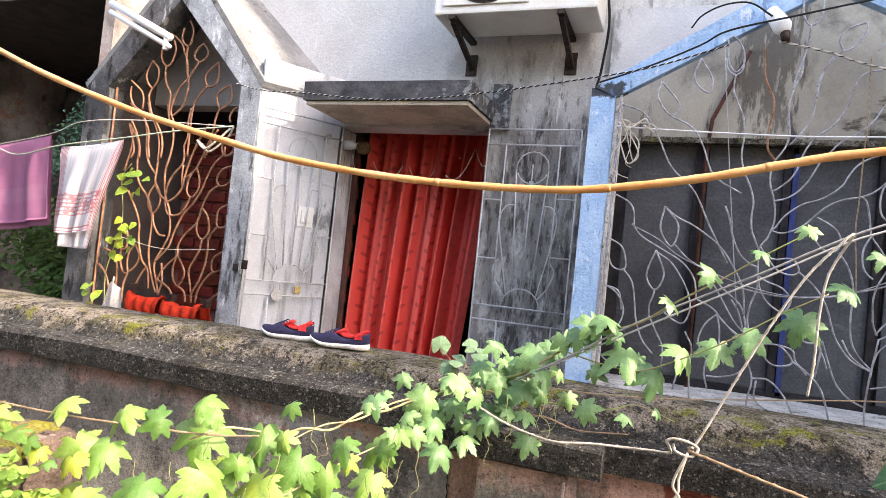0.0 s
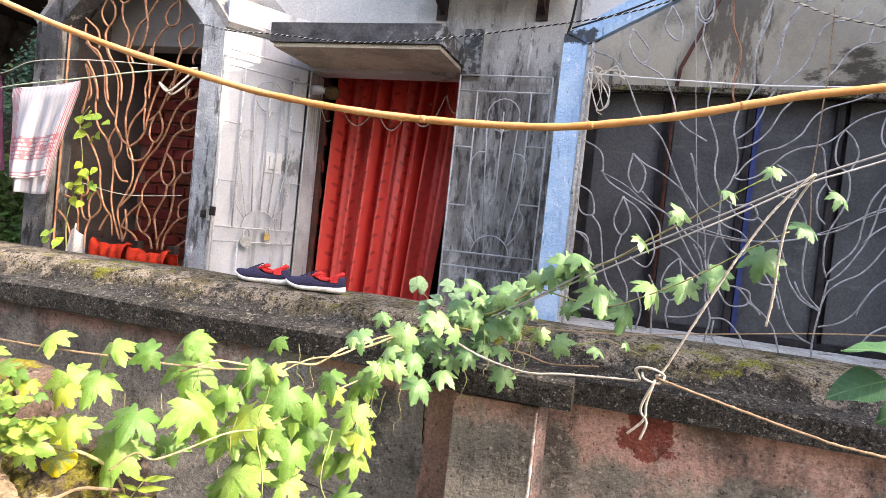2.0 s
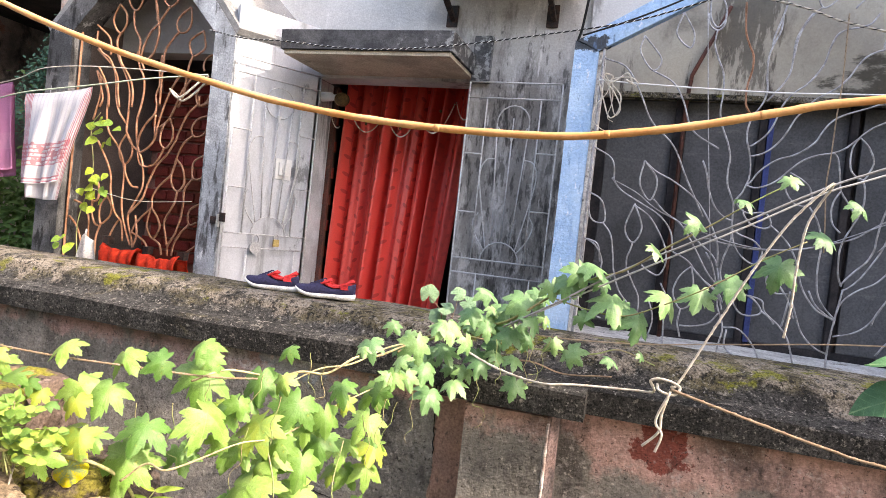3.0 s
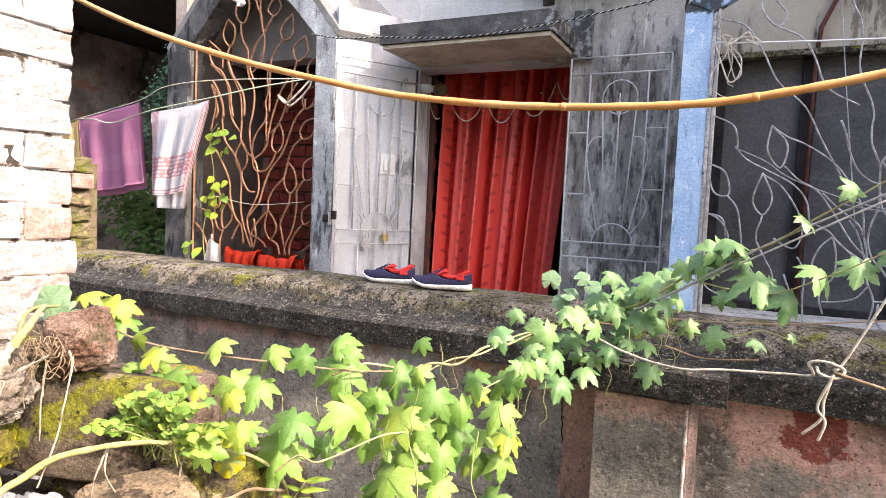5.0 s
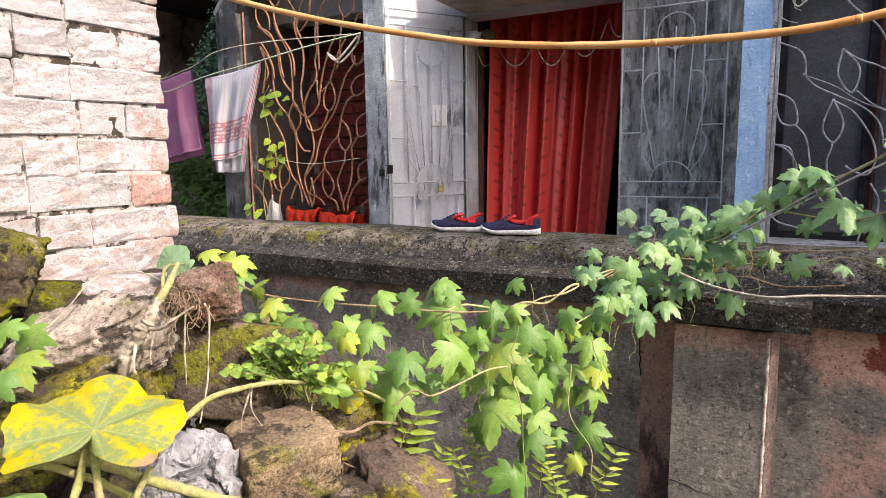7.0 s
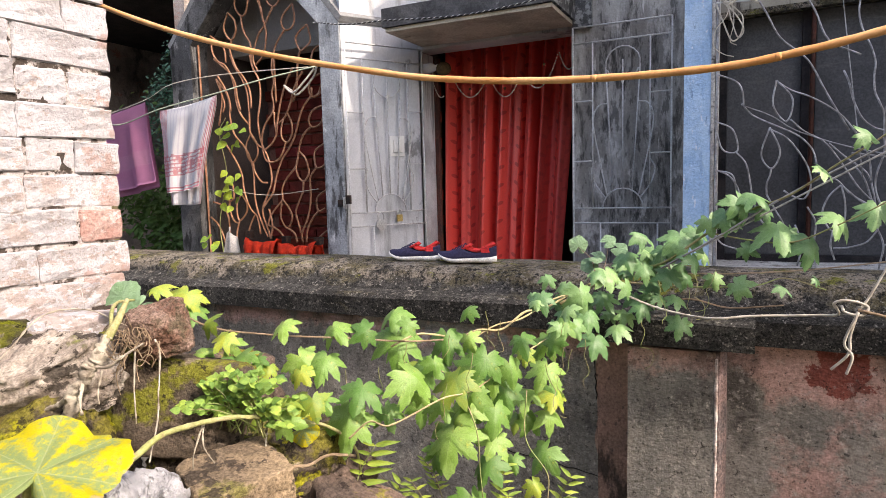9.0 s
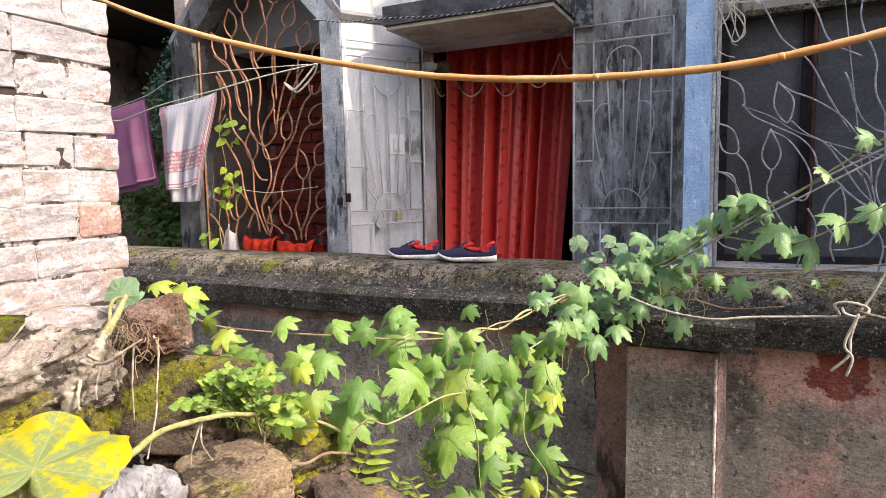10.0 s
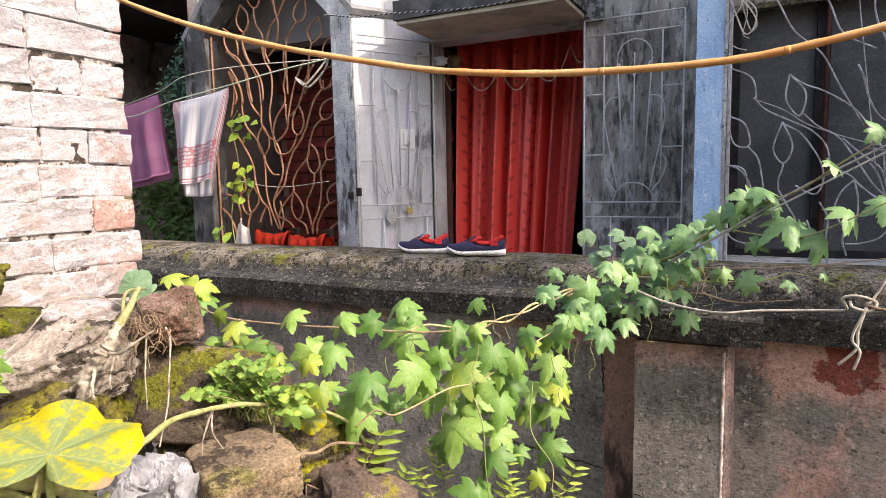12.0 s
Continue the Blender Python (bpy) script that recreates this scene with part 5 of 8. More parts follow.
grille_bar(grille_left, M_RUST, 3.58, 0.0062, (-2.45, 2.312), (-2.46, 2.224), (-2.45, 2.146), (-2.47, 2.081), (-2.46, 2.025), (-2.47, 1.97), (-2.52, 1.917), (-2.56, 1.851), (-2.57, 1.771))
grille_bar(grille_left, M_RUST, 3.58, 0.0062, (-2.46, 1.969), (-2.46, 1.902), (-2.45, 1.834))
grille_bar(grille_left, M_RUST, 3.58, 0.0062, (-2.3, 2.22), (-2.35, 2.148), (-2.39, 2.064), (-2.42, 1.978), (-2.44, 1.9), (-2.45, 1.834), (-2.49, 1.779), (-2.55, 1.741))
grille_bar(grille_left, M_RUST, 3.58, 0.0062, (-2.23, 2.187), (-2.29, 2.11), (-2.33, 2.015), (-2.37, 1.941), (-2.43, 1.894))
grille_bar(grille_left, M_RUST, 3.58, 0.0062, (-2.36, 1.957), (-2.33, 1.894), (-2.33, 1.827), (-2.37, 1.779), (-2.41, 1.809), (-2.41, 1.871), (-2.39, 1.92))
grille_bar(grille_left, M_RUST, 3.58, 0.0062, (-2.38, 1.779), (-2.41, 1.719), (-2.45, 1.675), (-2.51, 1.665), (-2.55, 1.69), (-2.57, 1.771))
grille_bar(grille_left, M_RUST, 3.58, 0.0062, (-2.08, 2.167), (-2.16, 2.142), (-2.19, 2.091), (-2.17, 2.036), (-2.12, 2.053), (-2.09, 2.115))
grille_bar(grille_left, M_RUST, 3.58, 0.0062, (-2.18, 2.037), (-2.24, 1.976), (-2.28, 1.891), (-2.31, 1.815), (-2.36, 1.739), (-2.42, 1.674), (-2.47, 1.572), (-2.5, 1.48), (-2.55, 1.422), (-2.59, 1.381))
grille_bar(grille_left, M_RUST, 3.58, 0.0062, (-2.08, 1.981), (-2.16, 1.96), (-2.2, 1.908), (-2.18, 1.858), (-2.12, 1.871), (-2.09, 1.923))
grille_bar(grille_left, M_RUST, 3.58, 0.0062, (-2.19, 1.858), (-2.24, 1.823), (-2.27, 1.769), (-2.29, 1.714), (-2.31, 1.636), (-2.39, 1.559), (-2.43, 1.491), (-2.43, 1.433), (-2.49, 1.375), (-2.54, 1.317), (-2.56, 1.257))
grille_bar(grille_left, M_RUST, 3.58, 0.0062, (-2.28, 1.719), (-2.24, 1.679), (-2.22, 1.622), (-2.22, 1.578), (-2.26, 1.539), (-2.3, 1.574), (-2.31, 1.636), (-2.28, 1.719))
grille_bar(grille_left, M_RUST, 3.58, 0.0062, (-2.26, 1.539), (-2.27, 1.477), (-2.3, 1.421), (-2.33, 1.352), (-2.31, 1.272), (-2.3, 1.226))
grille_bar(grille_left, M_RUST, 3.58, 0.0062, (-2.09, 1.76), (-2.16, 1.72), (-2.17, 1.665), (-2.16, 1.621), (-2.12, 1.62), (-2.09, 1.641))
grille_bar(grille_left, M_RUST, 3.58, 0.0062, (-2.16, 1.621), (-2.21, 1.555), (-2.21, 1.477), (-2.22, 1.387), (-2.25, 1.296), (-2.29, 1.226), (-2.29, 1.168))
grille_bar(grille_left, M_RUST, 3.58, 0.0062, (-2.09, 1.486), (-2.16, 1.443), (-2.17, 1.387), (-2.15, 1.358), (-2.11, 1.375))
grille_bar(grille_left, M_RUST, 3.58, 0.0062, (-2.16, 1.358), (-2.21, 1.307), (-2.25, 1.238), (-2.26, 1.169))
grille_bar(grille_left, M_RUST, 3.58, 0.0062, (-2.1, 1.241), (-2.15, 1.206), (-2.19, 1.171))
grille_bar(grille_left, M_RUST, 3.58, 0.0062, (-2.43, 1.433), (-2.38, 1.375), (-2.36, 1.318), (-2.4, 1.254), (-2.44, 1.294), (-2.45, 1.352), (-2.43, 1.433))
grille_bar(grille_left, M_RUST, 3.58, 0.0062, (-2.4, 1.254), (-2.35, 1.225), (-2.33, 1.168))
grille_bar(grille_left, M_RUST, 3.58, 0.0062, (-2.56, 1.275), (-2.51, 1.258), (-2.46, 1.229), (-2.43, 1.189))
grille_bar(grille_left, M_RUST, 3.58, 0.0062, (-2.92, 2.211), (-2.86, 2.147), (-2.82, 2.063), (-2.82, 1.958), (-2.79, 1.851), (-2.71, 1.766), (-2.67, 1.694), (-2.65, 1.611), (-2.65, 1.529), (-2.65, 1.435), (-2.63, 1.352), (-2.59, 1.257), (-2.56, 1.198))
grille_bar(grille_left, M_RUST, 3.58, 0.0062, (-2.66, 1.856), (-2.61, 1.784), (-2.61, 1.715), (-2.65, 1.67), (-2.69, 1.706), (-2.7, 1.777), (-2.66, 1.844))
grille_bar(grille_left, M_RUST, 3.58, 0.0062, (-2.65, 1.67), (-2.64, 1.611), (-2.59, 1.546), (-2.54, 1.539))
grille_bar(grille_left, M_RUST, 3.58, 0.0062, (-2.87, 1.796), (-2.8, 1.698), (-2.75, 1.602), (-2.74, 1.507), (-2.72, 1.435), (-2.69, 1.375), (-2.65, 1.34))
grille_bar(grille_left, M_RUST, 3.58, 0.0062, (-2.86, 1.581), (-2.83, 1.52), (-2.83, 1.448), (-2.87, 1.424))
grille_bar(grille_left, M_RUST, 3.58, 0.0062, (-2.76, 1.471), (-2.72, 1.411), (-2.73, 1.351), (-2.79, 1.303), (-2.81, 1.363), (-2.8, 1.424), (-2.76, 1.471))
grille_bar(grille_left, M_RUST, 3.58, 0.0062, (-2.79, 1.303), (-2.82, 1.217), (-2.82, 1.107))
grille_bar(grille_left, M_RUST, 3.58, 0.0062, (-2.89, 1.545), (-2.87, 1.436), (-2.87, 1.375), (-2.84, 1.303), (-2.8, 1.285))
grille_bar(grille_left, M_RUST, 3.58, 0.0062, (-3.01, 1.425), (-2.93, 1.4), (-2.89, 1.339), (-2.88, 1.253), (-2.89, 1.105))
grille_bar(grille_left, M_RUST, 3.58, 0.0062, (-3.04, 1.326), (-2.98, 1.277), (-2.94, 1.203), (-2.91, 1.104))
grille_bar(grille_left, M_RUST, 3.58, 0.0062, (-2.62, 1.215), (-2.63, 1.292), (-2.65, 1.34), (-2.69, 1.292), (-2.72, 1.231))
grille_bar(grille_left, M_RUST, 3.58, 0.0062, (-2.54, 1.375), (-2.53, 1.328), (-2.52, 1.258), (-2.54, 1.192))
grille_bar(grille_left, M_RUST, 3.58, 0.0062, (-2.89, 2.185), (-2.88, 2.068), (-2.92, 1.918))


# ---- gate leaves, folded back ----
def gate_leaf():
    g = thing("gate_leaf", "thin silver-painted iron gate leaf with sunburst scrolls, open", "gate", "gate leaves")
    W, T, B = 0.505, 2.31, 0.42

    def bar(pts, r=0.0038, curved=False, name="bar"):
        pts = [(x, 0.0, z) for x, z in pts]
        part(name, tube(bmesh.new(), spline(pts, 5) if curved else pts, r, 6), M_GATE, g, smooth=True)

    def arc(cx, cz, r, a0, a1, n=10):
        return [(cx + r * math.cos(radians(a0 + (a1 - a0) * i / n)), cz + r * math.sin(radians(a0 + (a1 - a0) * i / n))) for i in range(n + 1)]

    for x in (0.0, W):
        bar([(x, B), (x, T)], 0.0048, name="stile")
    for z in (T, 2.225, 1.345, 1.265, 0.95, B):
        bar([(0.0, z), (W, z)], 0.0045, name="rail")
    for x in (0.105, 0.40):
        bar([(x, 1.345), (x, 2.225)], 0.0045)
        bar([(x + 0.04, B), (x + 0.04, 1.265)], 0.0045)
    for x0, x1, zs in ((0.0, 0.105, (1.92, 1.60)), (0.40, W, (1.94, 1.63))):
        for z in zs:
            bar([(x0, z), (x1, z)], 0.0042)
    c = 0.262
    bar(arc(c, 1.345, 0.105, 0, 180), 0.0038)
    bar(arc(c, 2.10, 0.088, -10, 190), 0.0038)
    bar(arc(c, 2.10, 0.085, 200, 340), 0.0042)
    for s in (-1, 1):
        bar([(c + s * 0.088, 2.09), (c + s * 0.05, 1.44)])
        bar([(c + s * 0.075, 1.90), (c + s * 0.13, 1.885), (c + s * 0.155, 1.80), (c + s * 0.12, 1.60), (c + s * 0.082, 1.415)], curved=True)
        bar([(c + s * 0.14, 1.60), (c + s * 0.165, 1.55), (c + s * 0.14, 1.47), (c + s * 0.09, 1.40)], curved=True)
    bar([(c, 1.45), (c, 2.12)])
    tip = bmesh.new()
    bmesh.ops.create_cone(tip, cap_ends=True, segments=8, radius1=0.002, radius2=0.014, depth=0.035, matrix=pose(c, -0.004, 2.01))
    part("finial", tip, M_WHITEPL, g, "white plastic finial")
    return g


gate_r = gate_leaf()
gate_r.matrix_basis = pose(-0.698, DOOR - 0.035, 0)
along = Vector((-1.66 + 1.926, DOOR - BAY - 0.02, 0)).normalized()
out = Vector((along.y, -along.x, 0))
copy_thing(gate_r, Matrix.Translation(Vector((-1.924, BAY + 0.022, 0)) + out * 0.035) @ Matrix.Rotation(math.atan2(along.y, along.x), 4, 'Z'))


def on_chamfer(s, z, off):
    """A place on the splayed wall: s metres from the pier's corner, z up, off the plaster."""
    return Vector((-1.926, BAY + 0.02, z)) + along * s + out * off


turn_chamfer = Matrix.Rotation(math.atan2(along.y, along.x), 4, 'Z')


def chamfer_box(w, d, h, bevel=0.003):
    return boxes((-w / 2, w / 2, -d, 0, -h / 2, h / 2), bevel=bevel)


sw = thing("switch_plate", "white plastic switch plate on a smoky board", "switch", at=Matrix.Translation(on_chamfer(0.335, 1.735, 0.002)) @ turn_chamfer)
part("board", chamfer_box(0.10, 0.008, 0.12), M_WHITEPL, sw, "grey mounting board")
plate = chamfer_box(0.062, 0.02, 0.075)
part("plate", plate, M_WHITEPL, sw)
part("rocker", boxes((-0.012, 0.012, -0.026, -0.018, -0.022, 0.022), bevel=0.002), M_WHITEPL, sw)


def padlock(name, label, s, z, size, body, round_body):
    k = thing(name, label, "padlock", at=Matrix.Translation(on_chamfer(s, z, 0.035)) @ turn_chamfer)
    b = bmesh.new()
    if round_body:
        bmesh.ops.create_cone(b, cap_ends=True, segments=20, radius1=size * 0.55, radius2=size * 0.55, depth=0.018, matrix=pose(0, -0.012, -size * 0.5, 90, 0, 0))
    else:
        box(b, -size * 0.42, size * 0.42, -0.02, -0.004, -size, 0.0, bevel=0.003)
    part("body", b, body, k)
    sh = [(-size * 0.3, -0.012, -size * 0.1), (-size * 0.3, -0.012, size * 0.45), (0, -0.012, size * 0.75), (size * 0.3, -0.012, size * 0.45), (size * 0.3, -0.012, -size * 0.1)]
    part("shackle", tube(bmesh.new(), spline(sh, 5), 0.0045, 6), M_STEEL, k)
    return k


padlock("padlock", "round steel padlock hooked on the gate rail", 0.19, 1.30, 0.06, M_STEEL, True)
padlock("padlock", "small brass padlock hooked on the gate rail", 0.315, 1.325, 0.042, M_BRASS, False)
hp = thing("iron_hinge", "dark iron hinge plate on the pier", "hinge")
part("plate", boxes((-1.975, -1.93, BAY - 0.008, BAY - 0.001, 1.385, 1.425), bevel=0.002), M_BLACKIRON, hp)
part("knuckle", tube(bmesh.new(), [(-1.925, BAY - 0.006, 1.37), (-1.925, BAY - 0.006, 1.44)], 0.010, 8), M_STEEL, hp)
part("plate", boxes((-1.915, -1.885, BAY - 0.012, BAY + 0.004, 1.40, 1.45), bevel=0.002), M_BLACKIRON, hp)


# ---- door: curtain, rod, beads, lamp ----
def sheet(nu, nv, fn, thick=0.0):
    """A cloth grid with uv; fn(u, v) gives the place."""
    bm = bmesh.new()
    uvl = bm.loops.layers.uv.new("uv")
    g = [[bm.verts.new(fn(i / nu, j / nv)) for j in range(nv + 1)] for i in range(nu + 1)]
    for i in range(nu):
        for j in range(nv):
            f = bm.faces.new((g[i][j], g[i + 1][j], g[i + 1][j + 1], g[i][j + 1]))
            f.smooth = True
            for lp, (a, b) in zip(f.loops, ((i, j), (i + 1, j), (i + 1, j + 1), (i, j + 1))):
                lp[uvl].uv = (a / nu, b / nv)
    if thick:
        bmesh.ops.solidify(bm, geom=bm.faces[:], thickness=thick)
    return bm


def curtain_at(u, v):
    z = 0.40 + 2.12 * v
    left, right = -1.715 + 0.035 * (1 - v) ** 0.7, -0.775 - 0.145 * (1 - v)
    ph = u * 2 * math.pi * 8.0 + 1.6 * math.sin(u * 9 + 0.5) + 0.35 * math.sin(v * 4 + u * 5)
    amp = 0.075 * (0.7 + 0.3 * (1 - v)) * (0.8 + 0.4 * math.sin(u * 17 + 1))
    x = left + (right - left) * (u + 0.004 * math.cos(ph))
    crease = math.copysign(abs(math.sin(ph)) ** 0.75, math.sin(ph)) + 0.25 * math.sin(2.3 * ph + 1)
    return (x, 4.35 + 0.09 * v * v + amp * crease + 0.012 * math.sin(u * 5 + v * 3) - 0.05 * (1 - v) * math.sin(u * 3.0), z)


cur = thing("door_curtain", "red brocade door curtain woven with darker leaves", "curtain")
part("cloth", sheet(170, 60, curtain_at), M_CURTAIN, cur)
part("rod", tube(bmesh.new(), [(-1.80, 4.47, 2.525), (-0.52, 4.47, 2.525)], 0.008, 8), M_STEEL, cur)


def bead_swag(x0, x1, z0, z1, drop, y, pendant=True):
    g = thing("bead_garland", "hanging swag of pale beads across the doorway", "garland", "bead swags")
    n = max(6, int((abs(x1 - x0) + drop * 2) / 0.011))
    pts = []
    for i in range(n + 1):
        t = i / n
        pts.append(Vector((x0 + (x1 - x0) * t, y, z0 + (z1 - z0) * t - drop * 4 * t * (1 - t))))
    part("thread", tube(bmesh.new(), pts, 0.0012, 4), M_ROPE, g)
    b = bmesh.new()
    for p in pts:
        bmesh.ops.create_icosphere(b, subdivisions=1, radius=0.0044, matrix=Matrix.Translation(p))
    part("bead_strand", b, M_ROPE, g)
    if pendant:
        c = bmesh.new()
        bmesh.ops.create_icosphere(c, subdivisions=1, radius=0.009, matrix=Matrix.Translation(((x0 + x1) / 2, y, max(z0, z1) - drop * 0.55)))
        part("pendant", c, M_BULB, g)


bead_swag(-1.462, -1.267, 2.12, 2.10, 0.09, 4.08)
bead_swag(-1.22, -1.06, 2.10, 2.08, 0.085, 4.08)
bead_swag(-0.98, -0.82, 2.06, 2.21, 0.08, 4.08)
bead_swag(-0.81, -0.69, 2.22, 2.25, 0.11, 4.08, False)
bead_swag(-1.64, -1.56, 2.17, 2.05, 0.05, 4.12, False)
lampb = thing("door_lamp", "amber bulb in a white holder on the jamb", "lamp")
part("holder", tube(bmesh.new(), [(-1.66, 4.05, 2.215), (-1.60, 4.04, 2.215), (-1.575, 4.04, 2.21), (-1.555, 4.04, 2.21)], [0.03, 0.028, 0.018, 0.022], 12), M_WHITEPL, lampb, smooth=True)
bb = bmesh.new()
bmesh.ops.create_uvsphere(bb, u_segments=14, v_segments=9, radius=0.042, matrix=pose(-1.52, 4.04, 2.20) @ Matrix.Diagonal((1.15, 1, 1, 1)))
part("bulb", bb, M_BULB, lampb, smooth=True)


# ---- shoes on the cap ----
def loft(bm, sections, cap=True):
    rings = [[bm.verts.new(p) for p in s] for s in sections]
    n = len(rings[0])
    for a, b in zip(rings, rings[1:]):
        for k in range(n):
            f = bm.faces.new((a[k], a[(k + 1) % n], b[(k + 1) % n], b[k]))
            f.smooth = True
    if cap:
        bm.faces.new(rings[0][::-1])
        bm.faces.new(rings[-1])
    return bm


def foot_half(t):
    """Half width of a foot along its length, toe at 0."""
    return 0.043 * (max(0.0, math.sin(math.pi * min(1, (t * 0.98 + 0.02)) ** 0.62)) ** 0.55) * (1.0 - 0.28 * math.exp(-((t - 0.62) / 0.16) ** 2)) + 0.002


def shoe(m):
    s = thing("sports_shoe", "navy mesh sports shoe with red lining and white sole", "shoe", "shoes on the parapet", at=m)
    L, n = 0.245, 28

    def lift(t):
        return 0.024 * max(0, (0.30 - t) / 0.30) ** 1.7 + 0.004 * max(0, (t - 0.9) / 0.1)

    sole = bmesh.new()
    secs = []
    for i in range(n + 1):
        t = i / n
        w = foot_half(t) * 1.08
        th = 0.015 + 0.010 * t + 0.004 * max(0.0, t - 0.7)
        x, z = t * L, lift(t)
        secs.append([(x, -w * 0.84, z), (x, w * 0.84, z), (x, w * 1.02, z + th * 0.45), (x, w * 0.95, z + th), (x, -w * 0.95, z + th), (x, -w * 1.02, z + th * 0.45)])
    part("sole", loft(sole, secs), M_SOLE, s, "white rubber sole")

    def rim(t):
        """Height of the upper: low toe, throat at the laces, dip at the ankle, rise at the heel."""
        if t < 0.46:
            return 0.012 + 0.040 * math.sin(min(1.0, t / 0.46) * math.pi / 2) ** 1.1
        return 0.052 - 0.018 * math.sin(math.pi * min(1.0, (t - 0.46) / 0.42)) + 0.016 * max(0.0, (t - 0.80) / 0.20)

    up = bmesh.new()
    secs = []
    for i in range(n + 1):
        t = i / n
        w = foot_half(t) * 0.98
        base = 0.012 + 0.010 * t + lift(t)
        h = rim(t) * 0.96
        open_ = max(0.0, min(1.0, (t - 0.42) / 0.08))
        sec = []
        for k in range(13):
            a = math.pi * k / 12
            cx, sz = math.cos(a), math.sin(a) ** 0.75
            sx = math.copysign(abs(cx) ** 0.7, cx)
            dip = open_ * max(0.0, 1.0 - abs(cx) / 0.62) * 0.75
            sec.append((t * L * 0.985 + 0.002, w * sx, base + h * sz * (1.0 - dip)))
        sec.append((t * L * 0.985 + 0.002, 0.0, base - 0.002))
        secs.append(sec)
    upper = part("upper", loft(up, secs), M_NAVY, s, "navy mesh upper")
    lining = bmesh.new()
    ring = []
    for i in range(29):
        a = 2 * math.pi * i / 28
        t = 0.71 + 0.25 * math.cos(a)
        w = foot_half(t) * 0.62 * math.sin(a)
        ring.append((t * L, w, 0.014 + 0.010 * t + rim(t) * 0.94))
    tube(lining, ring, 0.0070, 6, close=False)
    well = [lining.verts.new((0.71 * L, 0, 0.036))]
    edge = [lining.verts.new(p) for p in ring[:-1]]
    for i in range(28):
        lining.faces.new((well[0], edge[i], edge[(i + 1) % 28])).smooth = True
    part("lining", lining, M_REDCLOTH, upper, "red padded lining and collar")
    cup = bmesh.new()
    rows = []
    for j in range(6):
        v = j / 5
        rows.append([(L * (0.945 - 0.22 * (1 - math.cos(a)) - 0.015 * v), math.sin(a) * 0.029 * (1 - 0.35 * v), 0.046 + 0.050 * v * (0.45 + 0.55 * math.cos(a) ** 2)) for a in (radians(-78 + 13 * k) for k in range(13))])
    cv = [[cup.verts.new(p) for p in r] for r in rows]
    for p, q in zip(cv, cv[1:]):
        for k in range(12):
            cup.faces.new((p[k], p[k + 1], q[k + 1], q[k])).smooth = True
    bmesh.ops.solidify(cup, geom=cup.faces[:], thickness=0.004)
    part("heel_cup", cup, M_REDCLOTH, upper, "red heel lining standing up")
    tongue = bmesh.new()
    loft(tongue, [[(x * L, -w, z - 0.004), (x * L, 0, z + 0.003), (x * L, w, z - 0.004), (x * L + 0.006, w, z - 0.009), (x * L + 0.006, -w, z - 0.009)] for x, w, z in ((0.34, 0.018, 0.058), (0.44, 0.022, 0.069), (0.52, 0.022, 0.080), (0.555, 0.017, 0.086))])
    part("tongue", tongue, M_REDCLOTH, upper, "red padded tongue")
    lace = bmesh.new()
    for k in range(5):
        x = (0.22 + 0.055 * k) * L
        z = 0.052 + 0.0065 * k
        tube(lace, spline([(x, -0.024, z - 0.010), (x + 0.004, 0, z + 0.006), (x + 0.008, 0.024, z - 0.010)], 4), 0.0026, 5)
    part("laces", lace, M_NAVY, upper)
    return s


first_shoe = shoe(pose(-1.163, 2.755, CAPZ + 0.004, 0, 0, -4) @ Matrix.Diagonal((0.95, 0.95, 0.85, 1)))
copy_thing(first_shoe, pose(-0.925, 2.725, CAPZ + 0.004, 0, 0, 4))


# ---- washing ----
def drape(name, label, mat, a, b, front, back, sag, seed, slant=0.0, group="washing", gather=0.0):
    """A towel over a line from a to b, hanging front and back; v runs from the front hem over the line."""
    a, b = Vector(a), Vector(b)
    along_ab = (b - a).normalized()
    nrm = Vector((-along_ab.y, along_ab.x, 0)).normalized()
    total = front + back
    def at(u, v):
        s = v * total
        hang = (front - s) if s < front else (s - front)
        top = a + (b - a) * u - Vector((0, 0, sag * 4 * u * (1 - u)))
        side = -1.0 if s < front else 1.0
        soft = min(1.0, hang / 0.05)
        fold = (0.016 * math.sin(u * 11 + seed) + 0.010 * math.sin(u * 23 + 2 * seed + hang * 3)) * min(1.0, hang / 0.25)
        p = top + nrm * (side * 0.012 * soft + fold) - Vector((0, 0, hang))
        p += along_ab * (slant * hang * (1 - 0.4 * u) + 0.01 * math.sin(hang * 9 + seed))
        # cloth gathers towards its hem, and the far half hangs deeper at one corner
        p += along_ab * ((0.03 - u) * gather * (b - a).length * min(1.15, hang / front))
        p += nrm * (gather * 0.05 * math.sin(u * 15 + seed) * min(1.0, hang / front))
        p.z -= gather * 0.10 * max(0.0, u - 0.35) * (side > 0) * hang / front
        return p
    t = thing(name, label, "towel", group)
    part("cloth", sheet(44, 60, at, 0.003), mat, t)
    return t


drape("cotton_towel", "white cotton towel with red checked borders on a line", M_GAMCHA, (-3.19, 3.35, 2.012), (-2.70, 3.35, 2.068), 0.52, 0.60, 0.012, 1.0, 0.02, gather=0.36)
drape("terry_towel", "purple terry towel hung over a line", M_PURPLE, (-4.30, 3.62, 2.035), (-3.60, 3.58, 2.125), 0.56, 0.60, 0.006, 2.3, 0.22)
drape("yellow_cloth", "yellow cotton cloth hung over a line", M_YCLOTH, (-4.56, 3.64, 1.995), (-4.31, 3.63, 2.03), 0.36, 0.30, 0.004, 4.0)


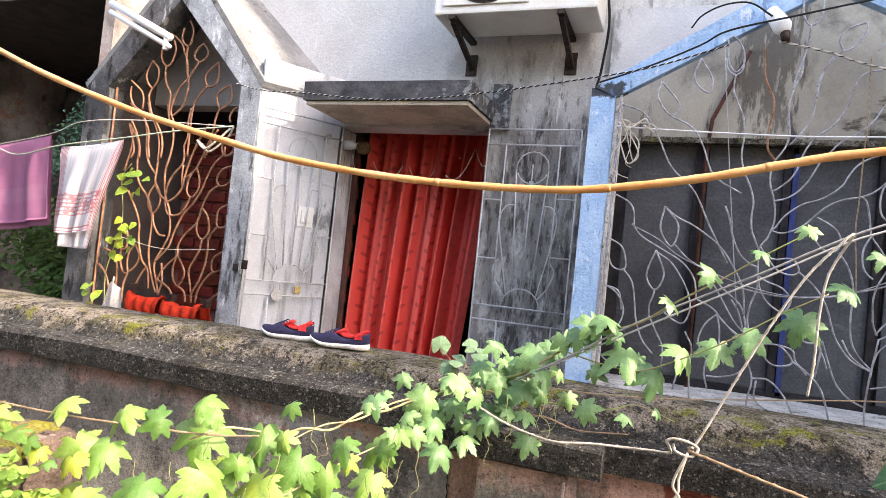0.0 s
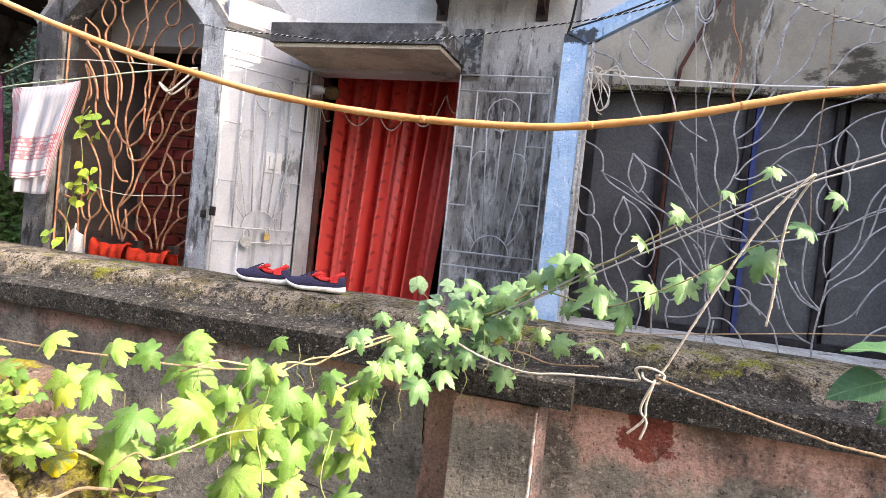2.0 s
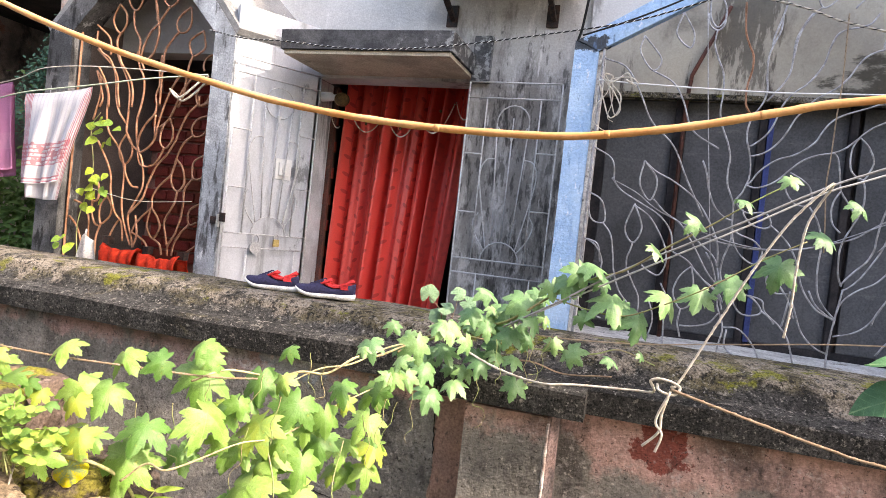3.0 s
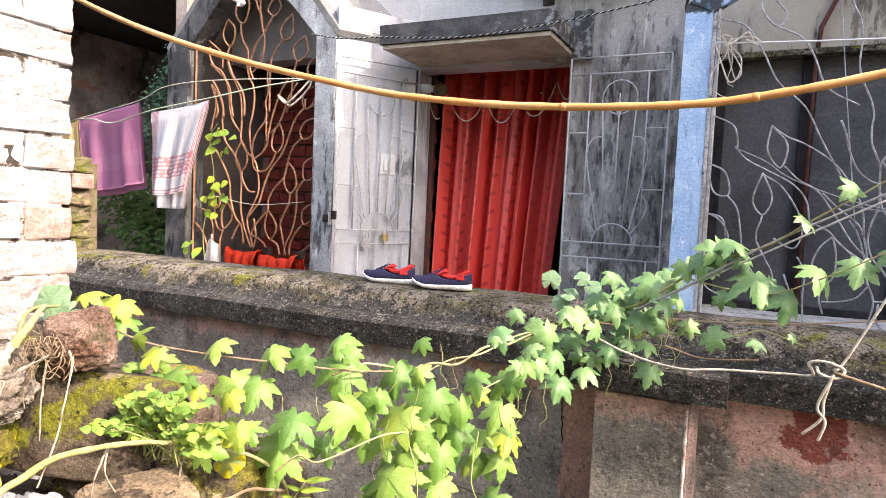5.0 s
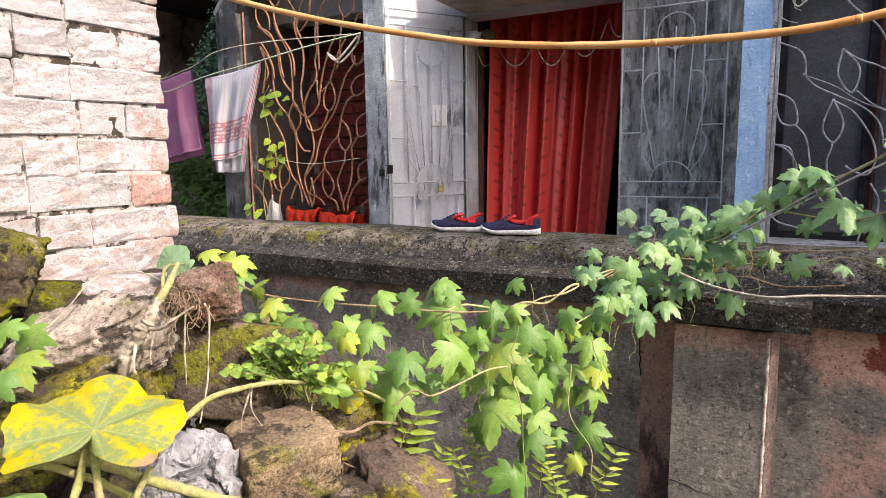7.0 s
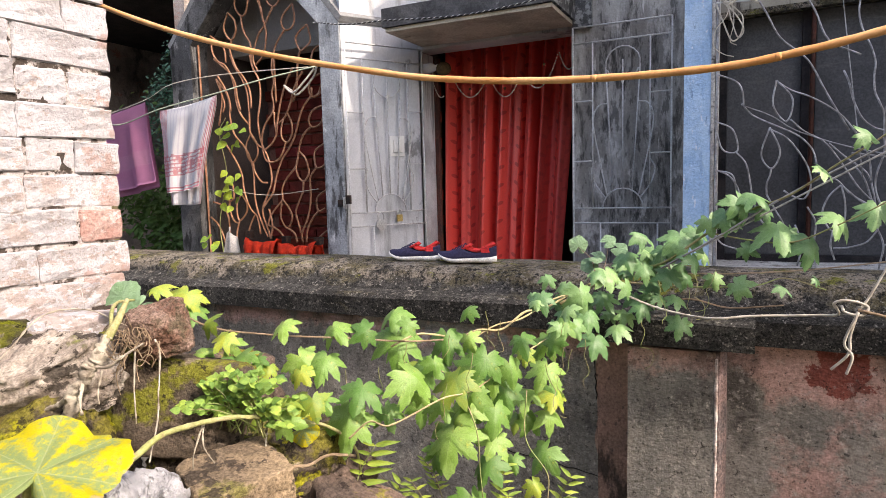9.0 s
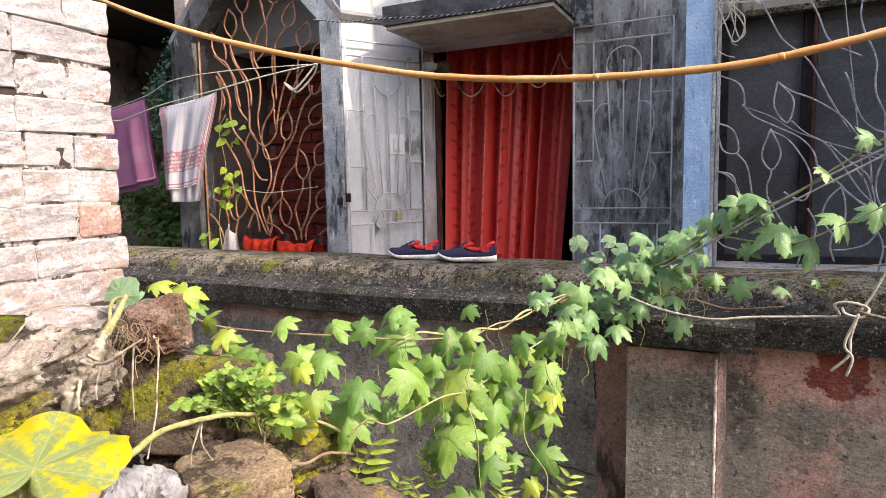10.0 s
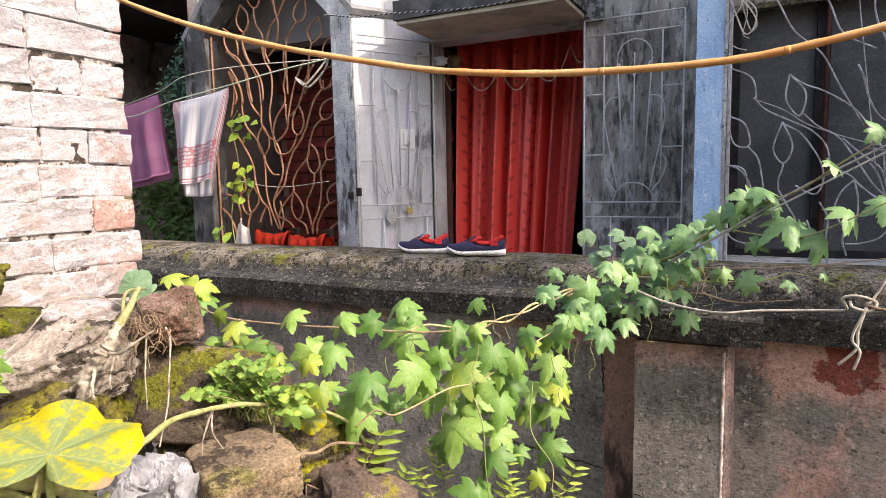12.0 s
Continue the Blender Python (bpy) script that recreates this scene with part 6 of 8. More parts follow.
def cord(name, label, mat, pts, r, category="cord", per=6, strand=None, n=6):
    t = thing(name, label, category)
    sp = spline(pts, per)
    part("strand", tube(bmesh.new(), sp, r, n), mat, t, smooth=True)
    if strand:
        q = []
        length = 0.0
        for i in range(len(sp) - 1):
            seg = sp[i + 1] - sp[i]
            steps = max(1, int(seg.length / (r * 2.2)))
            d = seg.normalized()
            s = d.cross(Vector((0, 0, 1)))
            s = s.normalized() if s.length > 0.01 else Vector((1, 0, 0))
            w = s.cross(d)
            for k in range(steps):
                length += seg.length / steps
                a = length / r * 0.62
                q.append(sp[i] + seg * (k / steps) + (s * math.cos(a) + w * math.sin(a)) * r * 0.75)
        part("strand", tube(bmesh.new(), q, r * 0.62, 4), strand, t, smooth=True)
    return t


cord("clothes_line", "pale green nylon clothes line", material("green_nylon", (0.40, 0.46, 0.34), bump=0), [(-5.2, 3.68, 1.88), (-4.3, 3.62, 2.03), (-3.7, 3.45, 1.965), (-3.19, 3.35, 2.018), (-2.70, 3.35, 2.074), (-2.39, 3.40, 2.13), (-2.06, 3.50, 2.19)], 0.004)
cord("clothes_line", "grey nylon line tied to the bay post", M_ROPE, [(-4.4, 3.62, 2.02), (-3.62, 3.58, 2.13), (-3.25, 3.51, 2.20), (-2.79, 3.50, 2.215), (-2.14, 3.52, 2.195)], 0.003)
cord("thin_wire", "thin slack wire across the grille", M_ROPE, [(-2.87, 3.55, 1.509), (-2.52, 3.55, 1.462), (-2.13, 3.55, 1.491)], 0.002)
cord("tied_cord", "green and white cord knotted on the grille", M_ROPE, [(-2.12, 3.55, 2.19), (-2.18, 3.53, 2.12), (-2.26, 3.52, 2.06), (-2.33, 3.53, 2.11), (-2.29, 3.54, 2.08), (-2.24, 3.54, 2.05), (-2.14, 3.56, 2.14), (-2.10, 3.55, 2.20)], 0.006)

# ---- yellow cane over the yard, twisted wires, ropes ----
cane_pts = [(-1.95, 1.80, 2.21), (-1.415, 1.80, 1.979), (-0.985, 1.80, 1.838), (-0.585, 1.80, 1.742), (-0.393, 1.80, 1.709), (-0.208, 1.80, 1.690), (-0.030, 1.80, 1.682), (0.129, 1.80, 1.683), (0.245, 1.80, 1.696), (0.361, 1.80, 1.716), (0.484, 1.80, 1.744), (0.611, 1.80, 1.768), (1.1, 1.80, 1.83), (2.2, 1.90, 1.92), (3.0, 2.10, 2.0)]
cane = thing("cane_pole", "long sagging yellow cane slung across the yard", "cane")
sp = spline(cane_pts, 8)
part("stem", tube(bmesh.new(), sp, [0.0074 + 0.0005 * math.sin(i * 1.7) for i in range(len(sp))], 10), M_BAMBOO, cane, smooth=True)
for i in range(10, len(sp) - 4, 17):
    d = (sp[i + 1] - sp[i]).normalized()
    part("node", tube(bmesh.new(), [sp[i] - d * 0.006, sp[i] - d * 0.002, sp[i] + d * 0.002, sp[i] + d * 0.006], [0.0074, 0.0079, 0.0079, 0.0074], 10), M_BAMBOO, cane, smooth=True)
cord("twisted_wire", "twisted black and white service wire", M_CABLE, [(-2.10, 3.53, 2.44), (-1.976, 3.42, 2.40), (-1.753, 3.36, 2.347), (-1.509, 3.35, 2.332), (-1.244, 3.35, 2.308), (-0.997, 3.35, 2.298), (-0.627, 3.35, 2.322), (-0.193, 3.35, 2.378), (0.153, 3.35, 2.434), (0.446, 3.35, 2.521)], 0.0032, "wire", 4, M_WHITEPL)
cord("service_wire", "black service wires climbing along the gable", M_CABLE, [(-0.062, 3.46, 2.409), (0.145, 3.45, 2.476), (0.340, 3.45, 2.56), (0.446, 3.40, 2.60), (0.697, 3.38, 2.645), (0.965, 3.36, 2.69), (1.5, 3.40, 2.8)], 0.004, "wire")
cord("lamp_wire", "black wire looped over the gable", M_CABLE, [(0.30, 3.46, 2.64), (0.34, 3.44, 2.685), (0.423, 3.43, 2.721), (0.517, 3.43, 2.723), (0.60, 3.42, 2.66)], 0.004, "wire")
cord("twisted_wire", "twisted white wire tied at the gable lamp", M_ROPE, [(0.631, 3.42, 2.557), (0.81, 3.42, 2.507), (0.995, 3.42, 2.441), (1.5, 3.45, 2.35)], 0.004, "wire", 4, M_CABLE)
cord("stretched_cord", "white cord stretched across the grille", M_WHITEPL, [(0.029, 3.47, 2.218), (0.239, 3.46, 2.202), (0.705, 3.46, 2.185), (1.023, 3.46, 2.188), (1.6, 3.47, 2.20)], 0.0034)
for k, pts in enumerate(([(0.03, 3.46, 2.21), (0.061, 3.44, 2.12), (0.093, 3.43, 2.048), (0.125, 3.44, 2.074), (0.129, 3.45, 2.147), (0.08, 3.46, 2.215), (0.16, 3.46, 2.23), (0.20, 3.46, 2.205)],
                         [(0.05, 3.46, 2.22), (0.10, 3.44, 2.16), (0.135, 3.43, 2.09), (0.115, 3.44, 2.06), (0.09, 3.45, 2.13), (0.07, 3.46, 2.20), (0.03, 3.46, 2.24)],
                         [(0.04, 3.45, 2.23), (0.075, 3.44, 2.20), (0.055, 3.43, 2.235), (0.09, 3.44, 2.225), (0.07, 3.43, 2.19), (0.11, 3.44, 2.215), (0.15, 3.45, 2.245), (0.17, 3.44, 2.20), (0.145, 3.44, 2.215), (0.19, 3.45, 2.19)],
                         [(0.085, 3.44, 2.22), (0.07, 3.43, 2.15), (0.03, 3.44, 2.10), (0.022, 3.45, 2.04), (0.06, 3.44, 2.00), (0.10, 3.44, 1.985)],
                         [(0.09, 3.44, 2.21), (0.098, 3.43, 2.12), (0.085, 3.43, 2.05), (0.11, 3.44, 2.03)])):
    cord("loose_cord", "loose end of white cord knotted on the grille", M_ROPE, pts, (0.0032, 0.0028, 0.0036, 0.002, 0.0018)[k])
cord("twisted_twine", "brown twisted twine hanging before the grille", M_JUTE, [(0.955, 3.44, 2.497), (0.958, 3.44, 2.365), (0.961, 3.44, 2.231), (0.956, 3.44, 2.097), (0.954, 3.44, 1.94), (0.95, 3.44, 1.827), (0.961, 3.44, 1.692), (0.971, 3.44, 1.557)], 0.0026, "twine", 6, M_DRYVINE)
cord("cotton_rope", "cream cotton rope pulled up to a stem", M_ROPE, [(0.385, 2.16, 1.187), (0.402, 2.17, 1.200), (0.460, 2.17, 1.329), (0.517, 2.17, 1.455), (0.584, 2.17, 1.582), (0.649, 2.17, 1.665), (0.662, 2.18, 1.672), (0.640, 2.2, 1.62), (0.625, 2.20, 1.574), (0.617, 2.20, 1.491), (0.615, 2.20, 1.401), (0.608, 2.20, 1.330)], 0.0029, "rope", 6, M_ROPE)
cord("cotton_rope", "cream cotton rope knotted over the parapet", M_ROPE, [(-0.14, 2.30, 1.165), (-0.06, 2.28, 1.140), (0.03, 2.24, 1.130), (0.10, 2.2, 1.135), (0.171, 2.20, 1.146), (0.304, 2.20, 1.157), (0.35, 2.17, 1.168), (0.34, 2.16, 1.195), (0.37, 2.155, 1.203), (0.405, 2.16, 1.19), (0.39, 2.15, 1.172), (0.36, 2.15, 1.178), (0.355, 2.16, 1.19)], 0.0030, "rope", 6, M_ROPE)
cord("jute_rope", "brown jute rope running down along the parapet", M_JUTE, [(0.385, 2.15, 1.184), (0.477, 2.15, 1.163), (0.572, 2.15, 1.142), (0.709, 2.15, 1.114), (0.845, 2.15, 1.097), (1.5, 2.2, 1.05)], 0.0034, "rope", 6, M_JUTE)
cord("rope_tail", "frayed tail of cream rope", M_ROPE, [(0.385, 2.15, 1.18), (0.372, 2.15, 1.124), (0.370, 2.15, 1.084), (0.337, 2.15, 1.044)], 0.0030, "rope")
cord("rope_tail", "frayed tail of cream rope", M_ROPE, [(0.384, 2.14, 1.18), (0.360, 2.14, 1.111), (0.376, 2.14, 1.081), (0.366, 2.14, 1.039)], 0.0030, "rope")
cord("aerial_cable", "grey cable slanting over the parapet", material("grey_cable", (0.25, 0.25, 0.25), bump=0), [(1.5, 2.3, 2.05), (0.822, 2.30, 1.748), (0.679, 2.30, 1.681), (0.521, 2.30, 1.589), (0.399, 2.30, 1.521), (0.245, 2.30, 1.433), (0.082, 2.30, 1.324), (-0.05, 2.33, 1.24)], 0.0028, "cable")
cord("aerial_cable", "grey cable slanting over the parapet", material("pale_cable", (0.42, 0.42, 0.42), bump=0), [(1.5, 2.3, 2.03), (0.83, 2.30, 1.735), (0.68, 2.30, 1.67), (0.521, 2.30, 1.575), (0.399, 2.30, 1.505), (0.245, 2.31, 1.415), (0.0, 2.33, 1.27)], 0.0025, "cable")
cord("thin_wire", "thin rusty wire along the parapet top", M_JUTE, [(-0.049, 2.60, 1.19), (0.127, 2.60, 1.195), (0.341, 2.60, 1.215), (0.602, 2.60, 1.256), (0.973, 2.60, 1.308), (1.7, 2.6, 1.36)], 0.0022, "wire")

# ---- air conditioner on its brackets, gable lamp, tube light ----
ac = thing("air_conditioner", "cream outdoor air conditioner unit on wall brackets", "air conditioner")
ACX0, ACX1, ACY0, ACY1, ACZ = -0.955, -0.125, 3.60, 3.92, 2.815
part("casing", boxes((ACX0, ACX1, ACY0, ACY1, ACZ, ACZ + 0.55), bevel=0.012), M_AC, ac)
part("front_panel", boxes((ACX0 + 0.05, ACX0 + 0.50, ACY0 - 0.012, ACY0 - 0.001, ACZ + 0.04, ACZ + 0.52), bevel=0.004), M_AC, ac)
fan = bmesh.new()
for k in range(9):
    r = 0.05 + 0.02 * k
    tube(fan, [(ACX0 + 0.275 + r * math.cos(a), ACY0 - 0.016, ACZ + 0.262 + r * math.sin(a)) for a in (2 * math.pi * i / 28 for i in range(29))], 0.003, 4)
part("fan_guard", fan, M_BLACKIRON, ac, "dark round fan guard")
wellf = bmesh.new()
bmesh.ops.create_cone(wellf, cap_ends=True, segments=32, radius1=0.22, radius2=0.22, depth=0.006, matrix=pose(ACX0 + 0.275, ACY0 - 0.013, ACZ + 0.262, 90, 0, 0))
part("fan_well", wellf, M_BLACKIRON, ac)
for x in (ACX0 + 0.10, ACX1 - 0.17):
    b = thing("wall_bracket", "rusty black iron wall bracket", "bracket", "conditioner brackets")
    part("arm", boxes((x - 0.018, x + 0.018, ACY0 - 0.0, DOOR - 0.002, ACZ - 0.022, ACZ - 0.001)), M_BLACKIRON, b)
    st = bmesh.new()
    tube(st, [(x, ACY0 + 0.03, ACZ - 0.025), (x + 0.01, DOOR - 0.005, ACZ - 0.16)], 0.018, 4)
    part("strut", st, M_BLACKIRON, b)
    part("wall_plate", boxes((x - 0.03, x + 0.035, DOOR - 0.012, DOOR - 0.001, ACZ - 0.20, ACZ - 0.08), bevel=0.004), M_BLACKIRON, b)
cord("drain_hose", "black conditioner pipe hanging from the unit", M_CABLE, [(ACX1 + 0.02, 3.8, ACZ + 0.15), (ACX1 + 0.03, 3.85, ACZ + 0.0), (ACX1 + 0.0, 3.93, ACZ - 0.2), (ACX1 - 0.02, 3.95, ACZ - 0.30), (ACX1 + 0.03, 3.9, ACZ - 0.37)], 0.007, "hose")
gl = thing("gable_lamp", "white plastic lamp holder at the gable", "lamp")
part("holder", tube(bmesh.new(), [(0.60, 3.47, 2.70), (0.625, 3.45, 2.655), (0.64, 3.43, 2.62), (0.65, 3.42, 2.59)], [0.028, 0.034, 0.036, 0.022], 12), M_WHITEPL, gl, smooth=True)
part("socket", tube(bmesh.new(), [(0.65, 3.42, 2.592), (0.655, 3.415, 2.555)], [0.02, 0.016], 10), M_BLACKIRON, gl, smooth=True)
tl = thing("tube_light", "white fluorescent tube batten slanting before the gable", "lamp")
d0, d1 = Vector((-3.05, 3.46, 2.93)), Vector((-2.56, 3.47, 2.70))
for off, r in ((0.0, 0.022), (-0.055, 0.016)):
    part("batten" if off == 0 else "tube", tube(bmesh.new(), [d0 + Vector((0, 0, off)), d1 + Vector((0, 0, off))], r, 8), M_WHITEPL, tl, smooth=True)
part("end_cap", tube(bmesh.new(), [d1 + Vector((-0.03, 0, 0.03)), d1 + Vector((-0.03, 0, -0.07))], 0.016, 8), M_WHITEPL, tl)

# ---- red netting trough in the left window ----
tr = thing("plant_trough", "red plastic netting trough on the window sill", "planter")
for x0, x1, dz in ((-2.58, -2.34, 0.0), (-2.325, -2.06, -0.02)):
    # a slack open skin: outside up, over the drooping rim, down inside
    def skin(u, v, x0=x0, x1=x1, dz=dz):
        h = 0.138 + dz + 0.028 * abs(2 * u - 1) ** 2.2 + 0.008 * math.sin(u * 17 + x0 * 9)
        a = v * 2 - 1
        z = 1.06 + h * (1 - abs(a)) * (1.0 if a < 0 else 0.7) ** 0.5 + (0.03 if a > 0 else 0.0) * a
        y = 3.395 - 0.03 * math.sin(math.pi * min(1, v * 2)) + (0.11 * v if a > 0 else 0.04 * v) + 0.010 * math.sin(u * 23 + v * 7)
        return (x0 + (x1 - x0) * u, y, z)
    part("trough", roughen(sheet(22, 14, skin, 0.003), 0.008, 45.0), M_REDPLASTIC, tr)
structure("trough_ledge", boxes((-3.1, -1.98, 3.36, BAY - 0.002, 1.02, 1.058)), M_SILL, "narrow plaster ledge under the left window")
for x, z in ((-2.58, 1.235), (-2.30, 1.205), (-2.06, 1.20)):
    part("clip", roughen(boxes((x - 0.02, x + 0.02, 3.42, 3.46, z - 0.03, z + 0.012)), 0.004, 30, cuts=1), M_BLACKIRON, tr)
pl = sheet(10, 12, lambda u, v: (-2.80 + 0.16 * u * (1 - 0.5 * v) + 0.05 * v, 3.42 + 0.02 * math.sin(u * 9), 1.06 + 0.20 * v * (1 - 0.35 * abs(u - 0.4)) + 0.02 * math.sin(u * 6)), 0.0)
tagged(finish("plastic_sheet", pl, M_POLY), "crumpled pale plastic sheet by the post", "plastic sheet")


# ---- rubble ----
def stone_mesh(name, sx, sy, sz, seed, mat, boxy=0.55, amount=0.10, flat=True):
    bm = bmesh.new()
    bmesh.ops.create_icosphere(bm, subdivisions=5 if min(sx, sy) > 0.09 and sx < 1 else 3, radius=1.0)
    rnd = random.Random(seed)
    # broken faces: planes that cut the lump off
    cuts = [(Vector((rnd.gauss(0, 1), rnd.gauss(0, 1), rnd.gauss(0, 1))).normalized(), rnd.uniform(0.82, 1.12)) for _ in range(14 if boxy < 0.9 else 4)]
    for v in bm.verts:
        d = v.co.normalized()
        m = max(abs(d.x), abs(d.y), abs(d.z))
        p = d.lerp(d / m, boxy)
        for n, w in cuts:
            over = p.dot(n) - w
            if over > 0:
                p -= n * over
        off = Vector((seed * 3.1, seed * 1.7, seed))
        k = 1.0 + amount * 0.7 * noise.fractal(d * 1.6 + off, 1.0, 2.0, 4) + amount * 0.45 * noise.fractal(d * 6 + off, 0.7, 2.2, 7) - amount * 0.55 * max(0.0, 0.35 - abs(noise.noise(d * 2.6 + off))) - amount * 0.35 * max(0.0, 0.25 - abs(noise.noise(d * 6.5 + off)))
        v.co = Vector((p.x * sx, p.y * sy, p.z * sz)) * k * 0.5
    for f in bm.faces:
        f.smooth = True
    return bm


def block_mesh(sx, sy, sz, seed, amount, faces=7):
    """A broken block: flat faces, worn arrises, pitted skin."""
    rnd = random.Random(seed)
    bm = bmesh.new()
    bmesh.ops.create_cube(bm, size=2.0)
    bmesh.ops.subdivide_edges(bm, edges=list(bm.edges), cuts=22, use_grid_fill=True)
    cuts = [(Vector((rnd.choice((-1, 1)) * rnd.uniform(0.4, 1), rnd.choice((-1, 1)) * rnd.uniform(0.4, 1), rnd.uniform(-0.9, 0.9))).normalized(), rnd.uniform(1.0, 1.22)) for _ in range(faces)]
    off = Vector((seed * 3.1, seed * 1.7, seed))
    for v in bm.verts:
        p = v.co.copy()
        p /= (abs(p.x) ** 20 + abs(p.y) ** 20 + abs(p.z) ** 20) ** (1 / 20.0)
        for n, w in cuts:
            over = p.dot(n) - w
            if over > 0:
                p -= n * over * 0.92
        chip = max(0.0, noise.noise(p * 2.3 + off)) * max(0.0, sorted((abs(p.x), abs(p.y), abs(p.z)))[1] - 0.75)
        k = 1.0 + amount * 0.55 * noise.fractal(p * 1.1 + off, 1.0, 2.0, 3) + amount * 0.5 * noise.fractal(p * 4.5 + off, 0.8, 2.1, 6) - 0.5 * chip
        ledge = amount * 0.35 * (abs((p.z * 1.7 + 0.3 * noise.noise(p * 1.5 + off)) % 1.0 - 0.5) < 0.10)
        v.co = Vector((p.x * sx * (k - ledge), p.y * sy * (k - ledge), p.z * sz * k)) * 0.5
    for f in bm.faces:
        f.smooth = True
    bmesh.ops.recalc_face_normals(bm, faces=bm.faces)
    return bm


def stone(name, label, x, y, z, sx, sy, sz, seed, mat, rx=0, ry=0, rz=0, boxy=0.6, amount=0.12):
    o = finish(name, block_mesh(sx, sy, sz, seed, amount * (0.6 if mat is M_STONE else 1.0), 1 if mat is M_STONE_PALE else 7) if boxy > 0.8 or amount > 0.13 else stone_mesh(name, sx, sy, sz, seed, mat, boxy, amount), mat)
    o.matrix_basis = pose(x, y, z, rx, ry, rz)
    return tagged(o, label, "stone", "rubble heap")


M_BRICKLUMP = material("crumbling_brick", (0.15, 0.085, 0.062), vary=(0.27, 0.195, 0.16), vscale=16.0, stains=(((0.09, 0.075, 0.05), (22.0, 22.0, 22.0), 0.52, 0.62, 0.85),), grain=0.6, gscale=200, bump=1.0, bscale=110)
stone("broken_block", "broken sandy masonry block with a rough top", -0.665, 1.335, 0.935, 0.165, 0.170, 0.118, 1, M_STONE_PALE, 3, 6, -26, 0.97, 0.07)
stone("mortar_block", "crumbled mortar block, layered and flaking", -1.02, 1.22, 1.135, 0.25, 0.17, 0.13, 2, M_MORTARLUMP, 24, -16, 34, 0.92, 0.19)
stone("rubble_stone", "mossy slab leaning under the mortar block", -1.00, 1.16, 1.03, 0.26, 0.17, 0.15, 21, M_MOSSSTONE, 18, -22, 36, 0.92, 0.13)
stone("rubble_stone", "large dark earthy slab with a flat face", -0.92, 1.42, 1.045, 0.34, 0.17, 0.20, 3, M_STONE, -14, 10, 30, 0.95, 0.10)
stone("rubble_stone", "round stone patched with bright moss", -0.84, 1.46, 0.925, 0.22, 0.18, 0.15, 4, M_MOSSSTONE, 0, 10, 20, 0.6, 0.14)
stone("brick_lump", "red-brown brick lump bound with a root", -0.880, 1.372, 1.212, 0.110, 0.09, 0.085, 5, M_BRICKLUMP, 18, -14, 46, 0.98, 0.15)
stone("rubble_stone", "mossy dark stone under the brick wall", -1.29, 1.28, 1.145, 0.24, 0.16, 0.13, 6, M_MOSSSTONE, 0, 8, 40, 0.85, 0.14)
stone("rubble_stone", "mossy stone against the brick wall", -1.31, 1.16, 1.25, 0.20, 0.16, 0.18, 22, M_MOSSSTONE, 10, 20, 60, 0.8, 0.14)
stone("rubble_stone", "dark broken stone behind the trunk", -0.985, 1.40, 1.135, 0.15, 0.12, 0.12, 7, M_STONE, 25, 10, 30, 0.9, 0.14)
stone("rubble_stone", "brown stone low on the heap", -0.60, 1.58, 0.75, 0.26, 0.20, 0.24, 8, M_STONE, 10, 12, 25, 0.7, 0.13)
stone("rubble_stone", "brown stone low on the heap", -0.64, 1.40, 0.80, 0.26, 0.20, 0.12, 9, M_STONE, 0, 8, 40, 0.65, 0.13)
stone("rubble_stone", "small stone bright with moss", -0.70, 1.57, 0.905, 0.17, 0.13, 0.11, 10, M_MOSSSTONE, 0, 0, 70, 0.8, 0.15)
stone("rubble_stone", "mossy stone under the stems", -1.03, 1.06, 1.00, 0.24, 0.20, 0.16, 12, M_MOSSSTONE, 10, 0, -20, 0.8, 0.14)
stone("rubble_stone", "dark stone at the heap's edge", -0.76, 1.10, 0.85, 0.22, 0.20, 0.16, 13, M_STONE, 0, 0, 60, 0.8, 0.13)
stone("rubble_stone", "dark stone at the heap's edge", -0.42, 1.55, 0.60, 0.26, 0.22, 0.22, 14, M_STONE, 0, 0, 0, 0.6, 0.13)
stone("rubble_stone", "dark stone behind the vine", -0.80, 1.74, 0.80, 0.30, 0.26, 0.26, 15, M_STONE, 0, 0, 35, 0.6, 0.13)
stone("rubble_stone", "dark stone behind the vine", -1.08, 1.68, 0.92, 0.34, 0.26, 0.30, 16, M_STONE, 0, 0, 15, 0.6, 0.13)
stone("rubble_stone", "dark stone low before the parapet", -0.45, 1.85, 0.42, 0.34, 0.3, 0.3, 17, M_STONE, 0, 0, 50, 0.6, 0.13)
stone("white_bat", "white painted half brick at the wall's foot", -1.18, 1.42, 1.18, 0.20, 0.09, 0.075, 18, M_PAINTBRICK, 0, 4, 62, 0.97, 0.06)
stone("white_bat", "white painted brick end standing upright", -1.205, 1.33, 1.175, 0.030, 0.045, 0.085, 19, M_PAINTBRICK, 0, 4, 40, 0.97, 0.06)
rnd = random.Random(11)
pebble = [stone_mesh("pebble", 1, 1, 0.8, 30 + k, M_STONE, 0.5, 0.16) for k in range(4)]
pebble_me = []
for b in pebble:
    me = bpy.data.meshes.new("small_stone")
    b.to_mesh(me)
    b.free()
    me.materials.append(M_STONE)
    pebble_me.append(me)
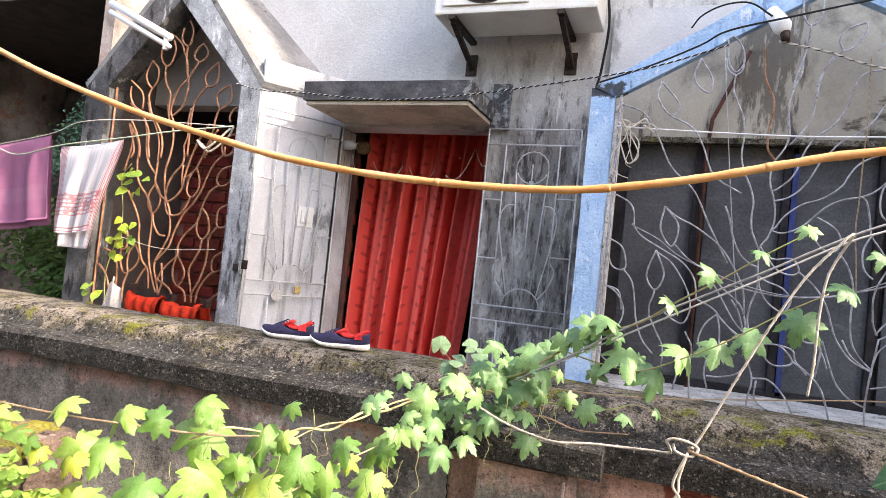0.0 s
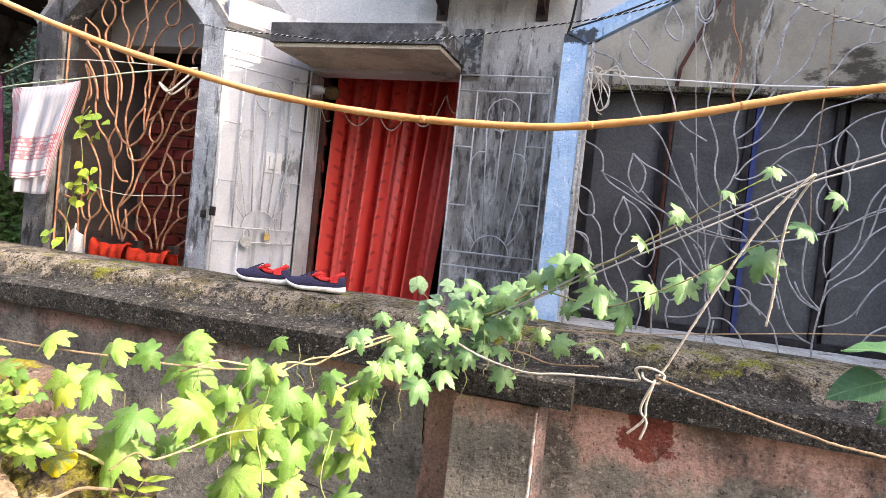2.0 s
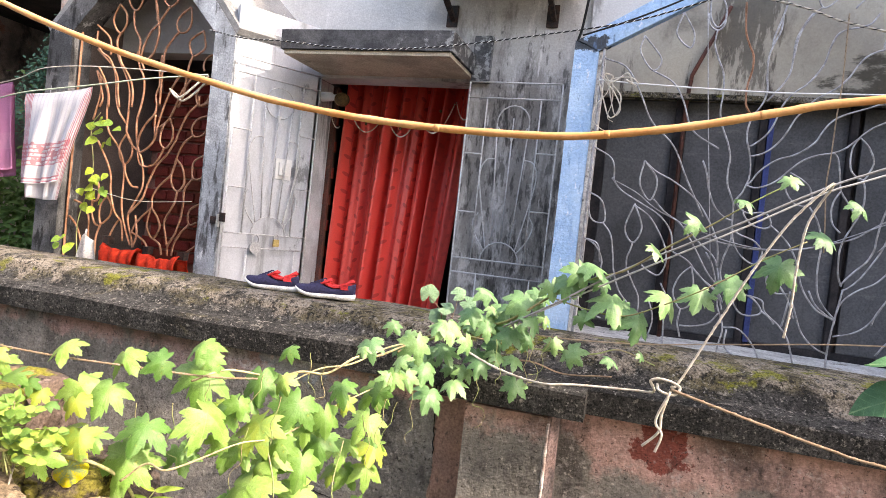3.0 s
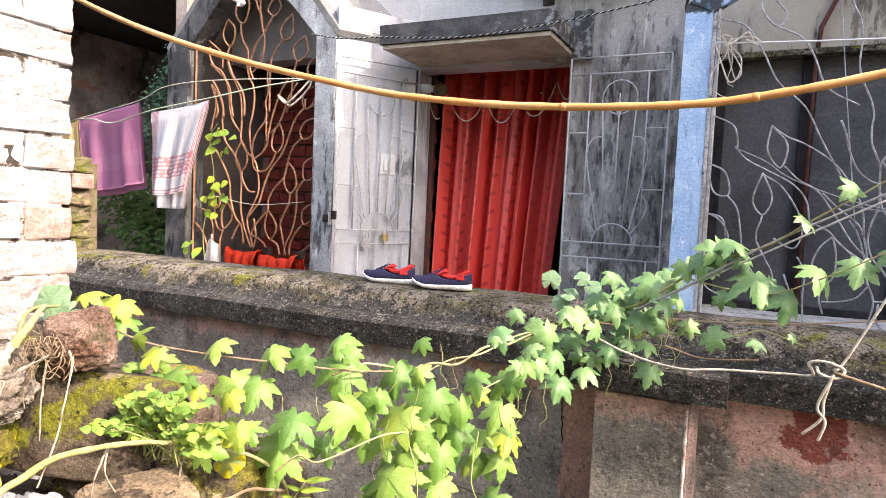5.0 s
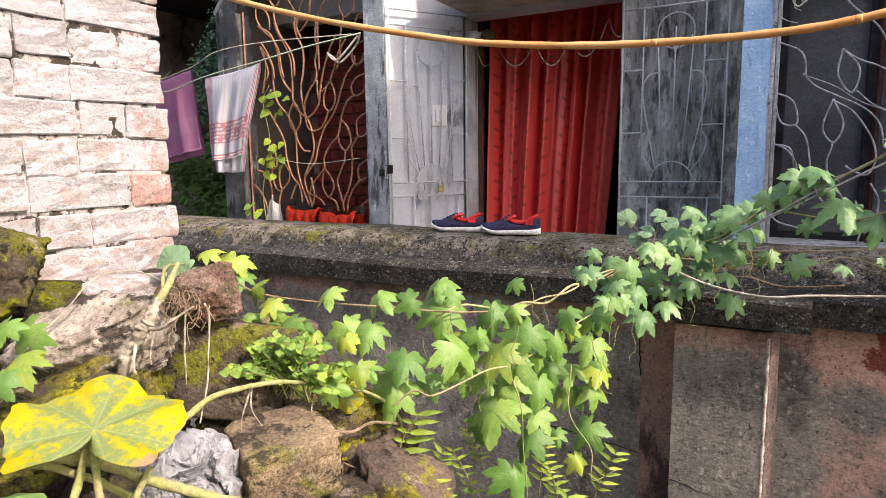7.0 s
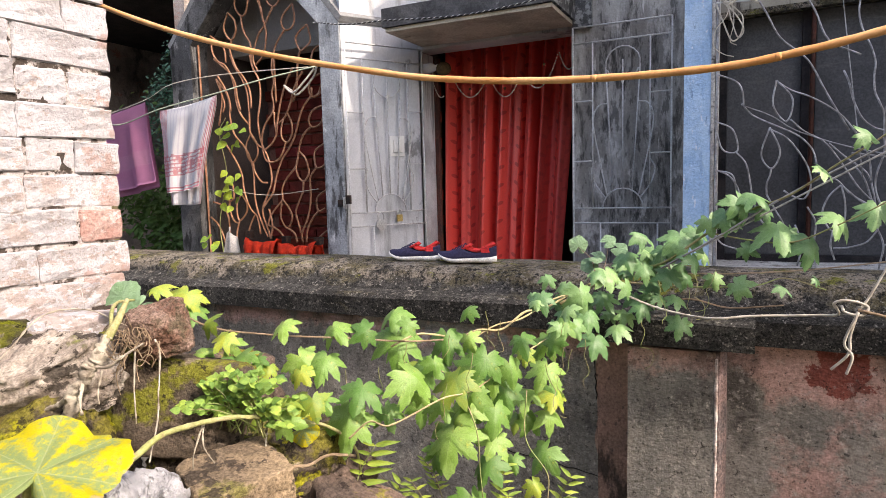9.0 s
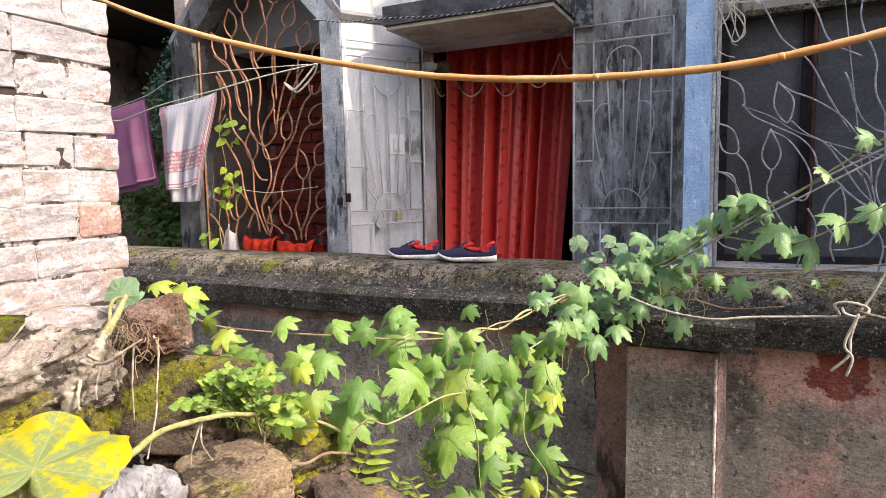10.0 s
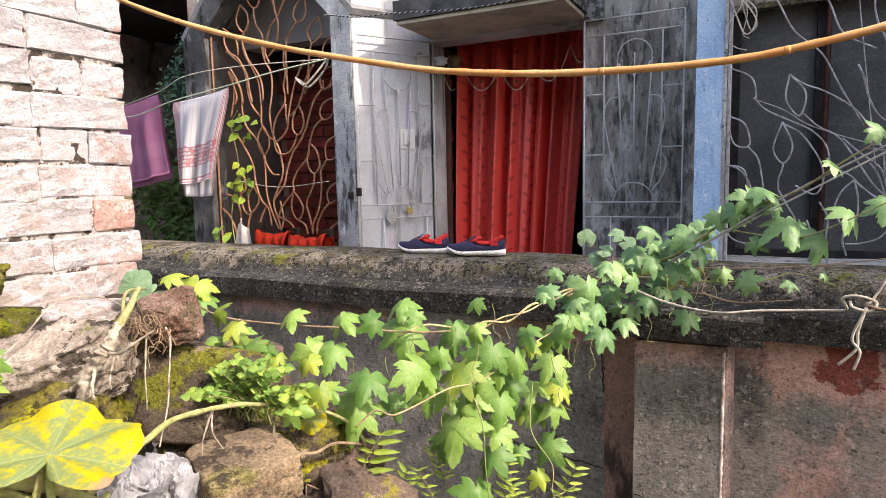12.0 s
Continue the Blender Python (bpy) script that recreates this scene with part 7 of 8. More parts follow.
for k in range(70):
    x, y = rnd.uniform(-1.3, -0.2), rnd.uniform(0.95, 2.1)
    s = rnd.uniform(0.03, 0.09)
    o = new("small_stone", rnd.choice(pebble_me))
    o.matrix_basis = pose(x, y, heap(x, y) + s * 0.25, rnd.uniform(0, 40), rnd.uniform(0, 40), rnd.uniform(0, 360)) @ Matrix.Scale(s, 4)
    tagged(o, "small earthy stone on the rubble heap", "stone", "small stones")
bag = bmesh.new()
bmesh.ops.create_icosphere(bag, subdivisions=6, radius=0.07)
for v in bag.verts:
    q = v.co.copy()
    v.co *= 1.0 - 0.30 * abs(noise.noise(q * 30)) - 0.20 * abs(noise.noise(q * 62 + Vector((4, 0, 0)))) - 0.16 * abs(noise.noise(Vector((q.x * 150, q.y * 150, q.z * 60)))) - 0.07 * abs(noise.noise(q * 280))
    v.co += Vector((noise.noise(v.co * 22), noise.noise(v.co * 22 + Vector((9, 0, 0))), noise.noise(v.co * 22 + Vector((0, 9, 0))))) * 0.030
ob = finish("plastic_bag", bag, M_BAG)
ob.matrix_basis = pose(-0.716, 1.175, 0.948, 10, -10, 20) @ Matrix.Diagonal((1.42, 1.3, 1.26, 1))
tagged(ob, "crumpled clear plastic bag among the stones", "plastic bag")


# ---- leaves ----
def palmate(seed):
    """A gourd leaf: five pointed lobes with coarse sharp teeth, parted by deep bays, the sides hanging off the midrib."""
    rnd = random.Random(seed)
    N = 168
    spikes = []
    for a, n, spread in ((0, 1.04, 23), (55, 0.93, 22), (-55, 0.93, 22), (105, 0.80, 22), (-105, 0.80, 22), (147, 0.60, 20), (-147, 0.60, 20)):
        a, n = a + rnd.uniform(-6, 6), n * rnd.uniform(0.90, 1.10)
        spikes.append((a, n, spread))
        for side in (-1, 1):
            spikes.append((a + side * rnd.uniform(10, 13), n * rnd.uniform(0.83, 0.91), 9))
            spikes.append((a + side * rnd.uniform(19, 23), n * rnd.uniform(0.66, 0.78), 8))
    droop = {0: rnd.uniform(0.10, 0.40), 1: rnd.uniform(0.15, 0.55), -1: rnd.uniform(0.15, 0.55)}
    bend, fold, twist = rnd.uniform(0.10, 0.40), rnd.uniform(0.10, 0.42), rnd.uniform(-0.15, 0.15)
    bm = bmesh.new()
    c = bm.verts.new((0, 0, 0))
    rings = []
    for q in (0, 1, 2, 3):
        ring = []
        for i in range(N):
            a = 360.0 * i / N - 180
            r = 0.50 - 0.09 * abs(a) / 180.0
            for la, ln, spread in spikes:
                d = abs((a - la + 180) % 360 - 180)
                if d < spread:
                    r = max(r, ln * (1.0 - 0.44 * (d / spread) ** 1.0))
            neck = 1.0 - 0.75 * max(0.0, (abs(a) - 158) / 22.0)
            rr = neck * (0.17, 0.34, 0.32 + 0.5 * (r - 0.32), r)[q]
            x, y = rr * math.sin(radians(a)), rr * math.cos(radians(a))
            side = math.tanh(a / 22.0)
            hang = droop[0] * (1 - abs(side)) + (droop[1] if side > 0 else droop[-1]) * abs(side)
            z = -bend * rr * rr - fold * (math.hypot(x, 0.08) - 0.08) - hang * max(0.0, rr - 0.40) ** 1.3
            z += twist * x * y + 0.09 * noise.noise(Vector((x * 2.4, y * 2.4, seed * 3.7))) * min(1.0, rr * 2)
            ring.append(bm.verts.new((x, y - 0.06 * rr * rr, z)))
        rings.append(ring)
    for i in range(N):
        j = (i + 1) % N
        bm.faces.new((c, rings[0][i], rings[0][j])).smooth = True
        for p, o in zip(rings, rings[1:]):
            bm.faces.new((p[i], o[i], o[j], p[j])).smooth = True
    bm.normal_update()
    return bm


def shared(name, bm, mat):
    me = bpy.data.meshes.new(name)
    bm.to_mesh(me)
    bm.free()
    me.materials.append(mat)
    return me


LEAF_Y = [shared("leaf", palmate(s), M_LEAF_Y) for s in range(9)]
LEAF_YY = [shared("leaf", palmate(30 + s), M_LEAF_YY) for s in range(5)]
LEAF_G = [shared("leaf", palmate(10 + s), M_LEAF_G) for s in range(9)]
vine_near = thing("climbing_vine", "sunlit gourd vine with lobed yellow-green leaves", "vine")
vine_wall = thing("climbing_vine", "green gourd vine clambering over the parapet", "vine")
vine_heap = thing("climbing_vine", "young gourd vine trailing over the rubble", "vine")
leaf_rnd = random.Random(21)


def vine_leaf(parent, x, y, z, width, lean):
    """A lobed leaf whose blade centres on a place, its tip hanging and leaning by some degrees."""
    r = leaf_rnd
    n = Vector((0.24 + r.uniform(-0.5, 0.5), -0.60 + r.uniform(-0.35, 0.35), 0.74 + r.uniform(-0.45, 0.35))).normalized()
    down = Vector((0, 0, -1))
    tip = (down - n * down.dot(n)).normalized()
    tip = Matrix.Rotation(radians(lean + r.uniform(-12, 12)), 3, n) @ tip
    side = tip.cross(n)
    m = Matrix((side, tip, n)).transposed().to_4x4()
    s = width * (r.uniform(0.56, 0.66) if parent is vine_wall else r.uniform(0.66, 0.78))
    pool = LEAF_G if parent is vine_wall else LEAF_YY if r.random() < (0.40 if parent is vine_heap else 0.08) else LEAF_Y
    o = new("leaf", r.choice(pool))
    o.parent = parent
    o.matrix_basis = Matrix.Translation(Vector((x, y, z)) - tip * s * 0.30) @ m @ Matrix.Diagonal((s * r.uniform(0.92, 1.1), s, s, 1))
    return o


def stem(parent, mat, pts, r0, r1, name="stem"):
    sp = spline(pts, 6)
    part(name, tube(bmesh.new(), sp, [r0 + (r1 - r0) * i / (len(sp) - 1) for i in range(len(sp))], 6), mat, parent, smooth=True)


def gnarled(parent, mat, pts, r0, r1, name, knots=0.35, seed=0.0):
    """A woody stem: thickness uneven, with nodes and a wandering line."""
    sp = spline(pts, 12)
    n = len(sp) - 1
    sp = [p + Vector((noise.noise(p * 30 + Vector((seed, 0, 0))), noise.noise(p * 30 + Vector((0, seed + 5, 0))), noise.noise(p * 30))) * r0 * (0.5 if mat is M_BARK else 0.25) for p in sp]
    rs = [(r0 + (r1 - r0) * i / n) * (1.0 + knots * noise.noise(sp[i] * 55 + Vector((seed, 2, 0))) + knots * 0.9 * max(0.0, math.cos(i * 0.55 + seed)) ** 12) for i in range(n + 1)]
    part(name, roughen(tube(bmesh.new(), sp, rs, 10), r0 * (0.42 if mat is M_BARK else 0.12), 120.0, seed), mat, parent, smooth=True)


vine_leaf(vine_near, -0.713, 1.537, 1.193, 0.067, 35)
vine_leaf(vine_near, -0.667, 1.553, 1.118, 0.074, 30)
vine_leaf(vine_near, -0.627, 1.558, 1.118, 0.079, -25)
vine_leaf(vine_near, -0.551, 1.578, 1.057, 0.082, -10)
vine_leaf(vine_near, -0.586, 1.572, 0.982, 0.125, 0)
vine_leaf(vine_near, -0.551, 1.719, 1.194, 0.069, 20)
vine_leaf(vine_near, -0.541, 1.719, 1.126, 0.101, -10)
vine_leaf(vine_near, -0.465, 1.814, 1.111, 0.091, 10)
vine_leaf(vine_near, -0.431, 1.849, 1.189, 0.052, -30)
vine_leaf(vine_near, -0.614, 1.589, 1.184, 0.069, 60)
vine_leaf(vine_near, -0.564, 1.609, 1.177, 0.066, -60)
vine_leaf(vine_near, -0.465, 1.673, 1.071, 0.100, 25)
vine_leaf(vine_near, -0.421, 1.731, 1.039, 0.103, -15)
vine_leaf(vine_near, -0.390, 1.771, 1.012, 0.078, -30)
vine_leaf(vine_near, -0.368, 1.802, 1.076, 0.088, -40)
vine_leaf(vine_near, -0.319, 1.856, 1.045, 0.080, 10)
vine_leaf(vine_near, -0.276, 1.962, 1.020, 0.085, -10)
vine_leaf(vine_near, -0.301, 1.883, 1.115, 0.064, 30)
vine_leaf(vine_near, -0.265, 1.993, 1.081, 0.070, -20)
vine_leaf(vine_near, -0.249, 2.049, 1.114, 0.067, 0)
vine_leaf(vine_near, -0.264, 2.005, 0.944, 0.074, -30)
vine_leaf(vine_near, -0.349, 1.821, 0.950, 0.091, -20)
vine_leaf(vine_near, -0.406, 1.779, 0.963, 0.083, 20)
vine_leaf(vine_near, -0.424, 1.725, 0.913, 0.110, 5)
vine_leaf(vine_near, -0.367, 1.796, 0.834, 0.093, 0)
vine_leaf(vine_near, -0.282, 1.947, 0.815, 0.089, -25)
vine_leaf(vine_near, -0.286, 1.923, 0.747, 0.060, 10)
vine_leaf(vine_near, -0.333, 1.895, 0.815, 0.047, 20)
vine_leaf(vine_near, -0.383, 1.777, 0.744, 0.099, 0)
vine_leaf(vine_near, -0.449, 1.754, 0.980, 0.061, 10)
vine_leaf(vine_near, -0.347, 1.888, 0.974, 0.083, 15)
vine_leaf(vine_near, -0.399, 1.804, 1.128, 0.053, 30)
vine_leaf(vine_near, -0.380, 1.795, 1.036, 0.046, 50)
vine_leaf(vine_near, -0.452, 1.731, 1.082, 0.055, 0)
vine_leaf(vine_near, -0.493, 1.679, 1.182, 0.047, -40)
vine_leaf(vine_near, -0.473, 1.708, 1.017, 0.049, 30)
vine_leaf(vine_near, -0.311, 1.922, 1.070, 0.052, 0)
vine_leaf(vine_near, -0.367, 1.846, 0.888, 0.064, 10)
vine_leaf(vine_near, -0.452, 1.722, 0.861, 0.051, 30)
vine_leaf(vine_near, -0.427, 1.764, 0.950, 0.058, -30)
vine_leaf(vine_near, -0.362, 1.854, 1.021, 0.059, 0)
vine_leaf(vine_wall, -0.278, 1.963, 1.199, 0.082, 10)
vine_leaf(vine_wall, -0.293, 1.957, 1.195, 0.055, 40)
vine_leaf(vine_wall, -0.224, 2.142, 1.177, 0.100, 15)
vine_leaf(vine_wall, -0.216, 2.184, 1.116, 0.082, -10)
vine_leaf(vine_wall, -0.176, 2.262, 1.216, 0.115, 0)
vine_leaf(vine_wall, -0.161, 2.269, 1.071, 0.080, 10)
vine_leaf(vine_wall, -0.207, 2.210, 1.042, 0.096, -15)
vine_leaf(vine_wall, -0.130, 2.286, 1.182, 0.070, 20)
vine_leaf(vine_wall, -0.100, 2.301, 1.126, 0.071, -20)
vine_leaf(vine_wall, -0.090, 2.309, 1.228, 0.070, 0)
vine_leaf(vine_wall, -0.032, 2.334, 1.213, 0.085, -30)
vine_leaf(vine_wall, -0.043, 2.333, 1.152, 0.062, 20)
vine_leaf(vine_wall, -0.007, 2.327, 1.151, 0.071, -15)
vine_leaf(vine_wall, -0.000, 2.323, 1.078, 0.093, -10)
vine_leaf(vine_wall, 0.005, 2.329, 1.311, 0.122, 15)
vine_leaf(vine_wall, -0.088, 2.310, 1.329, 0.088, 30)
vine_leaf(vine_wall, 0.037, 2.316, 1.260, 0.079, -25)
vine_leaf(vine_wall, 0.043, 2.363, 1.332, 0.086, 0)
vine_leaf(vine_wall, -0.039, 2.382, 1.282, 0.077, 20)
vine_leaf(vine_wall, -0.137, 2.316, 1.262, 0.075, 10)
vine_leaf(vine_wall, -0.213, 2.246, 1.230, 0.073, -20)
vine_leaf(vine_wall, -0.071, 2.375, 1.177, 0.068, 20)
vine_leaf(vine_wall, -0.121, 2.351, 1.139, 0.077, 0)
vine_leaf(vine_wall, -0.195, 2.298, 1.143, 0.085, 30)
vine_leaf(vine_wall, -0.143, 2.319, 1.095, 0.067, -30)
vine_leaf(vine_wall, -0.251, 2.077, 1.151, 0.067, 20)
vine_leaf(vine_wall, -0.236, 2.123, 1.100, 0.065, 10)
vine_leaf(vine_wall, -0.254, 2.027, 1.119, 0.058, -20)
vine_leaf(vine_wall, 0.074, 2.307, 1.359, 0.078, 20)
vine_leaf(vine_wall, 0.110, 2.299, 1.377, 0.096, 10)
vine_leaf(vine_wall, 0.151, 2.301, 1.407, 0.101, 20)
vine_leaf(vine_wall, 0.187, 2.291, 1.432, 0.091, 10)
vine_leaf(vine_wall, 0.129, 2.329, 1.363, 0.065, 0)
vine_leaf(vine_wall, 0.235, 2.286, 1.346, 0.123, 5)
vine_leaf(vine_wall, 0.301, 2.278, 1.303, 0.105, -15)
vine_leaf(vine_wall, 0.263, 2.314, 1.332, 0.065, 20)
vine_leaf(vine_wall, 0.167, 2.294, 1.297, 0.066, 60)
vine_leaf(vine_wall, 0.359, 2.278, 1.373, 0.091, -30)
vine_leaf(vine_wall, 0.429, 2.269, 1.389, 0.096, -10)
vine_leaf(vine_wall, 0.152, 2.301, 1.199, 0.093, 70)
vine_leaf(vine_wall, 0.252, 2.279, 1.204, 0.057, 20)
vine_leaf(vine_wall, 0.319, 2.278, 1.227, 0.038, 40)
vine_leaf(vine_wall, 0.205, 2.320, 1.389, 0.065, 0)
vine_leaf(vine_heap, -0.952, 1.445, 1.290, 0.054, 150)
vine_leaf(vine_heap, -0.908, 1.458, 1.257, 0.070, -40)
vine_leaf(vine_heap, -0.894, 1.467, 1.229, 0.063, -10)
vine_leaf(vine_heap, -0.928, 1.460, 1.232, 0.057, 40)
vine_leaf(vine_heap, -0.866, 1.478, 1.206, 0.056, -60)
vine_leaf(vine_heap, -0.842, 1.491, 1.167, 0.059, -30)
vine_leaf(vine_heap, -0.844, 1.485, 1.113, 0.067, 20)
vine_leaf(vine_heap, -0.803, 1.503, 1.127, 0.069, -20)
vine_leaf(vine_heap, -0.859, 1.524, 1.141, 0.058, 0)
vine_leaf(vine_heap, -0.890, 1.473, 1.132, 0.054, 60)
vine_leaf(vine_heap, -0.772, 1.517, 1.123, 0.045, -30)
vine_leaf(vine_heap, -0.744, 1.523, 1.104, 0.041, -20)
vine_leaf(vine_heap, -0.731, 1.527, 1.087, 0.038, -10)
vine_leaf(vine_heap, -0.900, 1.508, 1.133, 0.051, 30)
vine_leaf(vine_wall, 0.328, 2.265, 1.493, 0.074, 20)
vine_leaf(vine_wall, 0.410, 2.259, 1.570, 0.071, 60)
vine_leaf(vine_wall, 0.510, 2.254, 1.633, 0.060, 70)
vine_leaf(vine_wall, 0.600, 2.254, 1.686, 0.052, 30)
vine_leaf(vine_wall, 0.683, 2.247, 1.558, 0.081, 10)
vine_leaf(vine_wall, 0.589, 2.258, 1.473, 0.108, -10)
vine_leaf(vine_wall, 0.509, 2.260, 1.428, 0.095, 60)
vine_leaf(vine_wall, 0.742, 2.247, 1.638, 0.059, 20)
vine_leaf(vine_heap, -0.923, 1.020, 1.162, 0.078, 20)
vine_leaf(vine_heap, -0.995, 1.080, 1.190, 0.067, -50)
vine_leaf(vine_heap, -0.994, 1.050, 1.204, 0.057, 0)
vine_leaf(vine_heap, -0.899, 1.000, 1.136, 0.053, 40)
# leaves filling in between on the thick of the vine
for k in range(30):
    t = leaf_rnd.random() ** 1.3
    vine_leaf(vine_wall, -0.38 + 0.46 * t + leaf_rnd.uniform(-0.07, 0.07), 2.28 + 0.12 * t + leaf_rnd.uniform(0.0, 0.08), 1.11 + 0.14 * t + leaf_rnd.uniform(-0.07, 0.07), leaf_rnd.uniform(0.05, 0.08), leaf_rnd.uniform(-40, 40))
for k in range(18):
    t = leaf_rnd.random()
    vine_leaf(vine_near, -0.55 + 0.30 * t + leaf_rnd.uniform(-0.06, 0.06), 1.66 + 0.34 * t + leaf_rnd.uniform(0.02, 0.10), 1.00 + leaf_rnd.uniform(-0.16, 0.10), leaf_rnd.uniform(0.05, 0.09), leaf_rnd.uniform(-50, 50))
for k in range(9):
    vine_leaf(vine_heap, -0.74 + leaf_rnd.uniform(-0.13, 0.16), 1.48 + leaf_rnd.uniform(-0.05, 0.10), 1.06 + leaf_rnd.uniform(-0.09, 0.06), leaf_rnd.uniform(0.03, 0.06), leaf_rnd.uniform(-90, 90))

cord("vine_twine", "twisted jute twine that the vine climbs along", M_JUTE, [(-0.850, 1.390, 1.249), (-0.867, 1.50, 1.19), (-0.737, 1.541, 1.176), (-0.596, 1.60, 1.167), (-0.511, 1.717, 1.140), (-0.465, 1.88, 1.112)], 0.0020, "twine", 8, M_JUTE)
gnarled(vine_near, M_STRAW, [(-0.535, 1.68, 1.135), (-0.500, 1.75, 1.150), (-0.465, 1.87, 1.118), (-0.425, 1.92, 1.128), (-0.388, 1.978, 1.120), (-0.355, 2.06, 1.150), (-0.323, 2.137, 1.148), (-0.253, 2.267, 1.188), (-0.175, 2.36, 1.214)], 0.0022, 0.0034, "stem", 0.3, 12.0)
gnarled(vine_near, M_STRAW, [(-0.44, 1.90, 1.105), (-0.40, 1.96, 1.132), (-0.36, 2.05, 1.135), (-0.31, 2.15, 1.168), (-0.26, 2.25, 1.178)], 0.0018, 0.0024, "stem", 0.3, 13.0)
gnarled(vine_near, M_STRAW, [(-0.560, 1.545, 0.975), (-0.520, 1.56, 1.010), (-0.476, 1.56, 1.008), (-0.444, 1.61, 1.020), (-0.410, 1.68, 1.035), (-0.378, 1.781, 1.028), (-0.329, 1.936, 1.067), (-0.270, 2.111, 1.099)], 0.0020, 0.0016, "stem", 0.3, 11.0)
stem(vine_near, M_VINE, [(-0.408, 1.759, 1.030), (-0.353, 1.72, 0.958), (-0.350, 1.73, 0.849), (-0.342, 1.745, 0.70)], 0.0018, 0.0012)
stem(vine_near, M_VINE, [(-0.315, 1.946, 0.98), (-0.29, 1.86, 0.895), (-0.233, 1.84, 0.829), (-0.224, 1.82, 0.769), (-0.180, 1.868, 0.783)], 0.0014, 0.001)
stem(vine_wall, M_VINE, [(-0.30, 2.20, 1.15), (-0.175, 2.40, 1.214), (-0.047, 2.335, 1.254), (0.069, 2.324, 1.340), (0.165, 2.327, 1.397), (0.254, 2.290, 1.436), (0.339, 2.27, 1.50), (0.434, 2.28, 1.565), (0.518, 2.29, 1.628), (0.610, 2.30, 1.69)], 0.0042, 0.0016)
stem(vine_wall, M_VINE, [(0.069, 2.324, 1.340), (0.171, 2.299, 1.323), (0.263, 2.282, 1.321), (0.353, 2.270, 1.363), (0.45, 2.26, 1.42), (0.56, 2.25, 1.50), (0.64, 2.24, 1.55)], 0.0022, 0.0014)
stem(vine_wall, M_VINE, [(-0.204, 2.50, 1.17), (0.044, 2.50, 1.165), (0.184, 2.46, 1.182), (0.26, 2.50, 1.20), (0.36, 2.51, 1.17)], 0.003, 0.0015)
stem(vine_wall, M_DRYVINE, [(-0.1, 2.42, 1.12), (0.02, 2.40, 1.145), (0.12, 2.38, 1.13), (0.25, 2.35, 1.15)], 0.003, 0.002)
tend = random.Random(8)
for k in range(22):
    t = tend.random()
    a = Vector((-0.62 + 0.7 * t, 1.62 + 0.72 * t, 1.05 + 0.12 * t)) + Vector((tend.uniform(-0.1, 0.1), tend.uniform(-0.05, 0.05), tend.uniform(-0.05, 0.08)))
    curl, lean_ = tend.uniform(0.008, 0.02), Vector((tend.uniform(-0.35, 0.35), -0.1, -1.0))
    line = [a + lean_ * (0.010 * j) + Vector((curl * math.sin(j * 0.9 + k), curl * 0.6 * math.cos(j * 0.7 + k), curl * 0.7 * math.sin(j * 1.1 + 2 * k))) * (j / 12.0) for j in range(13)]
    stem(vine_near if t < 0.6 else vine_wall, M_VINE, line, 0.0010, 0.0006, "tendril")

trunk = thing("old_vine", "gnarled grey vine trunk rooted in the rubble", "vine")


gnarled(trunk, M_BARK, [(-0.915, 1.155, 1.03), (-0.890, 1.163, 1.085), (-0.868, 1.170, 1.112), (-0.861, 1.180, 1.147), (-0.851, 1.190, 1.172), (-0.844, 1.205, 1.196)], 0.0112, 0.0095, "trunk", 0.45, 1.0)
gnarled(trunk, M_BARK, [(-0.846, 1.203, 1.190), (-0.842, 1.220, 1.214), (-0.844, 1.240, 1.234)], 0.0105, 0.0085, "trunk", 0.35, 4.0)
gnarled(trunk, M_PUMPKINSTEM, [(-0.844, 1.236, 1.230), (-0.846, 1.258, 1.254), (-0.862, 1.285, 1.274), (-0.885, 1.31, 1.284)], 0.0084, 0.0035, "shoot", 0.2, 2.0)
gnarled(trunk, M_PUMPKINSTEM, [(-0.848, 1.25, 1.246), (-0.875, 1.27, 1.268), (-0.925, 1.32, 1.275), (-0.985, 1.40, 1.262)], 0.004, 0.0025, "shoot", 0.2, 9.0)
for pts, r in (([(-0.862, 1.182, 1.142), (-0.89, 1.172, 1.128), (-0.915, 1.168, 1.118), (-0.95, 1.155, 1.10)], 0.006), ([(-0.846, 1.20, 1.188), (-0.815, 1.21, 1.190), (-0.79, 1.22, 1.205), (-0.77, 1.25, 1.225)], 0.0035), ([(-0.85, 1.19, 1.17), (-0.832, 1.17, 1.145), (-0.822, 1.165, 1.12)], 0.0035), ([(-0.89, 1.185, 1.09), (-0.87, 1.17, 1.06), (-0.85, 1.16, 1.03)], 0.0045), ([(-0.90, 1.18, 1.08), (-0.93, 1.165, 1.05), (-0.95, 1.15, 1.02)], 0.004)):
    gnarled(trunk, M_BARK, pts, r, r * 0.4, "root", 0.4, r * 900)
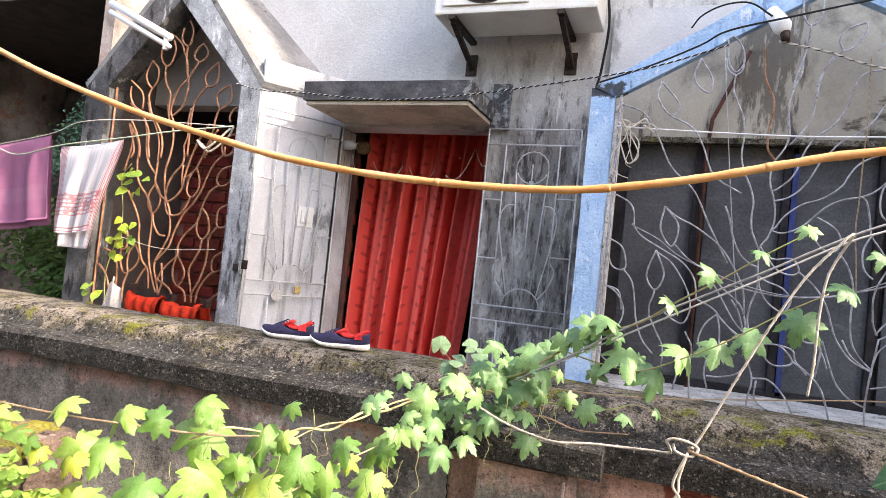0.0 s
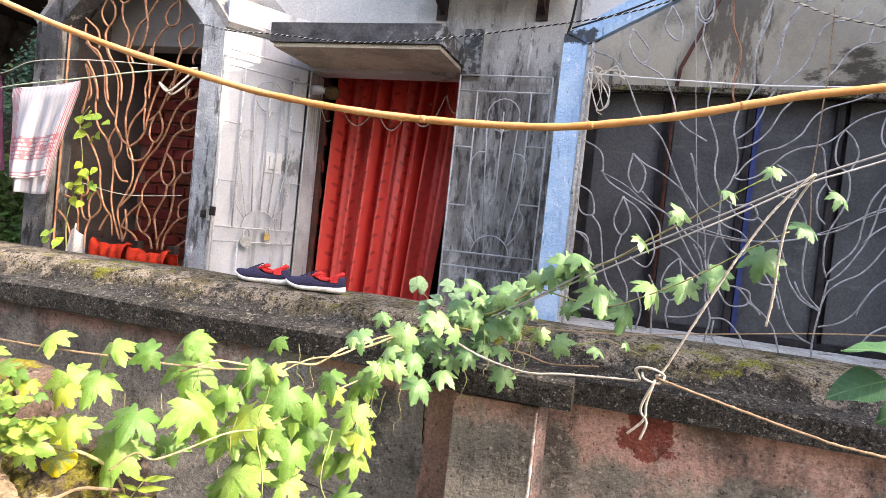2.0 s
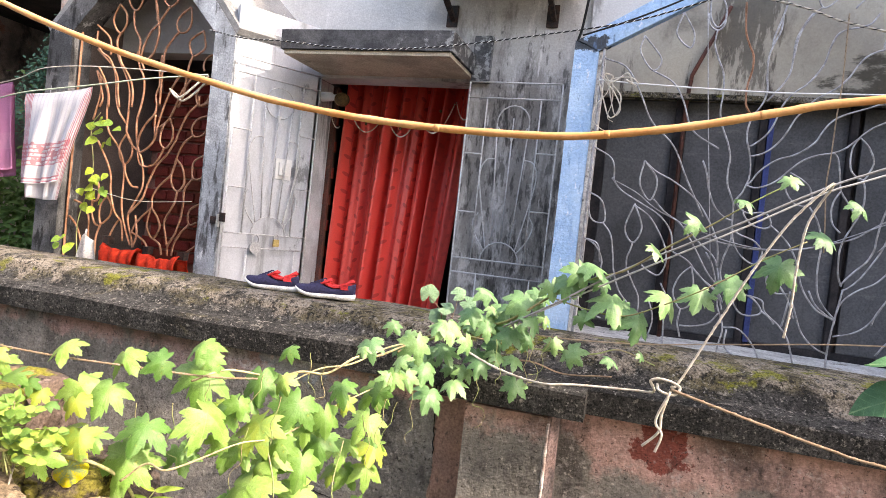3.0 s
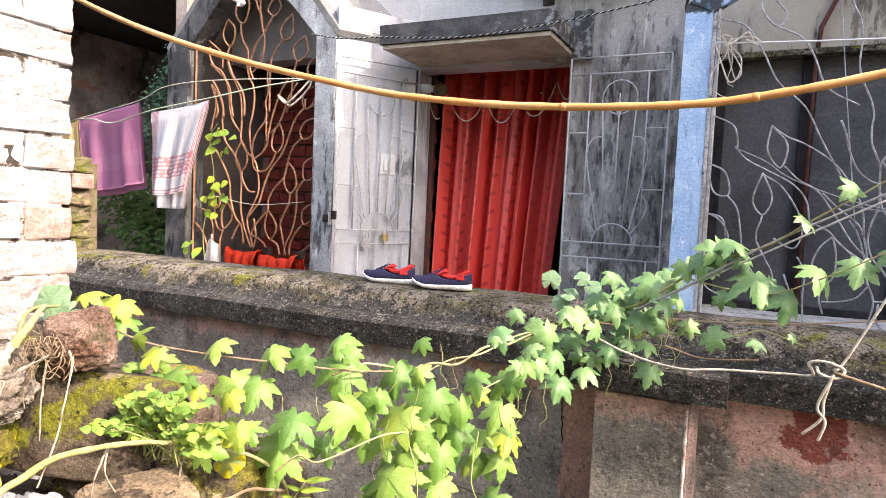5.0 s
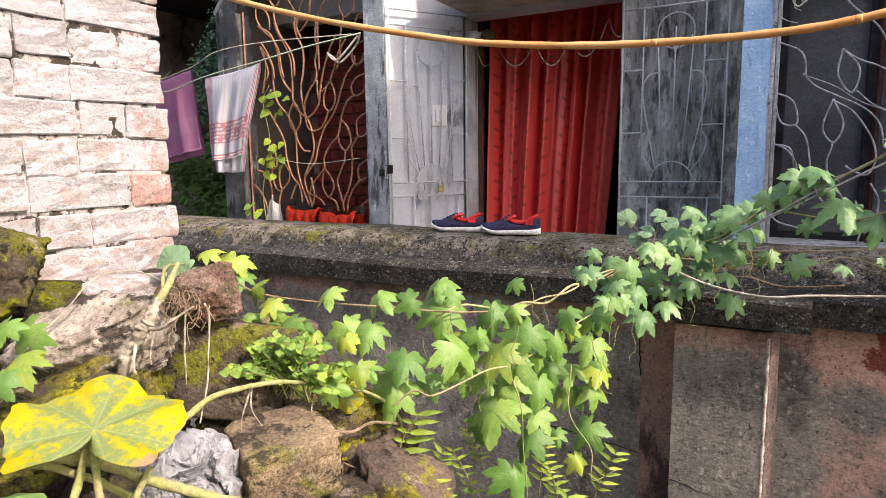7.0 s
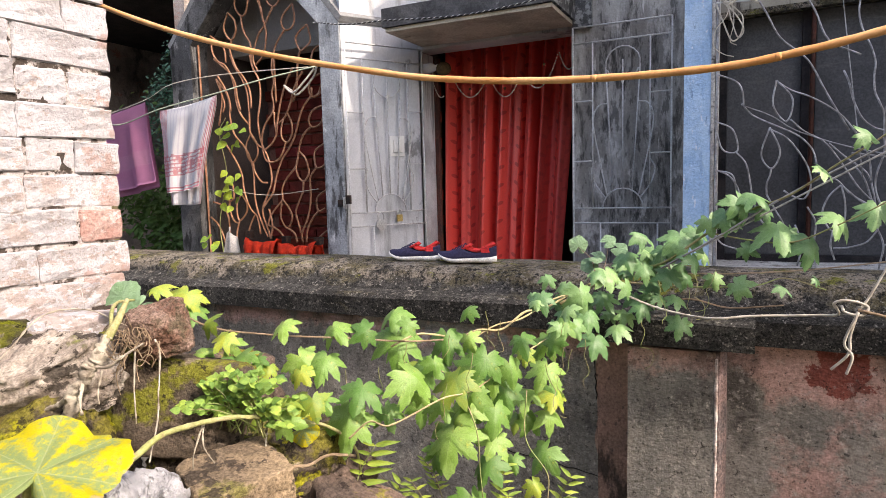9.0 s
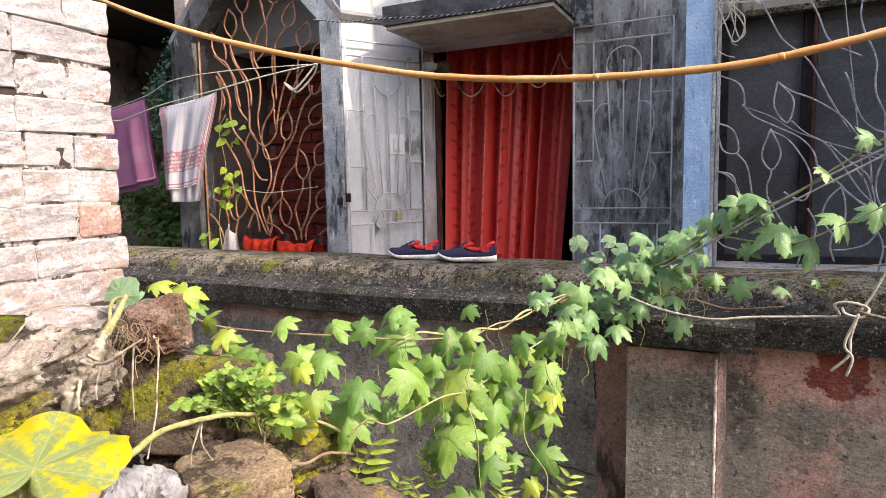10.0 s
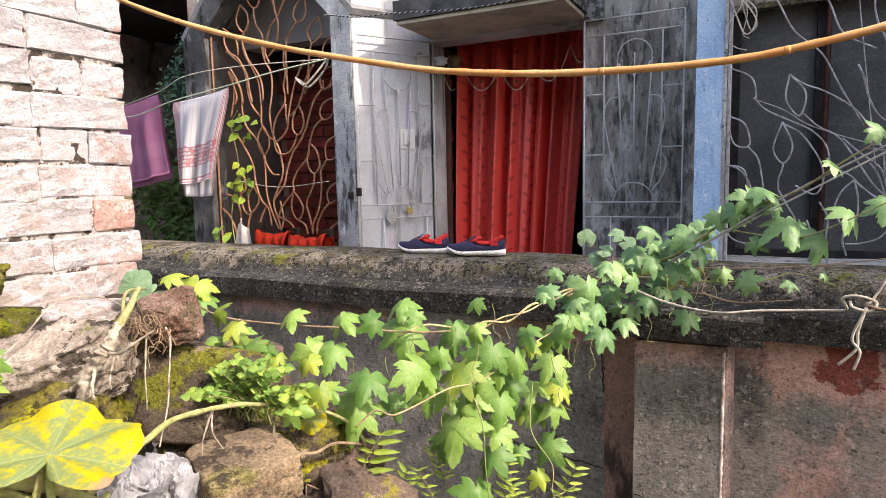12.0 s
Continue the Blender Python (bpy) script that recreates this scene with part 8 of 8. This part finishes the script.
for pts in ([(-0.83, 1.32, 1.21), (-0.809, 1.312, 1.190), (-0.772, 1.275, 1.136), (-0.734, 1.237, 1.093), (-0.70, 1.19, 1.05)], [(-0.694, 1.300, 1.080), (-0.682, 1.285, 1.043), (-0.664, 1.290, 1.012)], [(-0.69, 1.295, 1.078), (-0.70, 1.28, 1.03), (-0.70, 1.275, 1.0)], [(-0.865, 1.235, 1.17), (-0.85, 1.215, 1.14), (-0.842, 1.21, 1.12)],
            [(-1.02, 1.10, 1.16), (-1.007, 1.165, 1.215), (-1.006, 1.225, 1.262), (-0.953, 1.275, 1.268), (-0.864, 1.29, 1.240)], [(-0.86, 1.30, 1.19), (-0.85, 1.285, 1.12), (-0.845, 1.28, 1.06)], [(-0.66, 1.42, 1.04), (-0.65, 1.40, 0.99), (-0.64, 1.37, 0.94)]):
    gnarled(trunk, M_BARK, pts, 0.0019, 0.0009, "root", 0.3, pts[0][0] * 40)
for k in range(34):
    a = Vector((-0.865, 1.315, 1.195)) + Vector((tend.uniform(-0.045, 0.04), tend.uniform(-0.03, 0.02), tend.uniform(-0.04, 0.03)))
    way, curl = Vector((tend.uniform(-1, 1), -0.5, tend.uniform(-0.8, 0.5))).normalized() * 0.014, tend.uniform(0.5, 1.2)
    line = [a + way * j + Vector((0.010 * math.sin(j * curl * 2 + k), -0.006, 0.012 * math.cos(j * curl * 2.3 + 2 * k))) for j in range(5)]
    stem(trunk, M_JUTE, line, 0.0011, 0.0007, "rootlet")
cord("jute_rope", "frayed brown rope lying among the stones", M_JUTE, [(-0.645, 1.37, 0.905), (-0.640, 1.42, 0.934), (-0.622, 1.45, 0.944), (-0.612, 1.48, 0.937), (-0.599, 1.52, 0.942), (-0.580, 1.56, 0.930), (-0.60, 1.62, 0.90)], 0.003, "rope", 6, M_JUTE)

# pumpkin: stems and its yellowing leaf
pump = thing("pumpkin_plant", "pumpkin runner with a large yellowing leaf", "pumpkin plant")
gnarled(pump, M_PUMPKINSTEM, [(-0.69, 1.06, 1.03), (-0.687, 1.10, 1.052), (-0.685, 1.150, 1.075), (-0.688, 1.224, 1.090), (-0.675, 1.331, 1.076), (-0.663, 1.417, 1.050), (-0.648, 1.491, 1.020), (-0.610, 1.555, 0.985), (-0.585, 1.60, 0.93), (-0.60, 1.64, 0.85)], 0.0060, 0.0026, "runner", 0.16, 3.0)
gnarled(pump, M_PUMPKINSTEM, [(-0.80, 0.86, 1.11), (-0.72, 0.934, 1.104), (-0.689, 0.983, 1.082), (-0.686, 1.015, 1.06), (-0.655, 1.065, 1.02), (-0.60, 1.15, 0.962), (-0.53, 1.235, 0.915), (-0.44, 1.29, 0.88), (-0.34, 1.36, 0.82)], 0.0086, 0.0066, "runner", 0.12, 4.0)
gnarled(pump, M_PUMPKINSTEM, [(-0.80, 0.88, 1.085), (-0.72, 0.95, 1.08), (-0.68, 1.0, 1.045), (-0.63, 1.06, 0.985), (-0.56, 1.14, 0.925)], 0.006, 0.005, "runner", 0.2, 5.0)
gnarled(pump, M_VINE, [(-0.50, 0.95, 0.96), (-0.555, 0.947, 1.02), (-0.60, 0.960, 1.054), (-0.64, 0.98, 1.088), (-0.67, 0.998, 1.122)], 0.0055, 0.0045, "petiole", 0.1, 6.0)
gnarled(pump, M_PUMPKINSTEM, [(-0.64, 0.93, 1.02), (-0.665, 0.972, 1.063), (-0.671, 0.995, 1.127)], 0.006, 0.0045, "petiole", 0.1, 7.0)
gnarled(pump, M_PUMPKINSTEM, [(-0.57, 0.95, 1.0), (-0.62, 1.02, 1.03), (-0.66, 1.07, 1.035)], 0.0055, 0.0045, "petiole", 0.1, 8.0)


def broad(seed, lobes=5, depth=0.10, wave=0.05, cup=0.2, notch=0.85, pucker=0.0, gape=0.42, ragged=0.0):
    """A round leaf with shallow lobes, blade rippled, the stalk in a notch."""
    bm = bmesh.new()
    N, c = 72, bm.verts.new((0, 0, 0))
    rings = []
    for q in (0.25, 0.5, 0.75, 0.92, 1.0):
        ring = []
        for i in range(N):
            a = 2 * math.pi * i / N - math.pi
            r = 0.95 + depth * math.cos(lobes * a) + (0.02 * math.sin(17 * a + seed) + ragged * noise.fractal(Vector((4 * math.cos(a), 4 * math.sin(a), seed)), 0.8, 2.2, 4)) * (q == 1.0)
            gap = max(0.0, (abs(a) - (3.14 - gape)) / gape)
            r *= 1.0 - notch * min(1.0, gap)
            rr = r * q
            z = -cup * rr * rr + wave * q * q * math.sin(lobes * a + seed) + 0.02 * math.sin(13 * a + 2 * seed) * q * q + pucker * abs(math.sin(3.5 * a)) * q * (1.2 - q)
            ring.append(bm.verts.new((rr * math.sin(a), rr * math.cos(a), z)))
        rings.append(ring)
    for i in range(N):
        j = (i + 1) % N
        bm.faces.new((c, rings[0][i], rings[0][j])).smooth = True
        for a, b in zip(rings, rings[1:]):
            bm.faces.new((a[i], b[i], b[j], a[j])).smooth = True
    return bm


def place_leaf(name, me, parent, at, tip, n, s, wide=1.0, label=""):
    n, tip = Vector(n).normalized(), Vector(tip)
    tip = (tip - n * tip.dot(n)).normalized()
    side = tip.cross(n)
    o = new(name, me)
    o.parent = parent
    o.matrix_basis = Matrix.Translation(at) @ Matrix((side, tip, n)).transposed().to_4x4() @ Matrix.Diagonal((s * wide, s, s, 1))
    return tagged(o, label) if label else o


yel = shared("leaf", broad(2.0, lobes=5, depth=0.07, cup=0.02, wave=0.07, pucker=0.12, gape=0.80, ragged=0.05), M_LEAF_YELLOW)
place_leaf("leaf", yel, pump, (-0.648, 0.988, 1.130), (-0.70, 0.76, 0.0), (0.27, -0.16, 0.95), 0.110, 1.0, "large leaf mottled yellow and green")
pale = shared("leaf", broad(5.0, cup=0.25), M_LEAF_G)
place_leaf("leaf", pale, pump, (-0.665, 0.86, 1.055), (0.8, 0.5, -0.1), (0.1, -0.3, 0.95), 0.065, 1.1)
M_LEAF_P = material("pale_gourd_leaf", (0.25, 0.39, 0.24), rough=0.5, vary=(0.19, 0.32, 0.17), vscale=2.0, space="object", bump=0.5, bscale=12, lone=0.15, translucent=0.2)
round_me = shared("leaf", broad(3.0, cup=0.15, depth=0.05), M_LEAF_P)
for at_, tip_, n_, s_ in (((-1.06, 1.43, 1.26), (0.4, 0, 0.6), (0.3, -0.8, 0.4), 0.042), ((-1.03, 1.44, 1.235), (-0.3, 0, -0.6), (0.2, -0.7, 0.6), 0.035), ((-0.302, 2.42, 1.292), (0.1, 0.1, 0.8), (0.3, -0.9, 0.1), 0.030), ((-0.245, 2.42, 1.258), (0.8, 0.1, -0.2), (0.1, -0.6, 0.7), 0.026), ((-0.212, 2.42, 1.305), (0.5, 0, 0.4), (0.1, -0.8, 0.5), 0.024), ((-0.179, 2.42, 1.283), (0.7, 0, -0.4), (0.1, -0.7, 0.6), 0.026), ((-0.27, 2.42, 1.232), (-0.5, 0, -0.4), (0.1, -0.8, 0.5), 0.028)):
    place_leaf("leaf", round_me, vine_heap if at_[1] < 2 else vine_wall, at_, tip_, n_, s_)

stem(vine_wall, M_DRYVINE, [(-0.245, 2.40, 1.20), (-0.262, 2.415, 1.25), (-0.302, 2.42, 1.285)], 0.0014, 0.0009)
stem(vine_wall, M_DRYVINE, [(-0.225, 2.40, 1.21), (-0.215, 2.415, 1.26), (-0.212, 2.42, 1.302)], 0.0014, 0.0009)

# broad dark plant at the parapet's right
def ovate(seed):
    bm = bmesh.new()
    n = 14
    rows = []
    for i in range(n + 1):
        t = i / n
        w = 0.36 * math.sin(math.pi * t ** 0.7) ** 0.8 * (1 - 0.35 * t) + 0.004
        z = -0.18 * (t - 0.3) ** 2
        rows.append([bm.verts.new((s * w, t, z + 0.12 * abs(s) * w + 0.02 * math.sin(t * 14 + s * 3 + seed) * abs(s))) for s in (-1, -0.5, 0, 0.5, 1)])
    for a, b in zip(rows, rows[1:]):
        for k in range(4):
            bm.faces.new((a[k], a[k + 1], b[k + 1], b[k])).smooth = True
    return bm


ovate_b = shared("leaf", ovate(1), M_LEAF_B)
bush = thing("broad_leaf_plant", "broad dark green leaved plant by the parapet", "plant")
stem(bush, M_VINE, [(0.80, 1.80, 0.0), (0.78, 1.78, 0.7), (0.74, 1.75, 1.1), (0.73, 1.74, 1.34)], 0.012, 0.006)
for at_, tip_, n_, s_ in (((0.690, 1.735, 1.320), (-0.82, -0.05, -0.48), (-0.20, -0.62, 0.76), 0.092), ((0.745, 1.74, 1.365), (-0.95, 0.0, -0.05), (0.0, -0.12, 0.98), 0.120), ((0.75, 1.735, 1.30), (-0.75, -0.1, -0.45), (-0.2, -0.8, 0.5), 0.085), ((0.77, 1.74, 1.36), (0.6, 0, 0.2), (0, -0.5, 0.8), 0.13)):
    place_leaf("leaf", ovate_b, bush, at_, tip_, n_, s_, 1.15)

# small herb with leaflets in pairs, a fern frond and a few grassy sprigs below the vine
M_LEAF_H = material("herb_leaflet", (0.23, 0.37, 0.06), rough=0.45, vary=(0.15, 0.28, 0.05), vscale=2.0, space="object", lone=0.35, bump=0.3, bscale=10, translucent=0.25, spec=0.4)
ovate_h = shared("leaf", ovate(9), M_LEAF_H)
ovate_y = shared("leaf", ovate(4), material("fern_leaflet", (0.36, 0.44, 0.07), rough=0.45, colour=midrib_colour((0.33, 0.42, 0.06), (0.46, 0.52, 0.16)), vary=(0.24, 0.36, 0.06), vscale=2.0, space="object", lone=0.3, bump=0.2, bscale=10, translucent=0.3, spec=0.4))
frnd = random.Random(3)
herb = thing("herb_clump", "low bright herb with small rounded leaflets", "herb")
for k in range(30):
    u = k / 29
    root = Vector((-0.71 + frnd.uniform(-0.06, 0.06), 1.42 + frnd.uniform(-0.02, 0.02), 1.015))
    tip = Vector((-0.82 + 0.22 * u + frnd.uniform(-0.02, 0.02), 1.37 + 0.05 * u + frnd.uniform(-0.03, 0.03), 1.070 + 0.055 * math.sin(u * 3.0) + frnd.uniform(-0.035, 0.02)))
    stem(herb, M_VINE, [root, root.lerp(tip, 0.55) + Vector((0, 0, 0.02)), tip], 0.0015, 0.0008)
    d = (tip - root).normalized()
    for j in range(5):
        p = root.lerp(tip, 0.45 + 0.55 * j / 4) + Vector((0, 0, 0.012 * math.sin(math.pi * (0.45 + 0.55 * j / 4))))
        for side in (-1, 1):
            way_ = d * 0.4 + Vector((0.87, 0.5, 0)) * side + Vector((0, 0, frnd.uniform(-0.3, 0.3)))
            place_leaf("leaf", ovate_h, herb, p, way_, (0.3 + frnd.uniform(-0.8, 0.8), -0.5 + frnd.uniform(-0.5, 0.6), 0.7 + frnd.uniform(-0.4, 0.3)), frnd.uniform(0.013, 0.023), 1.25)
    place_leaf("leaf", ovate_h, herb, tip, d, (0.3, -0.6, 0.7), 0.016, 1.2)
place_leaf("leaf", shared("leaf", broad(8.0, cup=0.3, depth=0.06), M_LEAF_YELLOW), herb, (-0.66, 1.525, 0.985), (0.9, 0.3, -0.2), (0.2, -0.8, 0.55), 0.034, 1.0, "yellowed leaf")
fern = thing("fern_frond", "yellow-green fern frond with long narrow leaflets", "fern")
for (bx, by, bz), (tx, ty, tz), size in (((-0.60, 1.60, 0.775), (-0.545, 1.62, 0.935), 0.075), ((-0.56, 1.60, 0.70), (-0.50, 1.60, 0.80), 0.065), ((-0.50, 1.60, 0.66), (-0.43, 1.60, 0.77), 0.06)):
    a, b = Vector((bx, by, bz)), Vector((tx, ty, tz))
    stem(fern, M_VINE, [a, (a + b) / 2 + Vector((-0.012, 0, 0.01)), b], 0.0022, 0.001, "rachis")
    for k in range(7):
        t = 0.12 + 0.86 * k / 6
        p = a.lerp(b, t) + Vector((-0.022 * t * (1 - t), 0, 0.02 * t * (1 - t)))
        for way_, scale in ((Vector((0.86, -0.1, 0.42)), 1.0), (Vector((-0.72, -0.2, 0.25)), 0.75)):
            place_leaf("leaflet", ovate_y, fern, p, way_ + Vector((0, 0, frnd.uniform(-0.12, 0.12))), (0.15, -0.75, 0.6), size * scale * frnd.uniform(0.85, 1.05) * (1.0 - 0.25 * t), 0.34)
sprigs = thing("grass_sprigs", "thin leafy sprigs growing from the rubble", "grass")
for k in range(9):
    a = Vector((frnd.uniform(-0.60, -0.20), frnd.uniform(1.60, 1.90), frnd.uniform(0.58, 0.70)))
    b = a + Vector((frnd.uniform(-0.10, 0.12), -0.02, frnd.uniform(0.10, 0.17)))
    stem(sprigs, M_VINE, [a, (a + b) / 2 + Vector((0, 0, 0.02)), b], 0.0018, 0.0008)
    for j in range(6):
        p = a.lerp(b, 0.3 + 0.7 * j / 5)
        for side in (-1, 1):
            place_leaf("leaf", ovate_y, sprigs, p, (b - a).normalized() * 0.7 + Vector((side * 0.8, 0, frnd.uniform(-0.2, 0.3))), (0.1, -0.6, 0.8), frnd.uniform(0.025, 0.042), 0.4)
twigs = thing("dry_twigs", "dry twigs and dead stems under the vine", "twigs")
for k in range(95):
    x, y = frnd.uniform(-0.72, -0.1), frnd.uniform(1.48, 1.9)
    a = Vector((x, y, heap(x, y) + frnd.uniform(0.05, 0.35)))
    b = a + Vector((frnd.uniform(-0.2, 0.2), frnd.uniform(-0.06, 0.06), frnd.uniform(-0.12, 0.10)))
    stem(twigs, M_DRYVINE, [a, (a + b) / 2 + Vector((0, 0, frnd.uniform(-0.03, 0.03))), b], frnd.uniform(0.0009, 0.0021), 0.0007, "twig")


# leaves joined into one mesh, for small foliage
def foliage(name, mat, count, place, size, parent, seed):
    r = random.Random(seed)
    bm = bmesh.new()
    for k in range(count):
        p = Vector(place(r))
        n = Vector((r.uniform(-0.6, 0.6), r.uniform(-1, 0.2), r.uniform(0.1, 1))).normalized()
        t = n.orthogonal().normalized()
        t = Matrix.Rotation(r.uniform(0, 6.28), 3, n) @ t
        s = n.cross(t)
        L = r.uniform(*size)
        vs = [bm.verts.new(p + t * (L * a) + s * (L * b) + n * (L * c)) for a, b, c in ((0, 0, 0), (0.35, 0.22, 0.05), (0.75, 0.17, 0.02), (1, 0, -0.08), (0.75, -0.17, 0.02), (0.35, -0.22, 0.05), (0.5, 0, 0.0))]
        for q in ((0, 1, 6), (1, 2, 6), (2, 3, 6), (3, 4, 6), (4, 5, 6), (5, 0, 6)):
            bm.faces.new([vs[i] for i in q])
    return part(name, bm, mat, parent)


shrub = thing("alley_shrub", "dark green shrub growing in the shaded alley", "shrub")
limb_r = random.Random(6)
for k in range(9):
    b = Vector((-4.3 + limb_r.uniform(-0.6, 0.6), 4.6 + limb_r.uniform(-0.3, 0.3), 0.9 + limb_r.uniform(0, 1.3)))
    stem(shrub, M_BARK, [(-4.3, 4.7, 0.0), (-4.3, 4.65, 0.5), ((b.x - 4.3) / 2, (b.y + 4.65) / 2, b.z * 0.7), b], 0.02, 0.006, "limb")
foliage("leaves", M_LEAF_D, 1300, lambda r: (lambda a, q: (-4.02 + q * math.cos(a) * 0.42, 4.05 + 0.25 * r.uniform(-1, 1), 1.26 + q * math.sin(a) * 0.26 - 0.28 * q * math.cos(a)))(r.uniform(0, 6.28), r.random() ** 0.6), (0.05, 0.09), shrub, 7)
foliage("leaves", M_LEAF_T, 1500, lambda r: (lambda a, q: (-4.08 + q * math.cos(a) * 0.36, 4.25 + 0.2 * r.uniform(-1, 1), 2.30 + q * math.sin(a) * 0.22 + 0.45 * q * math.cos(a)))(r.uniform(0, 6.28), r.random() ** 0.7), (0.025, 0.05), shrub, 9)
foliage("leaves", M_LEAF_D, 500, lambda r: (-4.4 + r.gauss(0, 0.5), 4.7 + r.gauss(0, 0.15), r.gauss(1.7, 0.4)), (0.05, 0.09), shrub, 8)
creeper = thing("window_creeper", "yellow-green creeper on the rusty grille", "creeper")
stem(creeper, M_VINE, [(-2.86, 3.50, 1.06), (-2.88, 3.50, 1.3), (-2.80, 3.50, 1.6), (-2.84, 3.50, 1.85), (-2.78, 3.50, 1.95)], 0.004, 0.002)
heart = shared("leaf", ovate(7), material("yellow_creeper_leaf", (0.40, 0.48, 0.06), rough=0.45, vary=(0.20, 0.34, 0.07), vscale=8.0, bump=0.1, translucent=0.4))
crnd = random.Random(14)
for x, z, s in ((-2.70, 1.88, 0.10), (-2.76, 1.80, 0.10), (-2.72, 1.84, 0.09), (-2.66, 1.90, 0.07), (-2.78, 1.86, 0.08), (-2.76, 1.49, 0.09), (-2.68, 1.45, 0.07), (-2.78, 1.57, 0.08), (-2.92, 1.14, 0.07), (-2.68, 1.80, 0.08), (-2.80, 1.52, 0.10), (-2.74, 1.46, 0.09), (-2.70, 1.52, 0.08), (-2.82, 1.42, 0.08), (-2.66, 1.60, 0.07), (-2.95, 1.10, 0.09), (-2.90, 1.16, 0.08), (-2.97, 1.20, 0.07), (-2.62, 1.07, 0.06), (-2.55, 1.08, 0.05), (-2.68, 1.08, 0.06), (-2.73, 1.92, 0.07), (-2.64, 1.86, 0.08), (-2.70, 1.78, 0.07), (-2.77, 1.62, 0.07), (-2.71, 1.57, 0.08), (-2.68, 1.50, 0.07), (-2.80, 1.46, 0.08), (-2.74, 1.40, 0.07), (-2.86, 1.50, 0.07), (-2.98, 1.14, 0.07), (-2.93, 1.22, 0.06)):
    place_leaf("leaf", heart, creeper, (x, 3.47, z), (crnd.uniform(-0.8, 0.8), -0.1, crnd.uniform(-0.9, 0.3)), (crnd.uniform(-0.4, 0.6), -0.8, crnd.uniform(0.1, 0.9)), s * 0.80, 1.25)

under = thing("undergrowth", "small weeds and seedlings among the rubble", "weeds", kind="stuff")
foliage("leaves", M_LEAF_Y, 620, lambda r: (lambda x, y: (x, y, heap(x, y) + r.uniform(0.02, 0.30)))(r.gauss(-0.45, 0.16), r.gauss(1.68, 0.12)), (0.02, 0.05), under, 31)
foliage("leaves", M_LEAF_G, 240, lambda r: (lambda x, y: (x, y, heap(x, y) + r.uniform(0.02, 0.22)))(r.gauss(-0.25, 0.18), r.gauss(1.95, 0.12)), (0.02, 0.05), under, 32)
blades = bmesh.new()
br = random.Random(12)
for k in range(160):
    x, y = br.gauss(-0.42, 0.22), br.gauss(1.78, 0.14)
    z, d = heap(x, y), Vector((br.uniform(-0.08, 0.08), br.uniform(-0.05, 0.03), br.uniform(0.12, 0.28)))
    a = Vector((x, y, z))
    w = Vector((0.003, 0, 0))
    m = a + d * 0.6 + Vector((d.x * 0.5, 0, 0.02))
    v = [blades.verts.new(p) for p in (a - w, a + w, m + w * 0.8, m - w * 0.8, a + d + Vector((d.x, 0, -0.02)))]
    blades.faces.new(v[:4])
    blades.faces.new((v[3], v[2], v[4]))
part("grass", blades, M_LEAF_Y, under)
